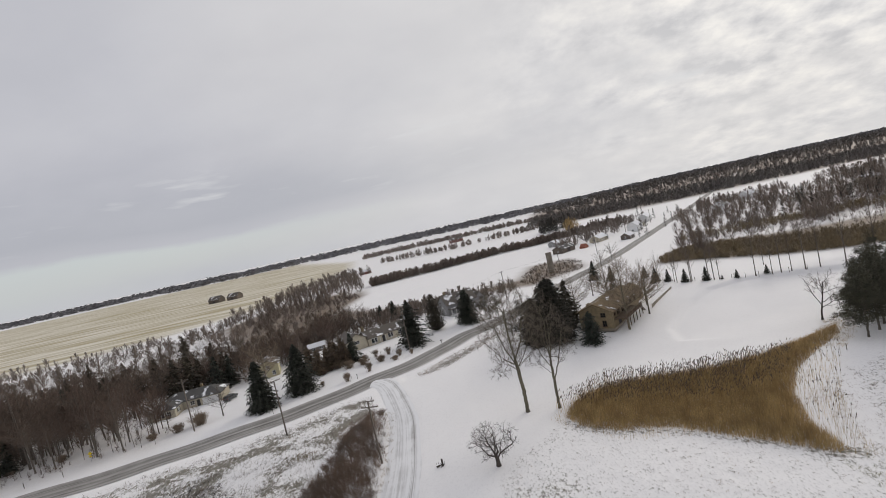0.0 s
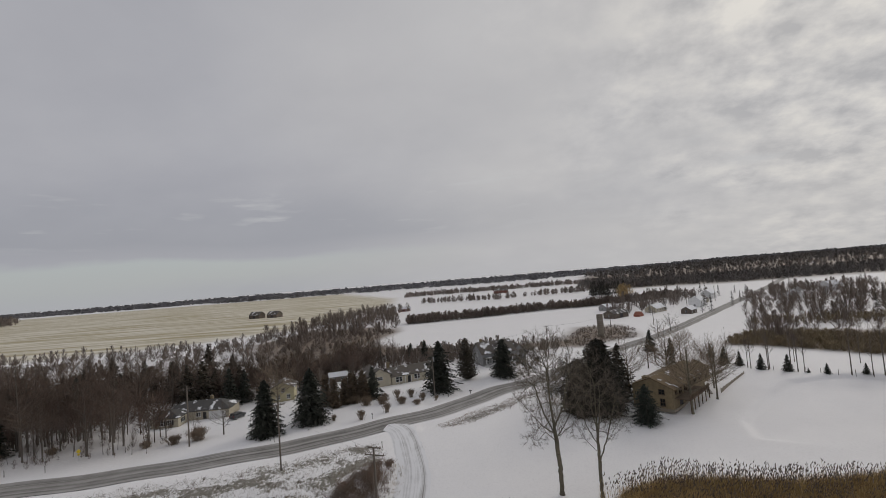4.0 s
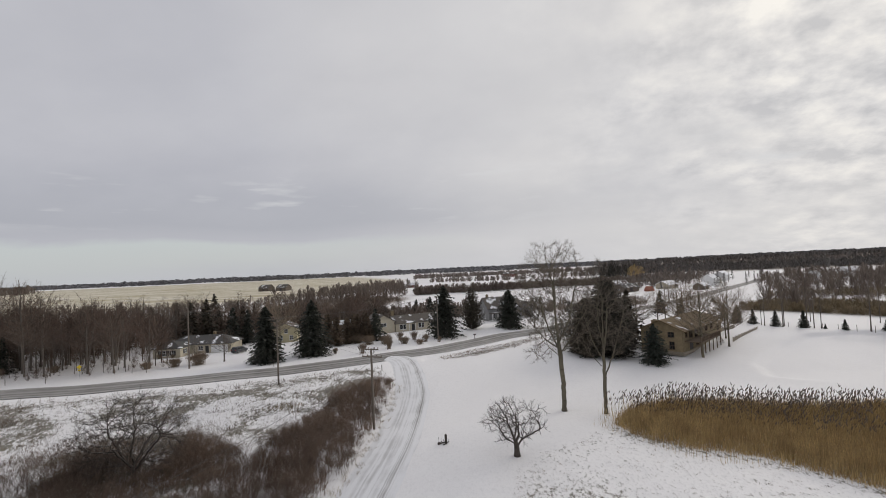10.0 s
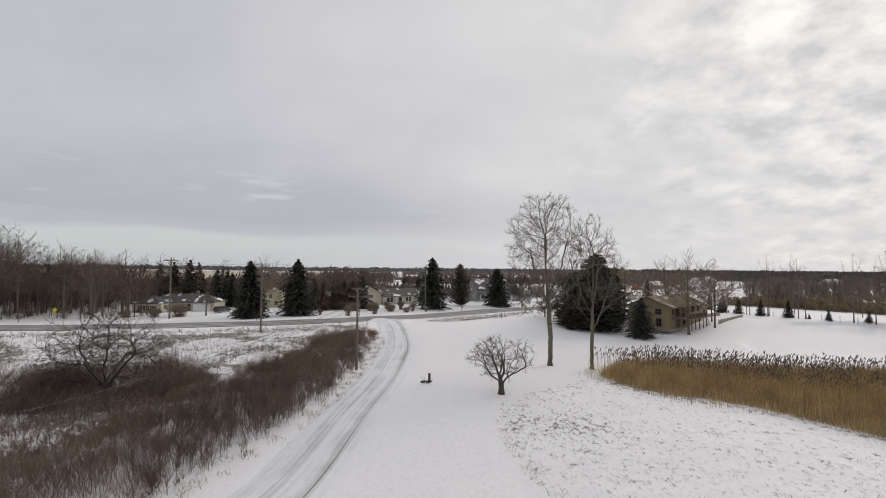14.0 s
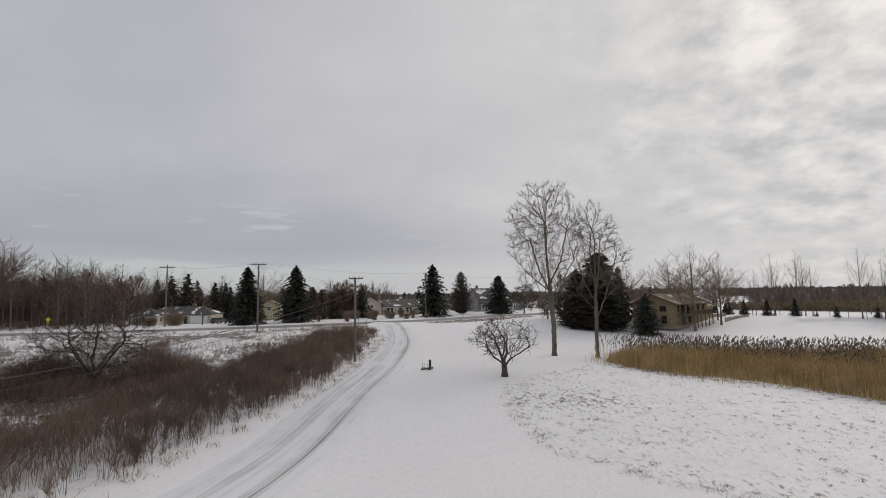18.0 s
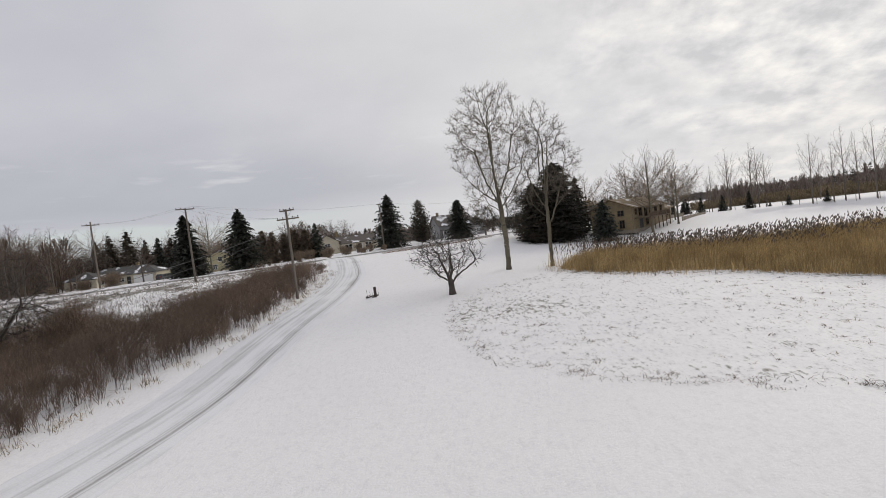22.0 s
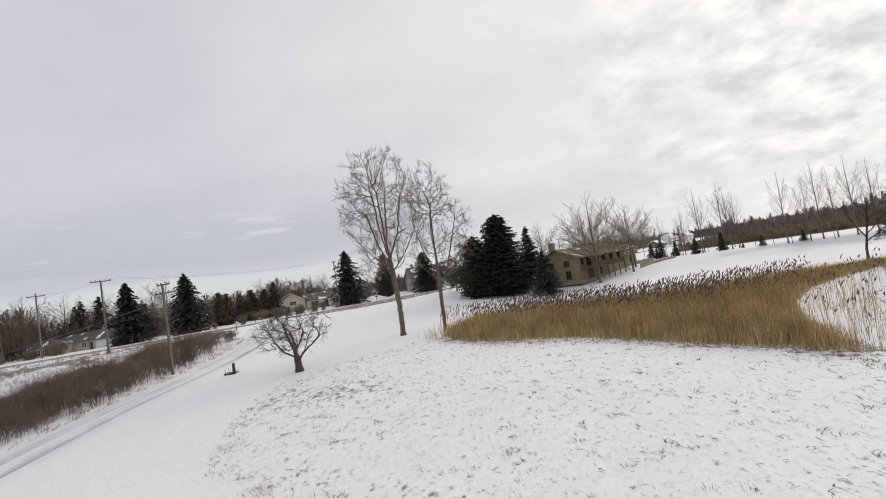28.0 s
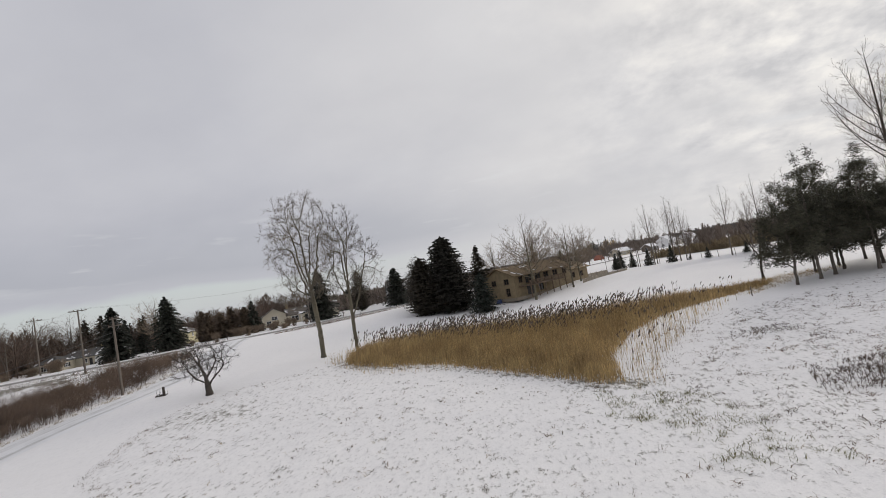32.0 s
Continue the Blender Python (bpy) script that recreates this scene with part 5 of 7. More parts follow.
for x, y, s in ((-98, 101.5, 0.75), (-104, 100, 0.95), (-110, 104, 0.9), (-118, 100, 1.1), (-87, 154, 1.35), (-83.5, 157, 1.45), (-73, 161, 1.15)):
    tagged(shifted(dark_kinds[int(-x) % 2], x, y, x * 31 % 360, s), group="dark spruces of the wood")
for k, (x, y, s) in enumerate(((-93, 101, 1.65), (-98, 106, 1.9), (-103, 100, 1.75), (-107, 108, 2.0), (-112, 101, 1.8), (-118, 106, 1.95), (-100, 113, 1.8), (-125, 100, 1.9), (-131, 109, 2.0), (-88, 112, 1.35))):
    tagged(shifted(kinds[k % 4], x, y, k * 83 % 360, s), group="leafless trees of the roadside wood")
for x, y, s in ((-73.7, 99, 1.1), (-72, 101, 1.0), (-76, 98, 0.9), (-63.6, 97.5, 0.9), (-69, 99, 1.2), (-80, 99, 1.1), (-83.3, 97, 1.2), (-78.5, 101, 1.0), (-57.4, 104.6, 1.3), (-56.8, 105, 1.1), (-87, 96, 1.2), (-92, 97, 1.0)):
    tagged(shifted(sapling, x, y, x * 41 % 360, s), group="saplings along the road")

def bough_blobs(z0, z1, r, n):
    """Flat sprays of foliage that stand out from a pine's crown, shorter towards its top."""
    out = []
    for k in range(n):
        f = (k + 0.3) / n
        reach = r * (1 - f) ** 0.7 * (0.75 + 0.3 * ((k * 7) % 5) / 5)
        out.append((reach * math.cos(2.4 * k), reach * math.sin(2.4 * k), z0 + (z1 - z0) * f, 1.25 * (1 - 0.5 * f), 0.5, 0.05))
    return out


# pines on the rise to the right of the pond
pine_a = grown_tree("pine_tree", "rough-limbed dark pine with a bare lower trunk", 61, (73.4, 63.6, gz(73.4, 63.6)), [[(0, 0, -0.2), (0.2, 0, 3), (0.0, 0.1, 7), (0.3, 0, 12.2)], [(0.1, 0, 2.2), (-1.4, 0.3, 2.9), (-3.2, 0.5, 2.9)], [(0.1, 0, 2.8), (1.6, -0.6, 3.6), (3.4, -0.8, 3.8)]],
                    [(0, 0, 4.6, 3.4, 2.2, 0.6), (0.1, 0, 7.6, 2.5, 2.6, 0.45), (0.2, 0, 10.4, 1.4, 2.4, 0.2), (0.3, 0, 12.8, 0.5, 1.1, 0.06)] + bough_blobs(3.0, 12.5, 4.4, 18), 760, 0.16, M_BARK, M_PINE, 0.5, 0.55, 3, 0.10, 0.013, 0, 0.5, 0.032, 5, 42, 0.40)
pine_b = grown_tree("pine_tree", "tall dark pine with layered ragged boughs", 62, (79.6, 66.6, gz(79.6, 66.6)), [[(0, 0, -0.2), (-0.1, 0, 4), (0.1, 0.1, 9), (0.0, 0, 15)], [(0, 0, 2.6), (-1.8, -0.5, 3.6), (-3.4, -0.8, 4.2)], [(0, 0, 3.2), (1.6, 0.8, 4.4), (3.2, 1.0, 5)]],
                    [(0, 0, 5.4, 3.6, 2.8, 0.6), (0.0, 0, 9.2, 2.7, 3.0, 0.5), (0.1, 0, 12.6, 1.6, 2.8, 0.22), (0, 0, 15.4, 0.5, 1.2, 0.06)] + bough_blobs(3.4, 15.0, 4.8, 20), 860, 0.19, M_BARK, M_PINE, 0.5, 0.55, 3, 0.10, 0.013, 0, 0.5, 0.032, 5, 42, 0.40)
for k, (x, y, s) in enumerate(((73.8, 60.4, 0.92), (78, 67.5, 0.9), (80.5, 60.5, 1.0), (80.5, 66.0, 1.0), (84.5, 65, 1.0), (83, 70.5, 1.0), (87.5, 61.5, 1.05), (92, 66.5, 1.05), (88, 72.5, 0.95), (91, 56.5, 1.0), (98, 64.5, 1.0), (84.5, 58.5, 0.95))):
    tagged(shifted(pine_a if k % 2 else pine_b, x + 3, y + 4.5, k * 77 % 360, s), group="pines on the rise")
tall_tree = fan_tree("tall_poplar", "tall leafless poplar rising over the pines", 65, (89.5, 67.0, gz(89, 67)), [((0, 0, -0.2), (-0.4, 0, 24.5), 0.42, 5.6, 16, 0.24)], M_APPLE, M_TWIG, 0.34, 2.4, 0.8, 0.19, 0.010)
tall_tree.scale = (1.1, 1.1, 1.12)
shifted(tall_tree, 96, 70.5, 140, 1.05)
bare_tree("pond_tree", "leafless forked tree at the pond's edge", 64, 10.5, ROUND, 0.17, M_APPLE, M_TWIG, (75.8, 75.0, gz(75.8, 75.0)), (-0.12, 0), 0.66, 6)

# ---- reeds ----
def points_in(poly, n, seed, edge=0.0):
    rng = np.random.RandomState(seed)
    xs, ys = [p[0] for p in poly], [p[1] for p in poly]
    out = np.zeros((0, 2))
    while len(out) < n:
        q = np.stack([rng.uniform(min(xs), max(xs), n), rng.uniform(min(ys), max(ys), n)], 1)
        keep = inside(poly, q[:, 0], q[:, 1])
        if edge:
            keep &= (edge_distance(poly, q[:, 0], q[:, 1]) > edge * rng.rand(n) ** 2)
        out = np.concatenate([out, q[keep]])
    return out[:n]


def blades(base, height, lean, width, seed, bend=0.25):
    """Thin tapering blades, each a bent strip of two quads; returns points, quads and the tips."""
    rng = np.random.RandomState(seed)
    n = len(base)
    a = rng.uniform(0, 6.28, n)
    dirn = np.stack([np.cos(a), np.sin(a), np.zeros(n)], 1)
    yaw = rng.uniform(0, 6.28, n)
    side = np.stack([np.cos(yaw), np.sin(yaw), np.zeros(n)], 1) * (width * rng.uniform(0.7, 1.3, n))[:, None]
    ln = (lean * rng.rayleigh(0.7, n))[:, None]
    H = height[:, None] * np.array([[0, 0, 1.0]])
    mid = base + H * 0.55 + dirn * ln * height[:, None] * 0.4
    tip = base + H * (1 - 0.3 * ln) + dirn * ln * height[:, None] * (1 + bend)
    v = np.stack([base - side, base + side, mid + side * 0.8, mid - side * 0.8, tip + side * 0.25, tip - side * 0.25], 1).reshape(-1, 3)
    i = np.arange(n)[:, None] * 6
    f = np.concatenate([i + np.array([[0, 1, 2, 3]]), i + np.array([[3, 2, 4, 5]])], 1).reshape(-1, 4)
    return v, f, tip


def ground_points(q, lift=-0.05):
    return np.concatenate([q, (terrain(q[:, 0], q[:, 1]) + lift)[:, None]], 1)


def build_reeds():
    q = points_in(REEDS, 34000, 3, 1.2)
    rng = np.random.RandomState(8)
    d = edge_distance(REEDS, q[:, 0], q[:, 1])
    tall = 2.15 * (0.58 + 0.42 * smoothstep(0, 3.5, d)) * rng.uniform(0.72, 1.12, len(q))
    tall *= 1 - 0.45 * smoothstep(58, 70, q[:, 0])
    v, f, tip = blades(ground_points(q), tall, 0.14, 0.016, 4)
    q2 = points_in(REEDS, 30000, 13, 0.6)
    d2 = edge_distance(REEDS, q2[:, 0], q2[:, 1])
    v2, f2, _ = blades(ground_points(q2), (0.5 + 1.0 * smoothstep(0, 2.5, d2)) * rng.uniform(0.6, 1.2, len(q2)), 0.35, 0.022, 5, 0.4)
    bed = link_mesh("reed_bed", np_mesh("reed_bed", np.concatenate([v, v2]), np.concatenate([f, f2 + len(v)])), M_REED)
    tagged(bed, "bed of dry golden-brown reeds standing in the snow", "reeds", kind="stuff")
    # taller stems with dark feathery heads, over the far part of the bed
    q4 = points_in([(18.5, 66), (24, 61), (33, 59.5), (42, 55.5), (50, 56), (57, 61), (61, 65), (52, 67.6), (41, 69.8), (36, 70.8), (31, 72), (26, 70.4), (21, 67)], 4900, 14)
    front = np.interp(q4[:, 0], [18, 33, 44, 56, 70], [64, 61, 57, 61, 68])
    clump = np.array([noise.noise((x * 0.5, y * 0.5, 5.0)) for x, y in q4])
    q4 = q4[rng.rand(len(q4)) < (0.45 + 0.55 * smoothstep(0, 7, q4[:, 1] - front)) * (0.65 + 0.9 * clump)]
    q4 = np.concatenate([q4, points_in([(45.4, 40), (48.6, 40.5), (53, 48), (60, 55.5), (66, 61), (64, 63), (57, 60), (51, 54), (46.5, 46.5)], 80, 24)])
    v, f, t = blades(ground_points(q4), rng.uniform(1.5, 2.9, len(q4)), 0.12, 0.019, 15)
    tagged(link_mesh("tall_reeds", np_mesh("tall_reeds", v, f), M_REED), "tall thin reeds rising over the bed", "reeds", kind="stuff")
    n = len(t)
    a = rng.normal(0.4, 0.7, n)
    bend = np.stack([np.cos(a) * 0.20, np.sin(a) * 0.20, np.full(n, 0.30)], 1) * rng.uniform(0.7, 1.3, n)[:, None]
    yaw = rng.uniform(0, 3.14, n)
    s = np.stack([np.cos(yaw), np.sin(yaw), np.zeros(n)], 1) * 0.07
    c = np.stack([-np.sin(yaw), np.cos(yaw), np.zeros(n)], 1) * 0.07
    t = t - np.array([0, 0, 0.05])
    pv, pf = [], []
    for w in (s, c):
        k = sum(len(x) for x in pv)
        pv.append(np.stack([t - w * 0.25, t + bend * 0.45 - w, t + bend * 1.25, t + bend * 0.45 + w], 1).reshape(-1, 3))
        pf.append(np.arange(4 * n).reshape(-1, 4) + k)
    tagged(link_mesh("reed_plumes", np_mesh("reed_plumes", np.concatenate(pv), np.concatenate(pf)), M_PLUME), "dark feathery seed heads over the reed bed", "reeds", kind="stuff")
    # thin outliers round the bed
    r = np.random.RandomState(21)
    q3 = points_in([(16.5, 62), (24, 52), (34, 49.5), (46, 36), (49, 43), (58, 54), (64, 60), (58, 62), (43, 45), (34, 55), (20, 66)], 2000, 22)
    v, f, tip = blades(ground_points(q3), r.uniform(0.6, 1.7, len(q3)), 0.15, 0.012, 23)
    tagged(link_mesh("reed_stragglers", np_mesh("reed_stragglers", v, f), M_REED), "thin scattered reeds round the bed", "reeds", kind="stuff")


build_reeds()


# ---- thickets, weeds and grass ----
def stems_mesh(base, height, rng, lean=0.25, r=0.014, forks=4, wide=0.7):
    """Brush: each stem a slim three-sided rod that forks into thinner ones."""
    segs = []
    for p, h in zip(base, height):
        a = rng.uniform(0, 6.28)
        l = abs(rng.normal(0, lean))
        d = np.array([math.cos(a) * l, math.sin(a) * l, 1.0])
        m = p + d * h * rng.uniform(0.38, 0.62)
        rr = r * rng.uniform(0.7, 1.4)
        segs.append((p, m, rr, rr * 0.75))
        for k in range(forks):
            b = rng.uniform(0, 6.28)
            s = rng.uniform(0.2, wide)
            e = m + (d + np.array([math.cos(b) * s, math.sin(b) * s, 0])) * h * rng.uniform(0.3, 0.55)
            segs.append((m, e, rr * 0.7, rr * 0.3))
            b += rng.uniform(1, 3)
            mm = m * 0.45 + e * 0.55
            segs.append((mm, mm + np.array([math.cos(b) * 0.5, math.sin(b) * 0.5, 0.8]) * h * rng.uniform(0.12, 0.3), rr * 0.5, rr * 0.25))
    return tubes(segs, 3)


def build_thickets():
    rng = np.random.RandomState(31)
    clumps = points_in(HEDGE, 2000, 32, 0.6)
    # thinner, with gaps, away from the lane
    along = np.interp(clumps[:, 1], [12, 28, 35, 42, 52, 64, 84], [-21, -17, -15, -12.8, -11, -10.3, -11])
    depth = along - clumps[:, 0]
    keep = rng.rand(len(clumps)) < np.interp(depth, [0, 2, 8, 11, 20], [0.8, 1.0, 1.0, 0.75, 0.45]) * np.interp(clumps[:, 1], [14, 30, 46], [0.5, 0.62, 1.0])
    clumps, depth = clumps[keep], depth[keep]
    tall = np.interp(depth, [0, 2.0, 5, 9, 12, 20], [1.5, 2.2, 2.6, 2.2, 1.4, 1.1]) * rng.uniform(0.7, 1.15, len(clumps)) * np.interp(clumps[:, 1], [20, 50, 76, 84], [1.05, 1.05, 1.0, 0.6])
    tall *= 1.0 + 0.6 * np.array([noise.noise((x * 0.22, y * 0.22, 3.0)) for x, y in clumps])
    stems = 6
    q = np.repeat(clumps, stems, axis=0) + rng.normal(0, 0.20, (len(clumps) * stems, 2))
    h = np.repeat(tall, stems) * rng.uniform(0.7, 1.1, len(q))
    v, f = stems_mesh(ground_points(q), h, rng, 0.26, 0.0105, 8, 0.85)
    tagged(link_mesh("thicket", np_mesh("thicket", v, f), M_BRUSH), "dense leafless brown thicket along the lane", "brush", kind="stuff")
    # straw at the foot of the thicket, by the lane
    line = smooth_line([(-17.4, 22), (-16.4, 28.5), (-14.5, 35.5), (-12.3, 42.5), (-10.5, 52), (-9.9, 65), (-9.7, 78), (-10.6, 83)], 0.25)
    b = np.repeat(line, 12, axis=0) + rng.normal(0, 0.5, (len(line) * 12, 2))
    b = b[np.array([noise.noise((x * 0.7, y * 0.7, 1.0)) for x, y in b]) > 0.0]
    v, f, _ = blades(ground_points(b), rng.uniform(0.12, 0.5, len(b)), 0.7, 0.014, 33, 0.5)
    tagged(link_mesh("lane_grass", np_mesh("lane_grass", v, f), M_STRAW), "straw-coloured dead grass fringing the lane", "grass", kind="stuff")


def tufts(name, poly, n, blade_n, hmin, hmax, mat, label, seed, lean=0.5, width=0.012, spread=0.16, drift=0.0):
    rng = np.random.RandomState(seed)
    c = points_in(poly, n, seed + 1)
    if drift:
        c = c[np.array([noise.noise((x * 0.16, y * 0.22, seed * 1.0)) + 0.6 * noise.noise((x * 0.6, y * 0.8, 4.0)) for x, y in c]) > rng.uniform(-0.55, drift, n)]
        n = len(c)
    size = rng.uniform(0.5, 1.3, n)
    b = np.repeat(c, blade_n, axis=0) + rng.normal(0, spread, (n * blade_n, 2)) * np.repeat(size, blade_n)[:, None]
    h = rng.uniform(hmin, hmax, len(b)) * np.repeat(size, blade_n)
    v, f, _ = blades(ground_points(b), h, lean, width, seed + 2, 0.5)
    tagged(link_mesh(name, np_mesh(name, v, f), mat), label, "grass", kind="stuff")


def build_brush(name, label, poly, n, h0, h1, seed, mat):
    """Uneven brush, highest in the middle of its patch."""
    rng = np.random.RandomState(seed)
    q = points_in(poly, n, seed)
    d = edge_distance(poly, q[:, 0], q[:, 1])
    lump = np.array([noise.noise((x * 0.35, y * 0.35, 7.0)) for x, y in q])
    h = (h0 + (h1 - h0) * smoothstep(0, 3.5, d)) * rng.uniform(0.55, 1.2, n) * (1 + 0.9 * lump)
    v, f = stems_mesh(ground_points(q), h, rng, 0.35, 0.010, 6, 1.0)
    tagged(link_mesh(name, np_mesh(name, v, f), mat), label, "brush", kind="stuff")


build_thickets()
build_brush("thorn_brush", "tangled dark brown brush round the thorn tree", [(-32.5, 47), (-31.5, 53.5), (-27.5, 56.5), (-23.5, 55.5), (-22.5, 50.5), (-26, 47.5), (-30, 45.5)], 1700, 0.7, 3.3, 61, M_BRUSH)
build_brush("thorn_brush", "tangled dark brown brush beside the thorn tree", [(-41.5, 46.5), (-39.5, 52), (-35, 54.5), (-32, 51.5), (-32.5, 45.5), (-37.5, 44)], 1700, 0.7, 3.3, 64, M_BRUSH)
build_brush("verge_saplings", "thin scattered stalks standing in the snow of the verge", [(-29, 34), (-24, 48), (-24.5, 58), (-32, 62), (-46, 58), (-60, 46), (-66, 20), (-40, 20)], 6500, 0.6, 1.9, 65, M_BRUSH)
for patch, (x, y, r, n) in enumerate(((-47, 60, 3.2, 200), (-56, 50, 3.6, 240), (-40, 67, 2.4, 110), (-64, 66, 3.4, 200), (-76, 58, 4.0, 260), (-52, 36, 4.0, 300), (-88, 66, 4.0, 240), (-36, 38, 3.0, 260))):
    build_brush("verge_brush", "loose clump of dark weed stalks in the snowy verge", [(x + r * math.cos(a) * (1 + 0.3 * math.sin(3 * a + patch)), y + r * 0.8 * math.sin(a)) for a in np.linspace(0, 5.9, 12)], n, 0.4, 1.3, 80 + patch, M_BRUSH)
build_brush("verge_brush", "small patch of tan brush in the verge", [(-27.5, 70), (-26, 73.5), (-22.5, 73), (-23.5, 69.5)], 160, 0.5, 1.3, 66, M_STRAW)
build_brush("slope_brush", "low russet weeds on the snowy slope", [(52, 32), (54.5, 36.5), (59.5, 36), (61, 32), (57.5, 29)], 480, 0.3, 0.9, 62, M_BRUSH)
build_brush("slope_brush", "low dark weeds on the snowy slope", [(55.5, 45), (57, 47.5), (60.5, 47), (61, 45)], 130, 0.25, 0.8, 63, M_BRUSH)
tufts("verge_weeds", VERGE, 4200, 5, 0.2, 0.8, M_STRAW, "dead weeds and grass poking through the snow of the verge", 41, 0.5, 0.012, 0.25)
tufts("dark_verge_weeds", VERGE, 5000, 5, 0.3, 1.0, M_BRUSH, "dark weed stalks in the snow of the verge", 42, 0.35, 0.011, 0.25)
tufts("meadow_tufts", MEADOW, 1500, 6, 0.06, 0.20, M_STRAW, "small tufts of dead grass in the snowy meadow", 44, 0.9, 0.014, 0.10, 0.4)
tufts("dark_meadow_tufts", MEADOW, 2800, 7, 0.05, 0.18, M_BRUSH, "dark bent grass tufts in the snowy meadow", 45, 1.0, 0.016, 0.12, 0.45)
tufts("meadow_edge_tufts", [(5.4, 50), (5.2, 40), (6.8, 34), (10, 30.4), (18, 26.2), (34, 18.6), (34.6, 19.8), (18.6, 27.6), (10.8, 31.8), (7.6, 35), (6.2, 40.5), (6.2, 50)], 260, 7, 0.08, 0.28, M_BRUSH, "dark grass along the mown edge of the meadow", 46, 1.0, 0.012, 0.14)
tufts("damp_grass", [(42, 38), (46, 39), (47.2, 35), (47.8, 30), (47.8, 24.5), (43.6, 24.5), (43.2, 31), (39.5, 33.5), (40.5, 35)], 150, 12, 0.12, 0.36, M_GREENGRASS, "green and tan grass in the wet ground below the reeds", 47, 0.8, 0.014, 0.22)
tufts("ditch_weeds", DITCH, 900, 6, 0.15, 0.5, M_BRUSH, "dark weeds along the roadside ditch", 48, 0.8, 0.012, 0.2)
tufts("slope_weeds", [(46.5, 41), (52, 51), (60, 57), (70, 56), (74, 44), (66, 28), (58, 20), (48, 22)], 3000, 6, 0.07, 0.22, M_BRUSH, "dark weeds on the snowy slope under the pines", 49, 1.1, 0.018, 0.13, 0.35)
tufts("pond_margin_grass", [(68, 63), (78, 69), (86, 74), (84, 76), (74, 74), (64, 66)], 260, 10, 0.2, 0.6, M_REED, "tan grass at the margin of the frozen pond", 50, 0.7, 0.014, 0.25)
tufts("meadow_weeds", MEADOW, 300, 9, 0.10, 0.28, M_BRUSH, "larger dark weeds standing in the snowy meadow", 51, 0.45, 0.010, 0.13)
tufts("meadow_leaves", MEADOW, 650, 4, 0.08, 0.22, M_BRUSH, "dark curled leaves lying in the snow", 52, 1.6, 0.026, 0.08)
tufts("verge_clumps", VERGE, 1500, 10, 0.3, 0.8, M_TWIG, "grey-brown clumps of weeds in the snowy verge", 53, 0.6, 0.016, 0.3)


# ---- shrubs ----
def shrub(name, label, x, y, h, w, n, seed, mat, lean=0.5):
    """A leafless bush: canes fanning from one root, each forking."""
    rng = np.random.RandomState(seed)
    base = np.zeros((n, 3)) + np.concatenate([rng.normal(0, w * 0.10, (n, 2)), np.full((n, 1), -0.05)], 1)
    segs = []
    for p in base:
        a, l = rng.uniform(0, 6.28), w / h * 0.5 * rng.uniform(0.1, 1.0)
        d = np.array([math.cos(a) * l, math.sin(a) * l, 1.0])
        hh = h * rng.uniform(0.65, 1.0) * (1 - 0.25 * l)
        m = p + d * hh * 0.45
        segs.append((p, m, 0.022, 0.016))
        for k in range(5):
            b, s = rng.uniform(0, 6.28), rng.uniform(0.1, 0.55)
            e = m + (d + np.array([math.cos(b) * s, math.sin(b) * s, 0])) * hh * rng.uniform(0.25, 0.55)
            segs.append((m, e, 0.013, 0.006))
            for j in range(2):
                b += 2.1
                c = m * 0.4 + e * 0.6
                segs.append((c, c + np.array([math.cos(b) * 0.4, math.sin(b) * 0.4, 0.8]) * hh * rng.uniform(0.1, 0.28), 0.009, 0.005))
    v, f = tubes(segs, 3)
    ob = link_mesh(name, np_mesh(name, v, f), mat)
    ob.location = (x, y, gz(x, y))
    return tagged(ob, label, "shrub")


bush = shrub("shrub", "vase-shaped leafless shrub on the lawn", -21.8, 110.2, 2.7, 3.0, 70, 71, M_SHRUB)
tagged(bush, group="shrubs along the lawn")
for x, y, s in ((-16.4, 114.4, 1.0), (-28.3, 111, 0.62), (-15.4, 127.4, 0.95), (-11.6, 126.6, 0.95), (-8.3, 122.8, 0.95), (-18.2, 125.5, 0.9), (-4.8, 122.0, 0.6), (-24.5, 131, 1.0), (-27.5, 129.5, 0.9), (-31, 131, 0.9),
                (-82.5, 130.5, 0.55), (-79, 131.0, 0.5)):
    shifted(bush, x, y, x * 91 % 360, s)
wide_bush = shrub("shrub", "broad tangled leafless bush at the roadside", -56.5, 104.2, 3.4, 6.2, 200, 72, M_SHRUB)
for x, y, s in ((-18.5, 122, 0.75), (-22.5, 121.5, 0.8), (-13.5, 121.5, 0.65), (-26, 124, 0.85), (-9.5, 119.8, 0.5)):
    shifted(wide_bush, x, y, x * 29 % 360, s)
shifted(wide_bush, -61, 102.8, 70, 0.7)
shifted(wide_bush, -66, 101, 150, 0.55)
shifted(wide_bush, -86, 101, 60, 0.55)
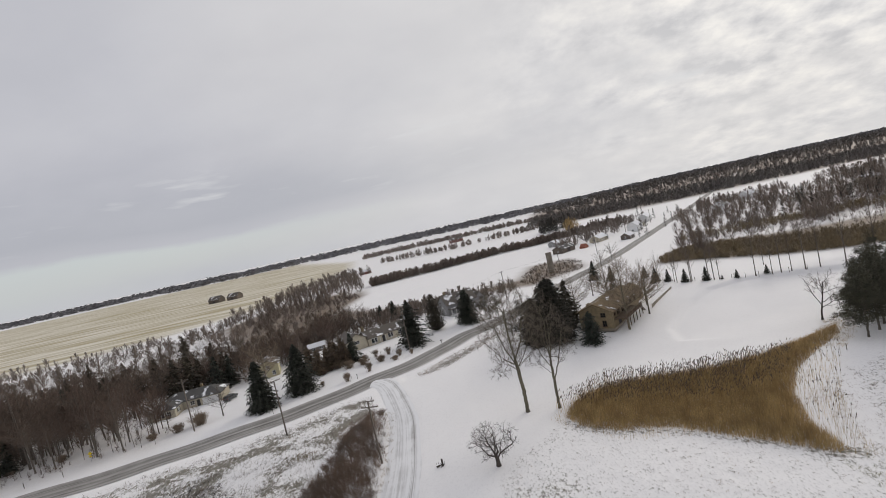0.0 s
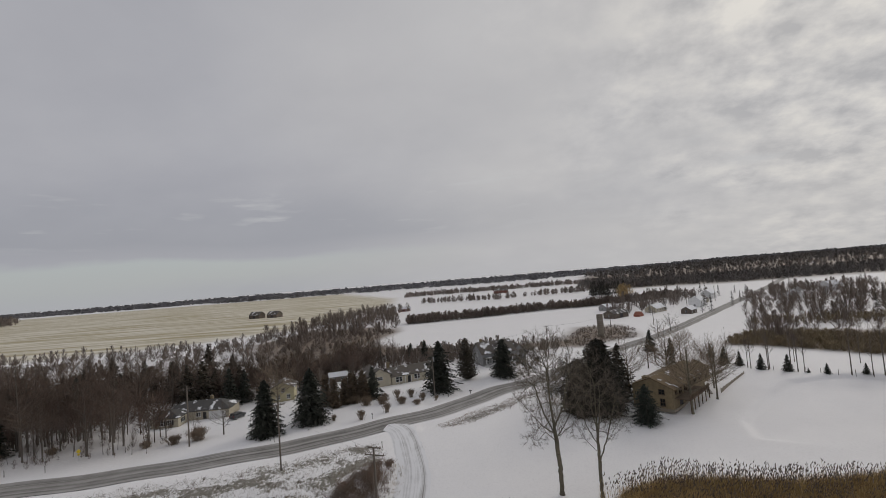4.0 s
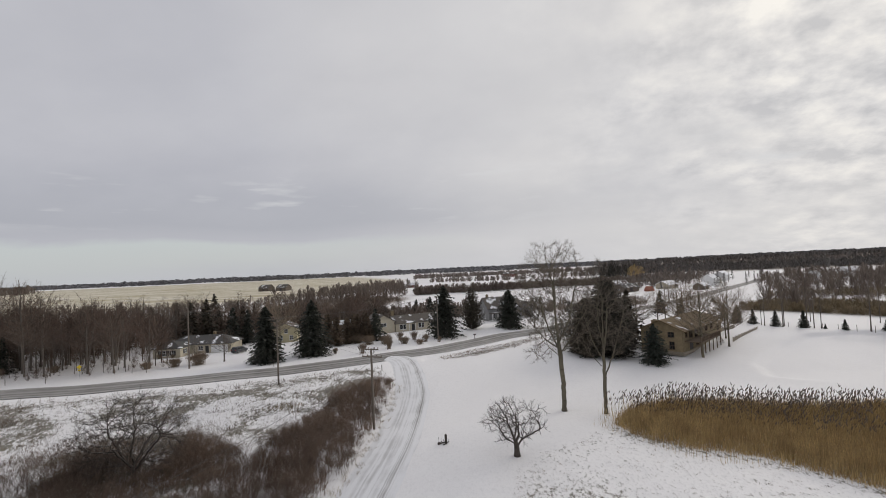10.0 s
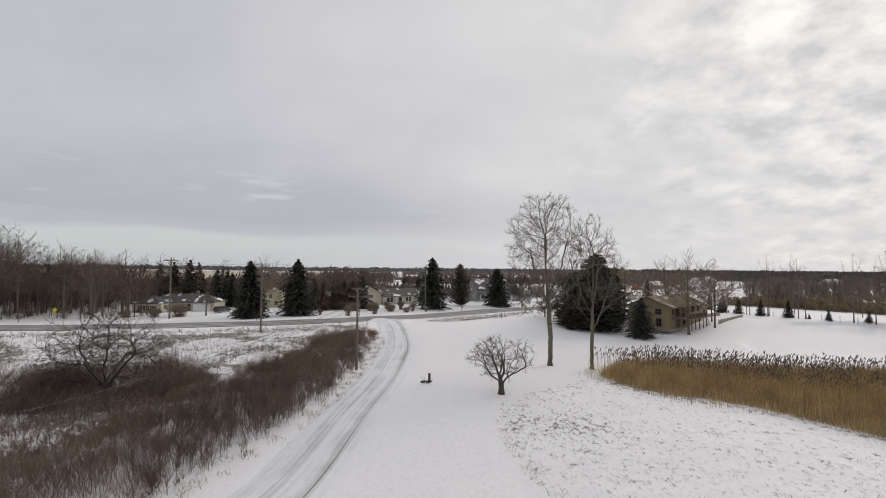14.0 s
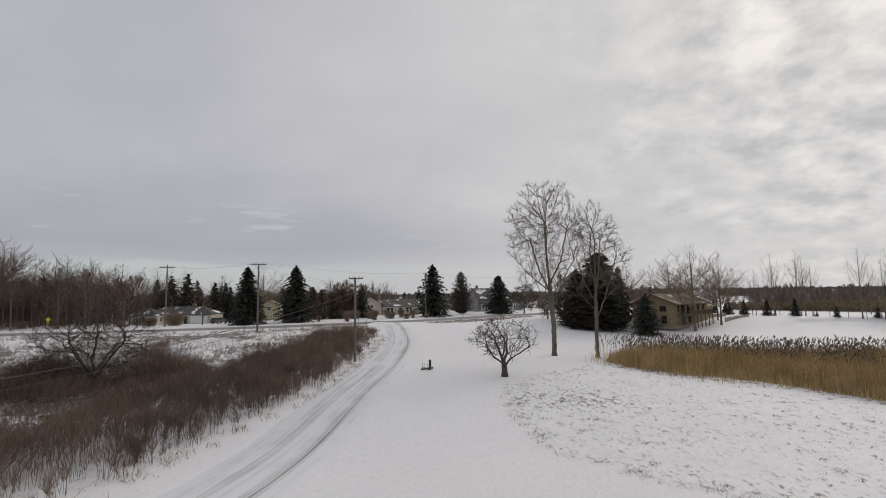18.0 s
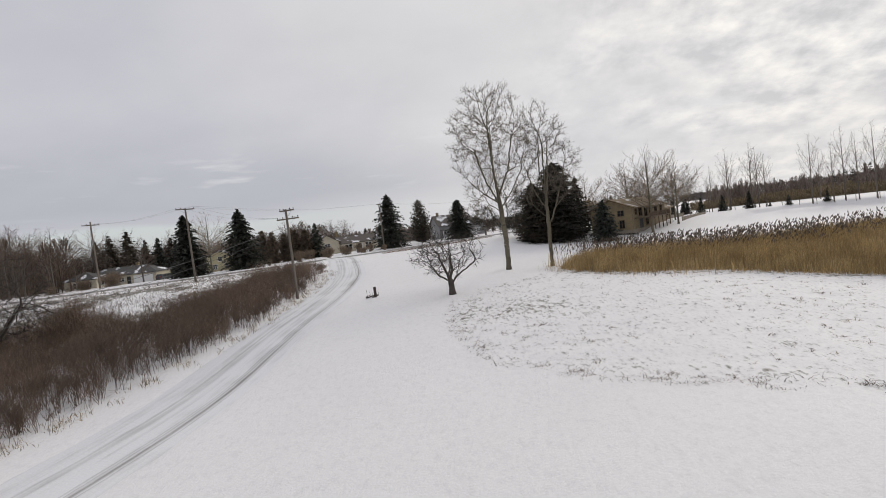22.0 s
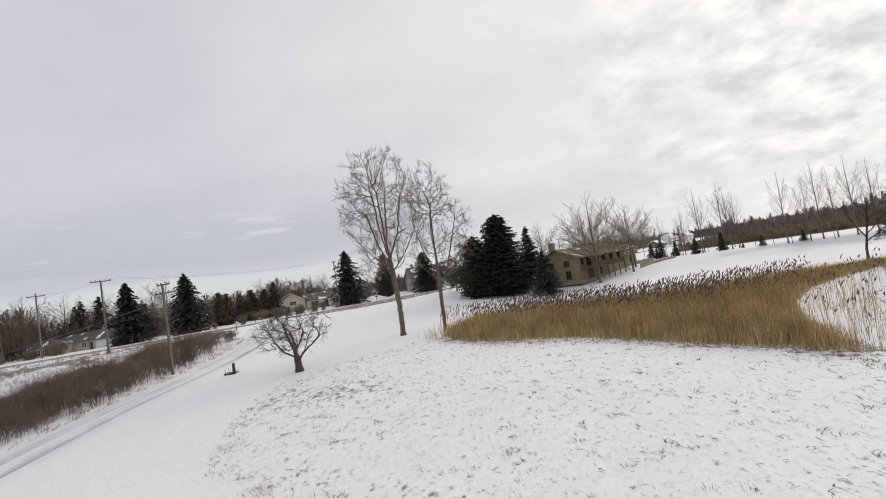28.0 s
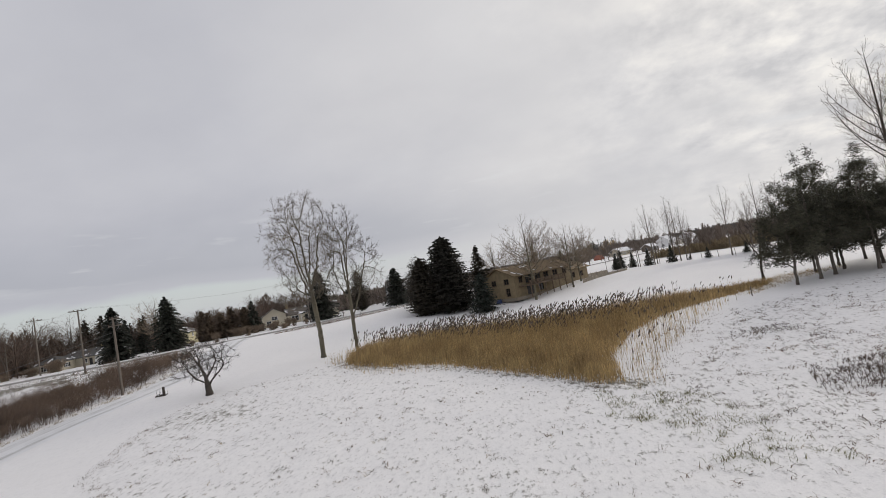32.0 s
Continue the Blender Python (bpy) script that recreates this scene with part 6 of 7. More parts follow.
thorn = grown_tree("thorn_tree", "low dark leafless thorn tree in the rough grass", 74, (-32.3, 49.5, gz(-32.3, 49.5)),
           [[(0, 0, -0.2), (0.1, 0, 0.9), (-0.2, 0.1, 2.8), (0.3, 0, 4.6)], [(0.1, 0, 0.8), (-1.6, 0.4, 2.6), (-2.8, 0.6, 4)], [(0.1, 0, 0.9), (1.6, -0.3, 2.7), (2.8, -0.4, 4.0)], [(0, 0, 1.2), (0.3, 1.6, 3.2)], [(0, 0, 1.2), (-0.4, -1.6, 3.2)]],
           [(0, 0, 4.4, 4.6, 3.0, 1.0), (0.6, 0.3, 2.4, 4.8, 1.4, 0.4)], 2000, 0.2, M_APPLE, M_APPLE, 0.4, 0.45, 2.4, 0.12, 0.013, 3, 0.7, 0.03, 5, jitter=0.2)
thorn.scale = (1.15, 1.15, 1.15)


# ---- poles and wires ----
def utility_pole(x, y, h, rz, arms, transformer=False, label="weathered wooden utility pole with crossarms and insulators"):
    t = thing("utility_pole", label, "utility pole", x, y, gz(x, y), rz)
    bm = bmesh.new()
    lathe(bm, [(0.17, -0.4), (0.165, 0.3), (0.145, h * 0.5), (0.12, h - 0.05), (0.09, h)], 10)
    part("post", bm, M_POLE, t, smooth=False)
    for z, half in arms:
        bm = bmesh.new()
        box(bm, -half, half, 0.12, 0.24, z - 0.075, z + 0.075)
        arm = part("crossarm", bm, M_POLE, t)
        for s in (-1, 1):
            bm = bmesh.new()
            prism(bm, [(s * 0.06, z - 0.62), (s * 0.10, z - 0.62), (s * (half * 0.55 + 0.04), z - 0.06), (s * half * 0.55, z - 0.06)], 0.23, 0.25)
            part("brace", bm, M_STEEL, t)
            for u in (0.93, 0.45):
                bm = bmesh.new()
                lathe(bm, [(0.025, z + 0.055), (0.025, z + 0.12), (0.06, z + 0.14), (0.065, z + 0.20), (0.04, z + 0.25), (0.02, z + 0.27)], 8, s * half * u, 0.17)
                part("insulator", bm, M_PORCELAIN, t, smooth=True)
    if transformer:
        bm = bmesh.new()
        lathe(bm, [(0.16, h - 2.0), (0.22, h - 1.95), (0.22, h - 1.15), (0.17, h - 1.08), (0.05, h - 1.02)], 12, 0.36, 0)
        part("transformer", bm, M_STEEL, t, "grey transformer can")
    return t


def wire(name, pts, sag, r, label):
    """One continuous four-sided strand that sags between its supports."""
    line = []
    for a, b in zip(pts, pts[1:]):
        a, b = np.array(a, float), np.array(b, float)
        n = 18
        line += [a + (b - a) * k / n - np.array([0, 0, sag * 4 * (k / n) * (1 - k / n)]) for k in range(n)]
    line = np.array(line + [np.array(pts[-1], float)])
    d = np.gradient(line, axis=0)
    u = np.stack([d[:, 1], -d[:, 0], np.zeros(len(d))], 1)
    u *= r / np.linalg.norm(u, axis=1, keepdims=True)
    w = np.array([[0, 0, r]])
    v = np.stack([line + u, line + w, line - u, line - w], 1).reshape(-1, 3)
    i, k = np.meshgrid(np.arange(len(line) - 1) * 4, np.arange(4), indexing="ij")
    f = np.stack([i + k, i + (k + 1) % 4, i + 4 + (k + 1) % 4, i + 4 + k], 2).reshape(-1, 4)
    return tagged(link_mesh(name, np_mesh(name, v, f), M_WIRE), label, "wire")


utility_pole(-10.5, 62.8, 10.2, -18, [(10.05, 0.95), (9.1, 1.45)])
utility_pole(-31.6, 85.6, 11.6, 40, [(11.45, 1.35)])
utility_pole(-56.4, 100.5, 12.6, 40, [(12.0, 1.35)])
utility_pole(-5.2, 126.0, 11.2, 35, [(11.05, 0.55)], True, "weathered wooden utility pole with a transformer by the road")
for x, y in ((34, 170), (71, 213), (108, 256), (152, 308), (200, 362)):
    utility_pole(x, y, 11.5, 41, [(11.3, 1.0)])
utility_pole(-42, -6, 9.6, -25, [(9.0, 1.2)])
for dx in (-0.9, 0.9):
    wire("power_line", [(-10.5 + dx, 63, 9.25), (-31.6 + dx, 85.6, 11.7)], 0.7, 0.008, "thin power line between two wooden poles")
    wire("power_line", [(-31.6 + dx, 85.6, 11.7), (-56.4 + dx, 100.5, 12.2)], 0.6, 0.008, "thin power line between two wooden poles")
    wire("power_line", [(-31.6 + dx, 85.6, 11.7), (-5.2 + dx * 0.5, 126, 11.3)], 0.9, 0.008, "thin power line strung across the road")
    wire("power_line", [(-5.2 + dx * 0.5, 126, 11.3), (34 + dx, 170, 11.5), (71 + dx, 213, 11.5), (108 + dx, 256, 11.5), (152 + dx, 308, 11.5), (200 + dx, 362, 11.5)], 0.9, 0.008, "thin power line strung along the road")
wire("service_wire", [(-10.9, 62.9, 8.2), (-42, -6, 8.4)], 3.4, 0.02, "slack black service wire over the thicket")
wire("service_wire", [(-10.9, 62.9, 7.6), (-42, -6, 7.9)], 3.5, 0.016, "slack black service wire over the thicket")


# ---- houses ----
def wall_with_holes(bm, length, height, thick, holes, gable=None):
    """A wall along x from 0, its outer face at y = 0, with openings (u0, u1, z0, z1) left through it; a gable (overhang, rise) tops it."""
    us = sorted({0.0, length, *[v for h in holes for v in h[:2]]} | ({-gable[0], length / 2, length + gable[0]} if gable else set()))
    zs = sorted({0.0, height, *[v for h in holes for v in h[2:]]})
    pts = {}

    def vert(u, z, y):
        if (u, z, y) not in pts:
            pts[u, z, y] = bm.verts.new((u, y, z))
        return pts[u, z, y]

    solid = set()
    for i, (a, b) in enumerate(zip(us, us[1:])):
        for k, (c, d) in enumerate(zip(zs, zs[1:])):
            m = ((a + b) / 2, (c + d) / 2)
            if 0 < m[0] < length and not any(h[0] < m[0] < h[1] and h[2] < m[1] < h[3] for h in holes):
                solid.add((i, k))
    for i, k in solid:
        a, b, c, d = us[i], us[i + 1], zs[k], zs[k + 1]
        bm.faces.new([vert(u, z, 0) for u, z in ((a, c), (b, c), (b, d), (a, d))])
        bm.faces.new([vert(u, z, thick) for u, z in ((a, c), (a, d), (b, d), (b, c))])
        for di, dk, p, q in ((-1, 0, (a, d), (a, c)), (1, 0, (b, c), (b, d)), (0, -1, (a, c), (b, c)), (0, 1, (b, d), (a, d))):
            if (i + di, k + dk) not in solid and not (gable and dk == 1 and k + 1 == len(zs) - 1):
                bm.faces.new((vert(*p, 0), vert(*p, thick), vert(*q, thick), vert(*q, 0)))
    if gable:
        top = (length / 2, height + gable[1])
        low = [(u, height) for u in us]
        bm.faces.new([vert(*p, 0) for p in low] + [vert(*top, 0)])
        bm.faces.new([vert(*top, thick)] + [vert(*p, thick) for p in low[::-1]])
        for p, q in ((low[-1], top), (top, low[0]), (low[0], low[1]), (low[-2], low[-1])):
            bm.faces.new((vert(*p, 0), vert(*p, thick), vert(*q, thick), vert(*q, 0)))
    bmesh.ops.recalc_face_normals(bm, faces=bm.faces)


def block(parent, cx, cy, rot, L, W, h, rise, wall_mat, roof_mat, openings=(), roof="gable", over=0.45, base=0.0, trim=None, shutters=None):
    """A walled block with its roof: walls with real openings, windows, doors, under parent. Length along local x; the front faces -y."""
    trim = trim or M_WHITE
    m = pose(cx, cy, base, 0, 0, rot)
    sides = {"f": (pose(-L / 2, -W / 2, 0), L), "b": (pose(L / 2, W / 2, 0, 0, 0, 180), L), "r": (pose(L / 2, -W / 2, 0, 0, 0, 90), W - 0.36), "l": (pose(-L / 2, W / 2, 0, 0, 0, -90), W - 0.36)}
    for key, (place, length) in sides.items():
        if key in "rl":
            place = place @ pose(0.18, 0, 0)
        mine = [o for o in openings if o[0] == key]
        bm = bmesh.new()
        wall_with_holes(bm, length, h, 0.18, [(u - w / 2, u + w / 2, z, z + k) for _, u, z, w, k, _ in mine], (0.18, rise) if roof == "gable" and key in "rl" else None)
        wall = part("wall", bm, wall_mat, parent)
        wall.matrix_basis = m @ place
        for _, u, z, w, k, kind in mine:
            q = m @ place @ pose(u, 0, z)
            if kind == "window":
                bm = bmesh.new()
                for x0, x1, z0, z1 in ((-w / 2 - 0.08, -w / 2, -0.08, k + 0.08), (w / 2, w / 2 + 0.08, -0.08, k + 0.08), (-w / 2, w / 2, k, k + 0.08), (-w / 2, w / 2, -0.08, 0), (-0.03, 0.03, 0, k), (-w / 2, w / 2, k / 2 - 0.025, k / 2 + 0.025)):
                    box(bm, x0, x1, -0.04, 0.06, z0, z1)
                win = part("window", bm, trim, parent)
                win.matrix_basis = q
                bm = bmesh.new()
                box(bm, -w / 2, w / 2, 0.09, 0.11, 0, k)
                part("pane", bm, M_GLASS, win)
                bm = bmesh.new()
                box(bm, -w / 2 - 0.14, w / 2 + 0.14, -0.12, -0.041, -0.14, -0.081)
                part("sill", bm, trim, win)
                if shutters:
                    for s in (-1, 1):
                        bm = bmesh.new()
                        c = s * (w / 2 + 0.32)
                        box(bm, c - 0.2, c + 0.2, -0.05, -0.002, -0.02, k + 0.02)
                        for j in range(6):
                            box(bm, c - 0.16, c + 0.16, -0.065, -0.051, 0.08 + j * k / 6, 0.08 + (j + 0.6) * k / 6)
                        part("shutter", bm, shutters, win, "dark louvred shutter")
            else:
                bm = bmesh.new()
                box(bm, -w / 2 + 0.003, w / 2 - 0.003, 0.06, 0.10, 0.003, k - 0.003)
                rows_ = 4 if kind == "garage" else 3
                for j in range(rows_):
                    box(bm, -w / 2 + 0.12, w / 2 - 0.12, 0.045, 0.058, 0.10 + j * k / rows_, (j + 0.82) * k / rows_)
                door = part("garage_door" if kind == "garage" else "door", bm, M_DARK if kind == "dark" else M_WHITE, parent)
                door.matrix_basis = q
                bm = bmesh.new()
                box(bm, w / 2 - 0.24, w / 2 - 0.14, 0.0, 0.044, k * 0.46, k * 0.5)
                part("handle", bm, M_STEEL, door)
    t = 0.16
    bm = bmesh.new()
    if roof == "gable":
        e, drop = W / 2 + over, rise * over / (W / 2)
        lift = 0.03
        for s in (-1, 1):
            prism2 = [(0, h + rise + lift), (s * e, h - drop + lift), (s * e, h - drop + lift + t), (0, h + rise + lift + t)]
            a = [bm.verts.new((-L / 2 - over, y, z)) for y, z in prism2]
            b = [bm.verts.new((L / 2 + over, y, z)) for y, z in prism2]
            bm.faces.new(a)
            bm.faces.new(b[::-1])
            for i in range(4):
                bm.faces.new((a[i], b[i], b[(i + 1) % 4], a[(i + 1) % 4]))
        bmesh.ops.recalc_face_normals(bm, faces=bm.faces)
    else:
        x, y, r = L / 2 + over, W / 2 + over, max(L / 2 - W / 2, 0.2)
        lower = [bm.verts.new(p) for p in ((-x, -y, h), (x, -y, h), (x, y, h), (-x, y, h))]
        upper = [bm.verts.new((p.co.x, p.co.y, h + t)) for p in lower]
        top = [bm.verts.new((-r, 0, h + rise + t)), bm.verts.new((r, 0, h + rise + t))]
        bm.faces.new(lower[::-1])
        for i in range(4):
            bm.faces.new((lower[i], lower[(i + 1) % 4], upper[(i + 1) % 4], upper[i]))
        bm.faces.new((upper[0], upper[1], top[1], top[0]))
        bm.faces.new((upper[1], upper[2], top[1]))
        bm.faces.new((upper[2], upper[3], top[0], top[1]))
        bm.faces.new((upper[3], upper[0], top[0]))
    rf = part("roof", bm, roof_mat, parent)
    rf.matrix_basis = m
    bm = bmesh.new()
    box(bm, -L / 2 - 0.12, L / 2 + 0.12, -W / 2 - 0.12, W / 2 + 0.12, -0.7, -0.003)
    fd = part("foundation", bm, M_CONCRETE, parent)
    fd.matrix_basis = m
    return rf


def chimney(parent, cx, cy, w, z0, z1, mat):
    bm = bmesh.new()
    box(bm, cx - w / 2, cx + w / 2, cy - w / 2, cy + w / 2, z0, z1)
    box(bm, cx - w / 2 - 0.08, cx + w / 2 + 0.08, cy - w / 2 - 0.08, cy + w / 2 + 0.08, z1 + 0.002, z1 + 0.14)
    c = part("chimney", bm, mat, parent)
    bm = bmesh.new()
    box(bm, cx - w / 4, cx + w / 4, cy - w / 4, cy + w / 4, z1 + 0.142, z1 + 0.35)
    part("flue", bm, M_CONCRETE, c)


# single-storey house with grey hipped roofs beyond the two spruces
h1 = thing("house", "low cream house with snowy grey hipped roofs and an attached garage", "house", -76.5, 143, gz(-76, 142), 6)
block(h1, 0, 0, 0, 19, 8.2, 2.5, 2.2, M_CREAM, M_SHINGLE_GREY, [("f", 10.2, 0.9, 1.2, 1.1, "window"), ("f", 12.0, 0.02, 1.0, 2.05, "dark"), ("f", 15.6, 0.02, 4.9, 2.15, "garage"), ("l", 3, 0.9, 1.4, 1.1, "window")], "hip")
block(h1, -6.0, -6.9, 90, 6.0, 7.6, 2.5, 2.0, M_CREAM, M_SHINGLE_GREY, [("l", 2.6, 0.7, 1.5, 1.3, "window"), ("l", 5.0, 0.7, 1.2, 1.3, "window"), ("f", 2.6, 0.9, 1.2, 1.1, "window")], "hip", shutters=M_DARK)
chimney(h1, 2.4, 1.5, 0.7, 3.2, 5.4, M_BRICK_TAN)
# pale yellow house behind the spruces
h2 = thing("house", "pale yellow two-storey house half hidden by spruces", "house", -56.5, 157, gz(-56, 157), 15)
block(h2, 0, 0, 90, 8.5, 7.2, 4.3, 1.7, M_YELLOW, M_SHINGLE_BROWN, [("l", 2.0, 0.8, 1.0, 1.3, "window"), ("l", 5.2, 0.8, 1.0, 1.3, "window"), ("l", 3.6, 3.0, 1.0, 1.2, "window"), ("r", 3.0, 0.8, 1.0, 1.3, "window"), ("f", 4.0, 2.8, 1.0, 1.2, "window")])
# ranch house
h3 = thing("house", "long low cream ranch house with a brown-grey roof", "house", -13.6, 150.8, gz(-13, 150), 29)
block(h3, 0, 0, 0, 15.5, 8.0, 2.55, 1.9, M_CREAM, M_SHINGLE_BROWN, [("f", 2.2, 0.7, 2.0, 1.4, "window"), ("f", 5.6, 0.02, 1.0, 2.05, "dark"), ("f", 8.2, 0.8, 1.8, 1.3, "window"), ("f", 12.4, 0.8, 2.2, 1.3, "window"), ("r", 4.0, 0.9, 1.4, 1.1, "window")])
block(h3, -11.4, 1.2, 90, 9.5, 7.0, 3.2, 2.1, M_CREAM, M_SHINGLE_BROWN, [("l", 3.3, 2.0, 1.6, 0.9, "window"), ("l", 1.6, 0.6, 1.2, 1.2, "window"), ("f", 4.5, 0.9, 1.4, 1.1, "window")])
chimney(h3, -7.2, 0.6, 0.8, 3.0, 6.0, M_BRICK_TAN)
for k in range(4):
    bm = bmesh.new()
    box(bm, -5.9 + k * 2.0, -5.78 + k * 2.0, -5.1, -4.98, -0.05, 2.3)
    part("porch_post", bm, M_WHITE, h3)
# two-storey farmhouse with porch and dormer
h4 = thing("house", "grey two-storey farmhouse with white porch and dormer", "house", 14.5, 169.5, gz(14, 169), 22)
block(h4, 0, 0, 0, 12.5, 8.6, 4.4, 3.3, M_GREYSIDE, M_SHINGLE_BROWN, [("f", 1.8, 0.8, 1.0, 1.5, "window"), ("f", 4.2, 0.8, 1.0, 1.5, "window"), ("f", 6.3, 0.02, 1.0, 2.1, "door"), ("f", 8.4, 0.8, 1.0, 1.5, "window"), ("f", 10.7, 0.8, 1.0, 1.5, "window"),
                                                                        ("l", 2.4, 0.8, 1.0, 1.5, "window"), ("l", 5.6, 0.8, 1.0, 1.5, "window"), ("l", 4.0, 2.9, 1.0, 1.3, "window"), ("r", 4.0, 0.8, 1.0, 1.5, "window")])
block(h4, 0.2, -2.9, 90, 2.6, 2.4, 1.5, 0.9, M_WHITE, M_SHINGLE_BROWN, [("l", 1.0, 0.25, 0.9, 1.0, "window")], over=0.25, base=4.9)
block(h4, 8.6, 1.6, 90, 9, 5.4, 3.2, 2.6, M_GREYSIDE, M_SHINGLE_BROWN, [("l", 2.5, 0.9, 1.0, 1.3, "window")])
bm = bmesh.new()
box(bm, -6.2, 6.2, -6.9, -4.35, 2.75, 2.93)
part("porch_roof", bm, M_SHINGLE_BROWN, h4)
bm = bmesh.new()
box(bm, -6.1, 6.1, -6.8, -4.35, 0.0, 0.35)
part("porch_deck", bm, M_WHITE, h4)
for k in range(7):
    bm = bmesh.new()
    box(bm, -5.95 + k * 1.95, -5.79 + k * 1.95, -6.75, -6.59, 0.352, 2.748)
    part("porch_post", bm, M_WHITE, h4)
for k in range(6):
    bm = bmesh.new()
    box(bm, -5.78 + k * 1.95, -4.02 + k * 1.95, -6.71, -6.63, 1.15, 1.25)
    for j in range(7):
        box(bm, -5.65 + k * 1.95 + j * 0.24, -5.60 + k * 1.95 + j * 0.24, -6.70, -6.64, 0.36, 1.148)
    part("porch_rail", bm, M_WHITE, h4)
chimney(h4, -4.5, 0.5, 0.7, 6.5, 8.6, M_BRICK_TAN)
# brown house with a deck over the walk-out floor, beside the spruce clump
h5 = thing("house", "tan brick house with a brown shingle roof and raised deck", "house", 50.7, 113.2, gz(50, 110) - 0.05, 47)
block(h5, 0, 0, 0, 20.5, 8.8, 4.5, 1.9, M_BRICK_TAN, M_SHINGLE_TAN,
      [("l", 2.6, 3.0, 1.2, 1.0, "window"), ("l", 6.2, 3.0, 1.2, 1.0, "window"), ("l", 6.3, 0.5, 1.0, 1.5, "window"), ("f", 1.8, 3.0, 1.0, 1.1, "window"), ("f", 4.4, 2.6, 1.9, 1.6, "window"), ("f", 7.6, 2.3, 1.8, 2.0, "window"), ("f", 10.6, 2.9, 1.6, 1.2, "window"),
       ("f", 14, 2.9, 1.6, 1.2, "window"), ("f", 17.6, 2.9, 1.4, 1.2, "window"), ("f", 4.6, 0.02, 2.2, 2.05, "dark"), ("f", 8.2, 0.5, 1.6, 1.4, "window")], over=0.7, trim=M_WOOD_BROWN)
block(h5, 14.6, 0.6, 0, 8.6, 7.4, 3.4, 1.6, M_BRICK_TAN, M_SHINGLE_TAN, [("f", 2.2, 1.4, 1.4, 1.1, "window"), ("f", 5.8, 1.4, 1.4, 1.1, "window")], over=0.6, trim=M_WOOD_BROWN)
bm = bmesh.new()
box(bm, -9.4, 3.2, -7.6, -4.42, 2.05, 2.25)
part("deck", bm, M_WOOD_BROWN, h5)
for k in range(6):
    bm = bmesh.new()
    box(bm, -9.3 + k * 2.45, -9.14 + k * 2.45, -7.55, -7.39, -0.4, 3.2)
    part("deck_post", bm, M_WOOD_BROWN, h5)
for k in range(5):
    bm = bmesh.new()
    box(bm, -9.13 + k * 2.45, -6.86 + k * 2.45, -7.52, -7.42, 3.08, 3.16)
    for j in range(10):
        box(bm, -9.0 + k * 2.45 + j * 0.22, -8.94 + k * 2.45 + j * 0.22, -7.50, -7.44, 2.26, 3.078)
    part("deck_rail", bm, M_WOOD_BROWN, h5)
for j in range(9):
    bm = bmesh.new()
    box(bm, 3.25 + j * 0.3, 3.53 + j * 0.3, -7.4, -6.3, 2.0 - j * 0.24, 2.05 - j * 0.24)
    part("step", bm, M_WOOD_BROWN, h5)
chimney(h5, -8.6, 1.9, 1.1, 4.5, 6.1, M_BRICK_TAN)
bm = bmesh.new()
for dx, dz in ((0, 0), (0.5, 0.25), (1.0, 0.1)):
    lathe(bm, [(0.5, dz * 0), (0.55, 0.3 + dz), (0.3, 0.7 + dz), (0.05, 0.8 + dz)], 8, dx, 0)
tarp = part("tarp_heap", bm, M_BLUETARP)
tarp.location = (41.4, 103.0, gz(41.4, 103) - 0.05)
tagged(tarp, "small heap under a blue tarpaulin beside the house", "tarpaulin")

# fence of boards along the terrace beside the brown house
fence = thing("board_fence", "low weathered board fence on the snowy terrace", "fence", 62, 112.3, gz(62, 112), 46.5)
for k in range(10):
    bm = bmesh.new()
    box(bm, k * 2.2 - 0.06, k * 2.2 + 0.06, -0.06, 0.06, -0.5, 1.15)
    part("post", bm, M_WOOD_GREY, fence)
    if k < 9:
        for j in range(8):
            bm = bmesh.new()
            x0 = k * 2.2 + 0.08 + j * 0.26
            box(bm, x0, x0 + 0.22, -0.03, 0.0, -0.25, 0.92 + 0.05 * ((j * 7 + k * 3) % 3))
            part("board", bm, M_WOOD_GREY, fence)
        bm = bmesh.new()
        box(bm, k * 2.2 + 0.06, k * 2.2 + 2.14, 0.002, 0.05, 0.6, 0.7)
        part("rail", bm, M_WOOD_GREY, fence)
fence_b = copy_thing(fence, pose(57.5, 118.8, gz(58, 118), 0, 0, 40))
tagged(fence_b, "weathered board fence round the garden beside the house")

# field fence posts along the pond
first_post = None
for k, (x, y) in enumerate(((81.5, 137), (86.5, 130.5), (91.3, 125.2), (93.4, 123.0), (95.9, 120.6), (98.5, 118.6), (101.5, 117), (105, 115.2), (109, 113.4))):
    if first_post is None:
        bm = bmesh.new()
        lathe(bm, [(0.06, -0.4), (0.06, 1.25), (0.03, 1.3)], 8)
        first_post = part("fence_post", bm, M_POLE)
        first_post.location = (x, y, gz(x, y))
        tagged(first_post, "thin wooden fence post standing in the snow", "fence post", "posts along the pond")
    else:
        copy_thing(first_post, pose(x, y, gz(x, y)))
for x, y, s in ((12.7, 110.8, 1.1), (-14.4, 92.5, 1.0), (67.2, 61.5, 0.9), (-86, 90, 1.0), (-79, 91, 1.0), (-95, 88, 1.0)):
    c = copy_thing(first_post, pose(x, y, gz(x, y) - 0.3 * (x == 12.7)))
    c.scale = (1, 1, s)


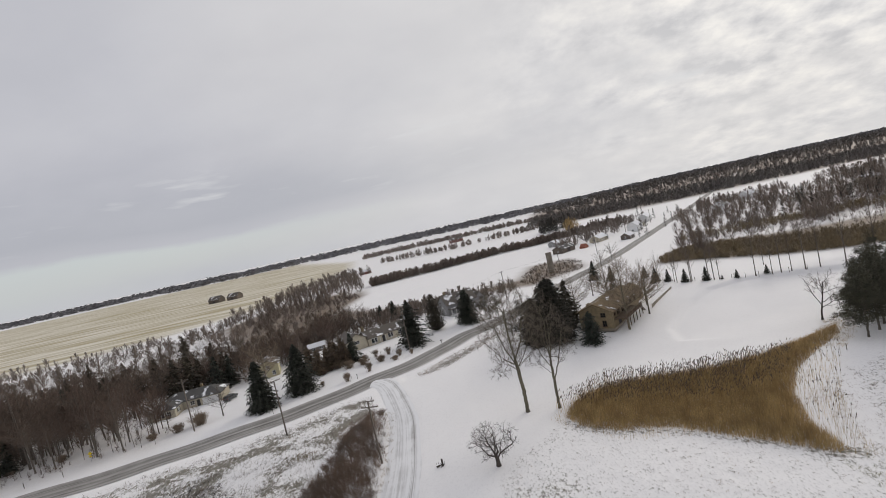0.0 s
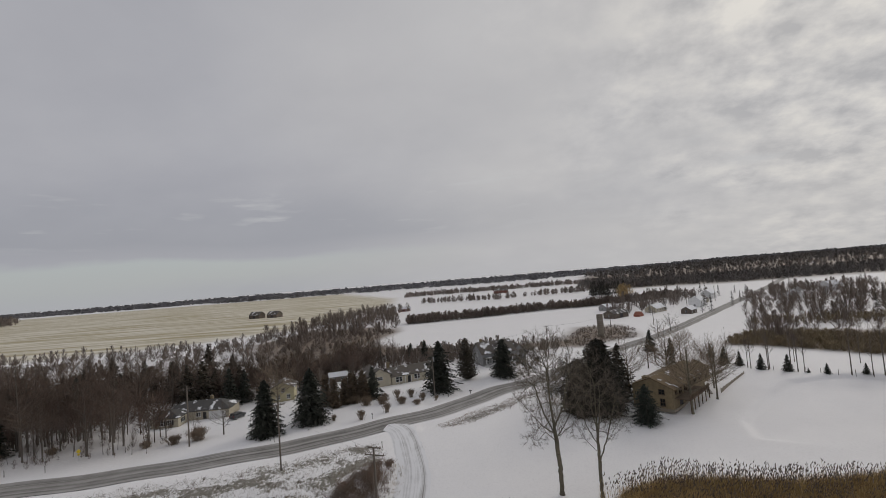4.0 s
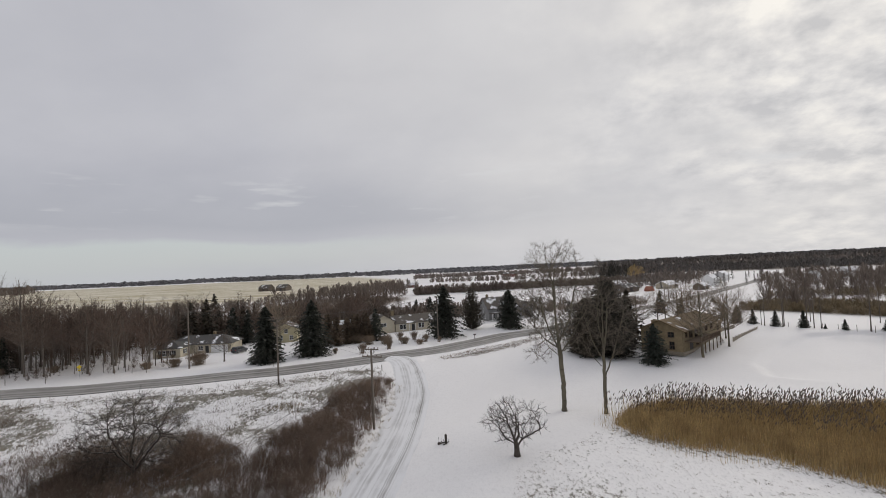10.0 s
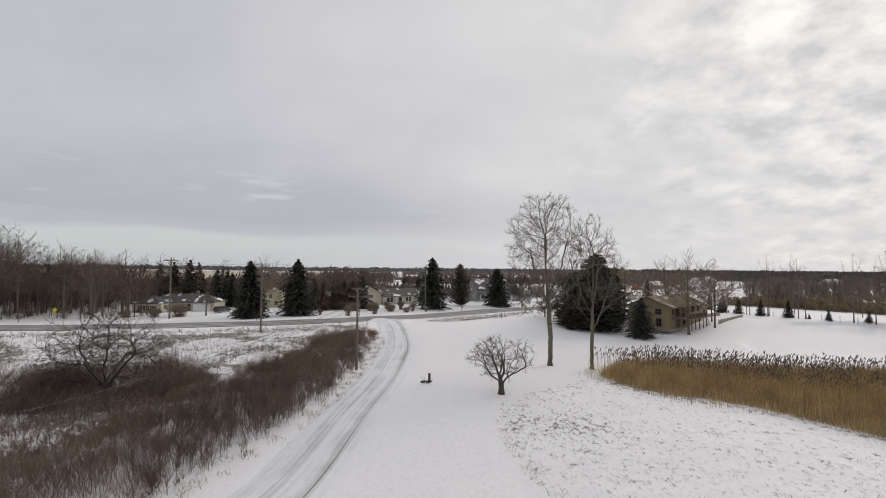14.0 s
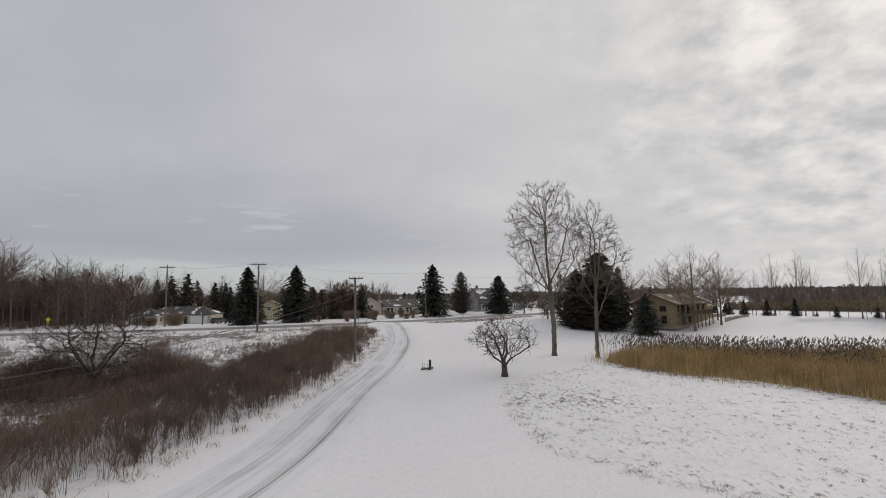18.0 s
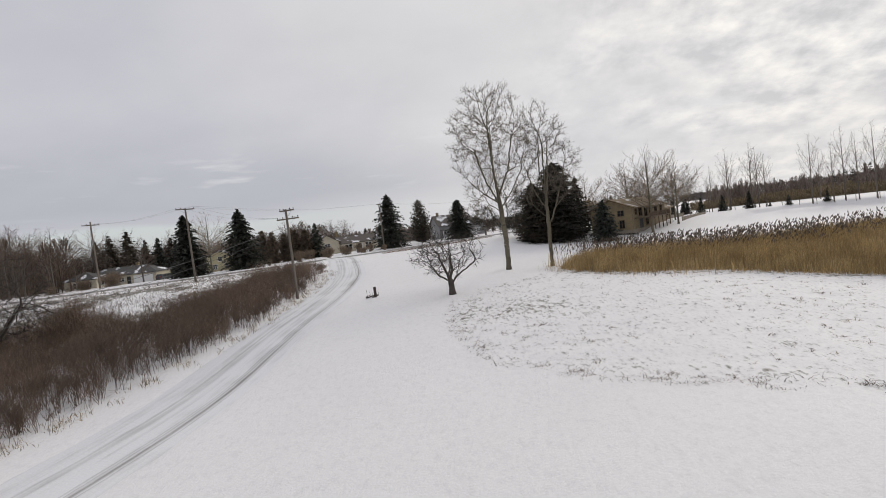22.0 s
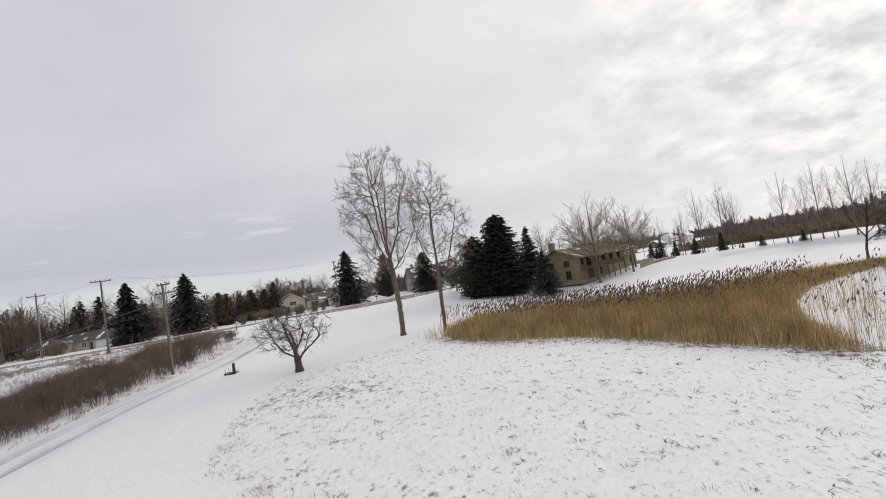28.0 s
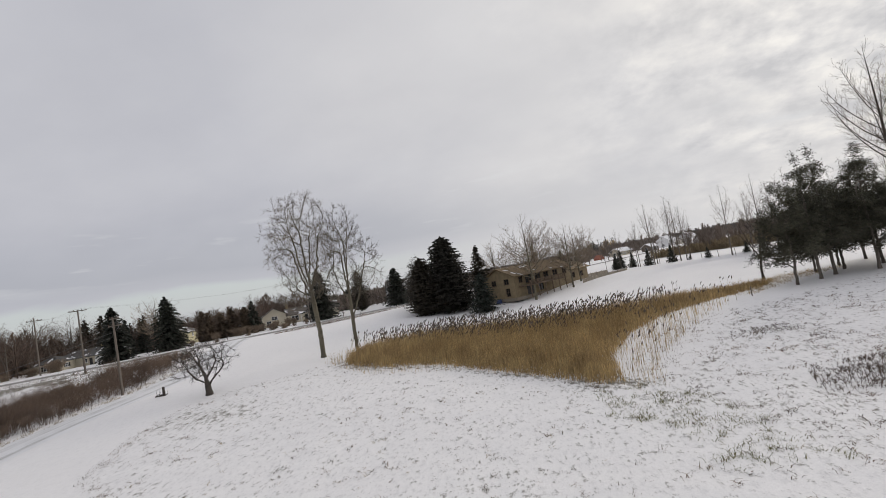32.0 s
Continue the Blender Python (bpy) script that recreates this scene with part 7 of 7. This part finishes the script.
# ---- roadside things ----
def mailbox(x, y, rz, second=False):
    t = thing("mailbox", "roadside mailbox on a wooden post", "mailbox", x, y, gz(x, y), rz)
    bm = bmesh.new()
    box(bm, -0.05, 0.05, -0.05, 0.05, -0.3, 1.0)
    part("post", bm, M_POLE, t)
    for s in ((-0.2, 0.2) if second else (0,)):
        bm = bmesh.new()
        n = 8
        outline = [(s - 0.085, 1.01)] + [(s - 0.085 * math.cos(math.pi * k / n), 1.12 + 0.085 * math.sin(math.pi * k / n)) for k in range(n + 1)] + [(s + 0.085, 1.01)]
        prism(bm, outline, -0.25, 0.25)
        b = part("box", bm, M_DARK, t)
        bm = bmesh.new()
        box(bm, s + 0.09, s + 0.105, -0.05, 0.0, 1.1, 1.28)
        part("flag", bm, M_TAILLIGHT, b, "small red flag")
    return t


mailbox(-19.2, 110.2, 30)
mailbox(4.2, 125.2, 38, True)
mailbox(-38.2, 100.0, 25)
sign = thing("warning_sign", "yellow diamond warning sign on a steel post", "road sign", -76.6, 96.2, gz(-76.6, 96.2), 38)
bm = bmesh.new()
box(bm, -0.03, 0.03, -0.02, 0.02, -0.3, 2.6)
part("post", bm, M_STEEL, sign)
bm = bmesh.new()
prism(bm, [(0, 1.5), (0.42, 1.95), (0, 2.4), (-0.42, 1.95)], -0.035, -0.022)
part("plate", bm, M_SIGN, sign, "yellow diamond plate")
bm = bmesh.new()
box(bm, -0.22, 0.22, -0.035, -0.022, 1.15, 1.45)
part("small_plate", bm, M_SIGN, sign, "small yellow plate under the diamond")

# upright stump with cut limbs lying in the snow by the lane
st = thing("timber_heap", "short upright post with cut limbs lying in the snow", "wood pile", -1.6, 57.4, gz(-1.6, 57.4), 10)
bm = bmesh.new()
lathe(bm, [(0.17, -0.2), (0.15, 0.2), (0.14, 1.0), (0.11, 1.06)], 9, 0.35, 0)
part("post", bm, M_APPLE, st)
for p, e, r in (((-0.55, 0.1, 0.05), (0.30, 0.05, 0.22), 0.07), ((-0.6, -0.2, 0.06), (0.25, 0.3, 0.12), 0.06), ((0.0, -0.4, 0.05), (0.7, 0.2, 0.16), 0.06), ((-0.5, 0.3, 0.05), (0.6, -0.25, 0.25), 0.05), ((-0.45, 0, 0.1), (-0.5, 0.02, 0.85), 0.018),
                ((-0.15, 0.1, 0.1), (-0.22, 0.12, 0.70), 0.016), ((0.1, -0.1, 0.1), (0.05, -0.2, 0.62), 0.018), ((0.62, 0.1, 0.05), (0.72, 0.1, 0.5), 0.02), ((-0.65, 0.1, 0.12), (-0.1, 0.0, 0.30), 0.04)):
    v, f = tubes([(p, e, r, r * 0.7)], 6)
    link_mesh("cut_limb", np_mesh("cut_limb", v, f), M_APPLE, st)

# dark minivan parked on the snowy drive
van = thing("minivan", "charcoal minivan parked on the snowy drive", "car", -62.8, 136.5, gz(-62.8, 136.5), 75)
bm = bmesh.new()
side = [(-2.4, 0.35), (2.35, 0.35), (2.42, 0.75), (2.25, 0.98), (1.35, 1.12), (0.55, 1.68), (-1.9, 1.74), (-2.3, 1.2), (-2.42, 0.7)]
prism(bm, side, -0.92, 0.92)
bmesh.ops.bevel(bm, geom=[e for e in bm.edges], offset=0.07, segments=2, affect="EDGES")
part("body", bm, M_CARPAINT, van, smooth=False)
for x in (-1.5, 1.5):
    for s in (-1, 1):
        bm = bmesh.new()
        lathe(bm, [(0.24, -0.12), (0.33, -0.11), (0.345, 0.0), (0.33, 0.11), (0.24, 0.12)], 18)
        wheel = part("wheel", bm, M_RUBBER, van)
        wheel.matrix_basis = pose(x, s * 0.86, 0.34, 90)
        bm = bmesh.new()
        lathe(bm, [(0.05, 0.121), (0.2, 0.125), (0.2, 0.135), (0.05, 0.14)], 14)
        rim = part("rim", bm, M_STEEL, wheel)
        rim.matrix_basis = pose(0, 0, 0, 180 if s > 0 else 0)
for s in (-1, 1):
    for x0, x1 in ((-1.75, -0.75), (-0.65, 0.25), (0.35, 1.0)):
        bm = bmesh.new()
        box(bm, x0, x1, s * 0.925 - 0.01, s * 0.925 + 0.01, 1.12, 1.55 if x0 < 0.3 else 1.32)
        part("side_window", bm, M_GLASS, van)
    bm = bmesh.new()
    box(bm, -2.44, -2.36, s * 0.78 - 0.08, s * 0.78 + 0.08, 0.85, 1.2)
    part("tail_light", bm, M_TAILLIGHT, van)
    bm = bmesh.new()
    box(bm, 2.33, 2.42, s * 0.68 - 0.16, s * 0.68 + 0.16, 0.74, 0.9)
    part("headlight", bm, M_WHITE, van)
bm = bmesh.new()
box(bm, -0.35, 0.35, -0.8, 0.8, -0.008, 0.008)
ws = part("windscreen", bm, M_GLASS, van)
ws.matrix_basis = pose(0.98, 0, 1.43, 0, 35)
bm = bmesh.new()
box(bm, -0.22, 0.22, -0.75, 0.75, -0.008, 0.008)
rw = part("rear_window", bm, M_GLASS, van)
rw.matrix_basis = pose(-2.16, 0, 1.45, 0, -55)

# ---- farm buildings and the village down the road ----
silo = thing("silo", "old roofless concrete stave silo in rough ground", "silo", 71, 228, gz(71, 228))
bm = bmesh.new()
lathe(bm, [(1.5, -0.3), (1.5, 10.6), (1.36, 10.6), (1.36, 10.2)], 24)
part("shell", bm, M_CONCRETE, silo)
for k in range(10):
    bm = bmesh.new()
    lathe(bm, [(1.505, 0.8 + k * 1.0), (1.54, 0.82 + k), (1.54, 0.86 + k), (1.505, 0.88 + k)], 24)
    part("hoop", bm, M_STEEL, silo)


def simple_house(x, y, rot, L, W, h, rise, wall_mat, roof_mat, label, name="house"):
    t = thing(name, label, "barn" if name == "barn" else "house", x, y, gz(x, y), rot)
    n = max(2, int(L // 3.2))
    ops = [("f", (k + 0.5) * L / n, 0.8, 1.1, 1.3, "window") for k in range(n)] + [("l", W / 2 - 0.2, 0.8, 1.1, 1.3, "window"), ("r", W / 2 - 0.2, 0.8, 1.1, 1.3, "window")]
    if name == "barn":
        ops = [("f", L / 2, 0.02, 3.2, min(3.2, h - 0.3), "dark"), ("l", W / 2 - 0.2, 1.2, 1.0, 1.0, "window")]
    elif h > 4:
        ops += [("f", (k + 0.5) * L / n, 3.3, 1.0, 1.2, "window") for k in range(n)]
    block(t, 0, 0, 0, L, W, h, rise, wall_mat, roof_mat, ops)
    return t


simple_house(104, 302, 38, 15, 8, 3.0, 2.0, M_OLDBARN, M_SHINGLE_GREY, "long grey shed with a dark roof by the field", "barn")
orange = bmesh.new()
box(orange, -2.5, 2.5, -2, 2, 0, 1.0)
prism(orange, [(-2.6, 1.0), (2.6, 1.0), (0, 3.0)], -2.05, 2.05)
orange = part("tarpaulin_shelter", orange, M_ORANGE)
orange.matrix_basis = pose(117, 299, gz(117, 299), 0, 0, 40)
tagged(orange, "small shelter under an orange tarpaulin", "shelter")
for x, y, rot, L, W, h, rise, wm, rm, lab in (
        (136, 318, 40, 13, 8, 2.8, 2.2, M_CREAM, M_ROOF_SNOW, "low cream house with a snow-covered roof"),
        (147, 296, 44, 9, 6, 2.6, 1.8, M_OLDBARN, M_ROOF_SNOW, "weathered outbuilding under a snowy roof"),
        (170, 330, 46, 11, 8, 4.8, 2.8, M_WHITE, M_ROOF_SNOW, "white two-storey house with a snowy roof"),
        (186, 356, 46, 10, 8, 2.9, 2.4, M_CREAM, M_SHINGLE_BROWN, "low house with a brown roof along the road"),
        (206, 382, 46, 12, 8, 4.8, 2.8, M_WHITE, M_ROOF_SNOW, "white house with a snowy roof along the road"),
        (238, 330, 46, 12, 8, 4.6, 2.8, M_WHITE, M_SHINGLE_GREY, "white house among bare trees"),
        (292, 368, 20, 13, 9, 4.6, 2.8, M_WHITE, M_ROOF_SNOW, "white farmhouse in the snowy fields"),
        (330, 300, 10, 14, 8, 2.8, 2.2, M_CREAM, M_ROOF_SNOW, "low house with a snowy roof across the fields"),
        (352, 236, -10, 12, 8, 4.6, 2.6, M_WHITE, M_ROOF_SNOW, "white house with a snowy roof across the marsh"),
        (116, 352, 30, 12, 8, 2.8, 2.2, M_GREYSIDE, M_ROOF_SNOW, "grey house beyond the field hedge"),
        (-52, 520, 12, 13, 8, 2.8, 2.2, M_REDBARN, M_ROOF_SNOW, "low reddish house in the far woods"),
        (82, 780, 8, 22, 10, 5, 3, M_REDBARN, M_SHINGLE_BROWN, "long reddish barn far across the fields"),
        (-178, 206, 30, 11, 8, 3.4, 2.2, M_GREYSIDE, M_ROOF_SNOW, "grey house deep in the wood"),
        (-38.6, 158.4, 20, 5.5, 3.6, 2.0, 0.9, M_OLDBARN, M_ROOF_SNOW, "small shed under a snowy roof")):
    simple_house(x, y, rot, L, W, h, rise, wm, rm, lab)
simple_house(-253, 613, -20, 17, 11, 4.2, 4.2, M_OLDBARN, M_SHINGLE_BROWN, "old dark barn alone in the stubble field", "barn")
simple_house(-227, 605, -20, 16, 11, 4.0, 4.0, M_OLDBARN, M_SHINGLE_BROWN, "old dark barn alone in the stubble field", "barn")


# ---- distant woods and hedgerows ----
def wood_belt(name, label, poly, n, h0, h1, mat, seed, twigs=46, crown=0.30, blade=0.05, evergreen=False, low=0.22):
    """Far trees: each a trunk and a crown of fine blades spreading up and out."""
    rng = np.random.RandomState(seed)
    q = points_in(poly, n, seed)
    g = ground_points(q, -0.2)
    h = rng.uniform(h0, h1, n) * rng.uniform(0.75, 1.1, n)
    V, F = [], []
    k = np.arange(twigs)
    for i in range(n):
        H = h[i]
        f = rng.uniform(0.12 if evergreen else low, 1.0, twigs)
        a = rng.uniform(0, 6.28, twigs)
        if evergreen:
            rad = crown * H * (1.02 - f) * rng.uniform(0.5, 1.1, twigs)
        else:
            rad = crown * H * np.sin(np.pi * np.clip(0.12 + 0.84 * (f - low + 0.02) / (1.02 - low), 0, 1)) * rng.uniform(0.25, 1.1, twigs)
        out = np.stack([np.cos(a), np.sin(a), np.zeros(twigs)], 1)
        e = g[i] + out * rad[:, None] + np.array([0, 0, 1]) * (H * f)[:, None]
        s = g[i] + out * rad[:, None] * 0.35 + np.array([0, 0, 1]) * (H * np.maximum(f - (0.02 if evergreen else 0.24 if low < 0.25 else 0.13), 0.1))[:, None]
        b = np.stack([-np.sin(a + 0.6), np.cos(a + 0.6), rng.uniform(-0.4, 0.4, twigs)], 1) * (blade * H * rng.uniform(0.5, 1.3, twigs))[:, None]
        V.append(np.stack([s - b * 0.3, s + b * 0.3, e + b, e - b * 0.6], 1).reshape(-1, 3))
        t = 0.012 * H
        V.append(np.array([g[i] + (-t, 0, 0), g[i] + (t, 0, 0), g[i] + (t * 0.4, 0, H * 0.7), g[i] + (-t * 0.4, 0, H * 0.7)]))
    V = np.concatenate(V)
    tagged(link_mesh(name, np_mesh(name, V, np.arange(len(V)).reshape(-1, 4)), mat), label, "woods", kind="stuff")


M_FAR = material("distant_bare_wood", (0.25, 0.208, 0.178), 0.95, (0.17, 0.143, 0.124), 0.02, 0.2, 0.0, spread=0.0, island=0.35)
# distance haze is put into the colours of the next two woods
M_FARDARK = material("haze_paled_distant_wood", (0.165, 0.147, 0.135), 0.95, (0.115, 0.107, 0.10), 0.02, 0.2, 0.0, spread=0.0, island=0.35)
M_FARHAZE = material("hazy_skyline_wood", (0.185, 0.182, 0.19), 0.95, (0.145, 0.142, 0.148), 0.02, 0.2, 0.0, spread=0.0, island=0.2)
M_FARBROWN = material("leafless_brown_trees", (0.21, 0.168, 0.138), 0.95, (0.145, 0.118, 0.099), 0.05, 0.6, 0.0, spread=0.0, island=0.4)
wood_belt("brown_wood", "brown leafless wood at the end of the stubble field", [(-135, 300), (-60, 290), (-36, 345), (-50, 420), (-46, 520), (-90, 560), (-128, 470)], 340, 7, 11.5, M_FARBROWN, 101, 60, 0.34, 0.02)
wood_belt("field_hedgerow", "dark hedgerow along the back of the snowy field", [(-34, 366), (10, 372), (70, 392), (142, 402), (210, 432), (210, 442), (140, 412), (70, 402), (8, 382), (-36, 378)], 1000, 4, 8, M_FARBROWN, 102, 44, 0.5, 0.05)
wood_belt("scrub_belt", "low brown scrub beside the snowy field", [(-120, 215), (-60, 205), (20, 206), (20, 214), (-26, 232), (-50, 262), (-36, 322), (-66, 350), (-110, 330)], 420, 2.0, 4.2, M_FAR, 103, 40, 0.5, 0.07)
wood_belt("back_wood", "leafless wood behind the roadside houses", [(-260, 205), (-110, 200), (-50, 206), (-56, 260), (-130, 285), (-280, 262)], 330, 5, 8.5, M_FARBROWN, 104, 80, 0.5, 0.025)
wood_belt("yard_brush", "brown brush and small trees behind the roadside houses", [(-46, 160), (-22, 166), (4, 180), (24, 188), (40, 184), (46, 194), (20, 202), (-30, 198), (-52, 184)], 260, 2.5, 7.5, M_FARBROWN, 124, 50, 0.42, 0.03)
wood_belt("near_wood_brush", "tangle of brown undergrowth in the roadside wood", [(-260, 96), (-125, 94), (-96, 97), (-92, 106), (-98, 118), (-92, 128), (-88, 148), (-52, 156), (-36, 160), (-34, 196), (-110, 210), (-260, 210)], 850, 2.2, 6.5, M_TWIG, 105, 60, 0.45, 0.016)
wood_belt("wood_canopy", "brown leafless crowns of the roadside wood", [(-240, 98), (-128, 94), (-98, 97), (-72, 101), (-64, 104), (-70, 117), (-88, 122), (-98, 130), (-92, 152), (-240, 190)], 330, 8.5, 12.5, M_TWIG, 131, 190, 0.40, 0.009, low=0.38)
wood_belt("yard_canopy", "brown leafless crowns behind the roadside houses", [(-190, 160), (-92, 156), (-64, 166), (-46, 162), (-24, 168), (-30, 204), (-190, 212)], 260, 7, 11.5, M_TWIG, 132, 160, 0.44, 0.011, low=0.28)
wood_belt("roadside_brush", "thin brown undergrowth between the roadside trees", [(-140, 84), (-110, 88), (-96, 91), (-63, 97.5), (-64, 106), (-80, 112), (-140, 108)], 170, 1.0, 3.0, M_TWIG, 126, 60, 0.42, 0.013)
wood_belt("roadside_wood", "leafless trees along the far road", [(101, 168), (112, 160), (140, 180), (185, 215), (260, 300), (350, 390), (290, 425), (228, 372), (182, 298), (152, 248), (124, 203)], 330, 5, 10.5, M_FARBROWN, 106, 90, 0.36, 0.014)
wood_belt("marsh_wood", "scattered leafless trees beyond the marsh", [(180, 190), (330, 140), (620, 180), (640, 420), (420, 420), (250, 290)], 1500, 6, 11, M_FARBROWN, 107, 60, 0.5, 0.022)
wood_belt("marsh_scrub", "low brown scrub across the marsh", [(150, 172), (330, 150), (520, 230), (440, 330), (270, 285), (172, 232)], 1300, 2, 5, M_FARBROWN, 127, 44, 0.6, 0.025)
wood_belt("marsh_reeds", "brown marsh reeds and brush beyond the fence row", [(97, 173), (106, 166), (125, 146), (146, 131), (200, 118), (262, 112), (262, 128), (205, 140), (162, 166), (138, 190), (120, 198)], 3000, 2.0, 3.4, M_MARSH, 108, 36, 0.6, 0.04)
wood_belt("marsh_willows", "tan willow scrub in the far marsh", [(140, 222), (175, 205), (260, 190), (268, 205), (190, 222), (150, 240)], 360, 2.5, 4.5, M_MARSH, 109, 50, 0.45, 0.03)
wood_belt("village_trees", "leafless yard trees round the village houses", [(120, 318), (170, 345), (215, 400), (190, 440), (140, 400), (110, 340)], 80, 6, 12, M_FAR, 110, 54, 0.36, 0.03)
wood_belt("village_evergreens", "dark evergreens among the village houses", [(120, 300), (160, 285), (230, 350), (260, 420), (220, 440), (150, 390), (112, 330)], 40, 6, 12, M_FARDARK, 111, 70, 0.24, 0.08, True)
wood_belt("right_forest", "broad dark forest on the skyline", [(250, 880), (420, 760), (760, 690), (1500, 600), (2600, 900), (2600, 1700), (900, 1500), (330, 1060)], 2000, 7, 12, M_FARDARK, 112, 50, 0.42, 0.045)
wood_belt("right_forest_bare", "leafless trees of the skyline forest", [(250, 860), (420, 740), (760, 670), (1500, 590), (2600, 880), (2600, 1500), (900, 1300), (330, 1040)], 1600, 7, 12, M_FAR, 122, 44, 0.42, 0.04)
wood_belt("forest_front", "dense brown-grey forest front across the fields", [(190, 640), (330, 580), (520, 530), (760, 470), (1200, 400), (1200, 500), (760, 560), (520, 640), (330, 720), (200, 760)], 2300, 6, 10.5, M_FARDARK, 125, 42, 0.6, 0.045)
wood_belt("village_willow", "yellowish leafless willow among the village houses", [(164, 452), (174, 452), (174, 464), (164, 464)], 7, 13, 17, M_REED, 133, 130, 0.45, 0.015, low=0.2)
wood_belt("village_pines", "stand of dark pines beyond the village", [(150, 500), (178, 490), (190, 520), (170, 545), (152, 530)], 60, 13, 18, M_DARKFIR, 134, 90, 0.3, 0.05, True)
wood_belt("mound_weeds", "brown weeds on the mound round the old silo", [(52, 198), (62, 203), (84, 218), (92, 240), (90, 260), (72, 264), (58, 236), (50, 214)], 520, 0.8, 2.0, M_FARBROWN, 135, 30, 0.6, 0.04)
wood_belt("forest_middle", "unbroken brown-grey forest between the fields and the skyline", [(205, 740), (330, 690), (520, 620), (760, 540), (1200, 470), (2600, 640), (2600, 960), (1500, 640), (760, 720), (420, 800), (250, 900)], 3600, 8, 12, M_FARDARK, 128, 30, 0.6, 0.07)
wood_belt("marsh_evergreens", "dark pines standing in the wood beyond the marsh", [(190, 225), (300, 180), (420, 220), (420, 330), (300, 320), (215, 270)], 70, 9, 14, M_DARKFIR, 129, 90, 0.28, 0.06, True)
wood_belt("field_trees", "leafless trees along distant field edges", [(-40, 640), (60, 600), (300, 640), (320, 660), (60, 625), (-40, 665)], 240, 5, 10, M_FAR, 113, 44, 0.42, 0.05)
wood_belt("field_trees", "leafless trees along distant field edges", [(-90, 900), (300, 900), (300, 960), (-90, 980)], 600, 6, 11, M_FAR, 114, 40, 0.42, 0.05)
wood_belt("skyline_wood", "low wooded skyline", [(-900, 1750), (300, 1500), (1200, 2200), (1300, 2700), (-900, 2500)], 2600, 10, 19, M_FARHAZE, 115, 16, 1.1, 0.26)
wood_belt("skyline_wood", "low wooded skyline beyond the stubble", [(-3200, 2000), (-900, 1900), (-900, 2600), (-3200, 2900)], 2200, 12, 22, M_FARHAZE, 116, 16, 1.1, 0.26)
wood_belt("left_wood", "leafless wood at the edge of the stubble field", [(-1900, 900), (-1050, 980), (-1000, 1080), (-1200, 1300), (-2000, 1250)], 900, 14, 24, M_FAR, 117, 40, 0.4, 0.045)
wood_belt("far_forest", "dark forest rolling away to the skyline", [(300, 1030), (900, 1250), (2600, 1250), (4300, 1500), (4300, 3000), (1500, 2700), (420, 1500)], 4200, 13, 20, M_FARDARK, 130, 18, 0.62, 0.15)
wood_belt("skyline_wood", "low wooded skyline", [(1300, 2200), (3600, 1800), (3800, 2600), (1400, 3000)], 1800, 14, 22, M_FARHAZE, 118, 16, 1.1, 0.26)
wood_belt("stubble_edge", "thin leafless hedge along the stubble field", [(-420, 292), (-140, 296), (-118, 330), (-120, 338), (-145, 306), (-420, 302)], 170, 4, 9, M_FAR, 119, 44, 0.36, 0.03)


# ---- the plan moved to fit the camera's view ----
def fit_to_view(ob):
    """Moved and scaled to fit the camera's view: things keep their shape and move as wholes; ground, lanes, wires and
    growing stuff follow the surface point by point.
    """
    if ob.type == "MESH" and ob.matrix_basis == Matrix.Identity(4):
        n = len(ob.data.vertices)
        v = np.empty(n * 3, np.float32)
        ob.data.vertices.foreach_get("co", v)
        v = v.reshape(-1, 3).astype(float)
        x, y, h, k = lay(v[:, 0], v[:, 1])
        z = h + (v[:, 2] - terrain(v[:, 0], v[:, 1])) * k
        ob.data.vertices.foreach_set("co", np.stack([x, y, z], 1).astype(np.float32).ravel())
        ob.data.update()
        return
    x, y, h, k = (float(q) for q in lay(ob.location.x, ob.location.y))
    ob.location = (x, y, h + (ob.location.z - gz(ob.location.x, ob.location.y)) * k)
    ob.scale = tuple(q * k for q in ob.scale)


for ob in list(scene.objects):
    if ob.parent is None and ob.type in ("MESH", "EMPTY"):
        fit_to_view(ob)
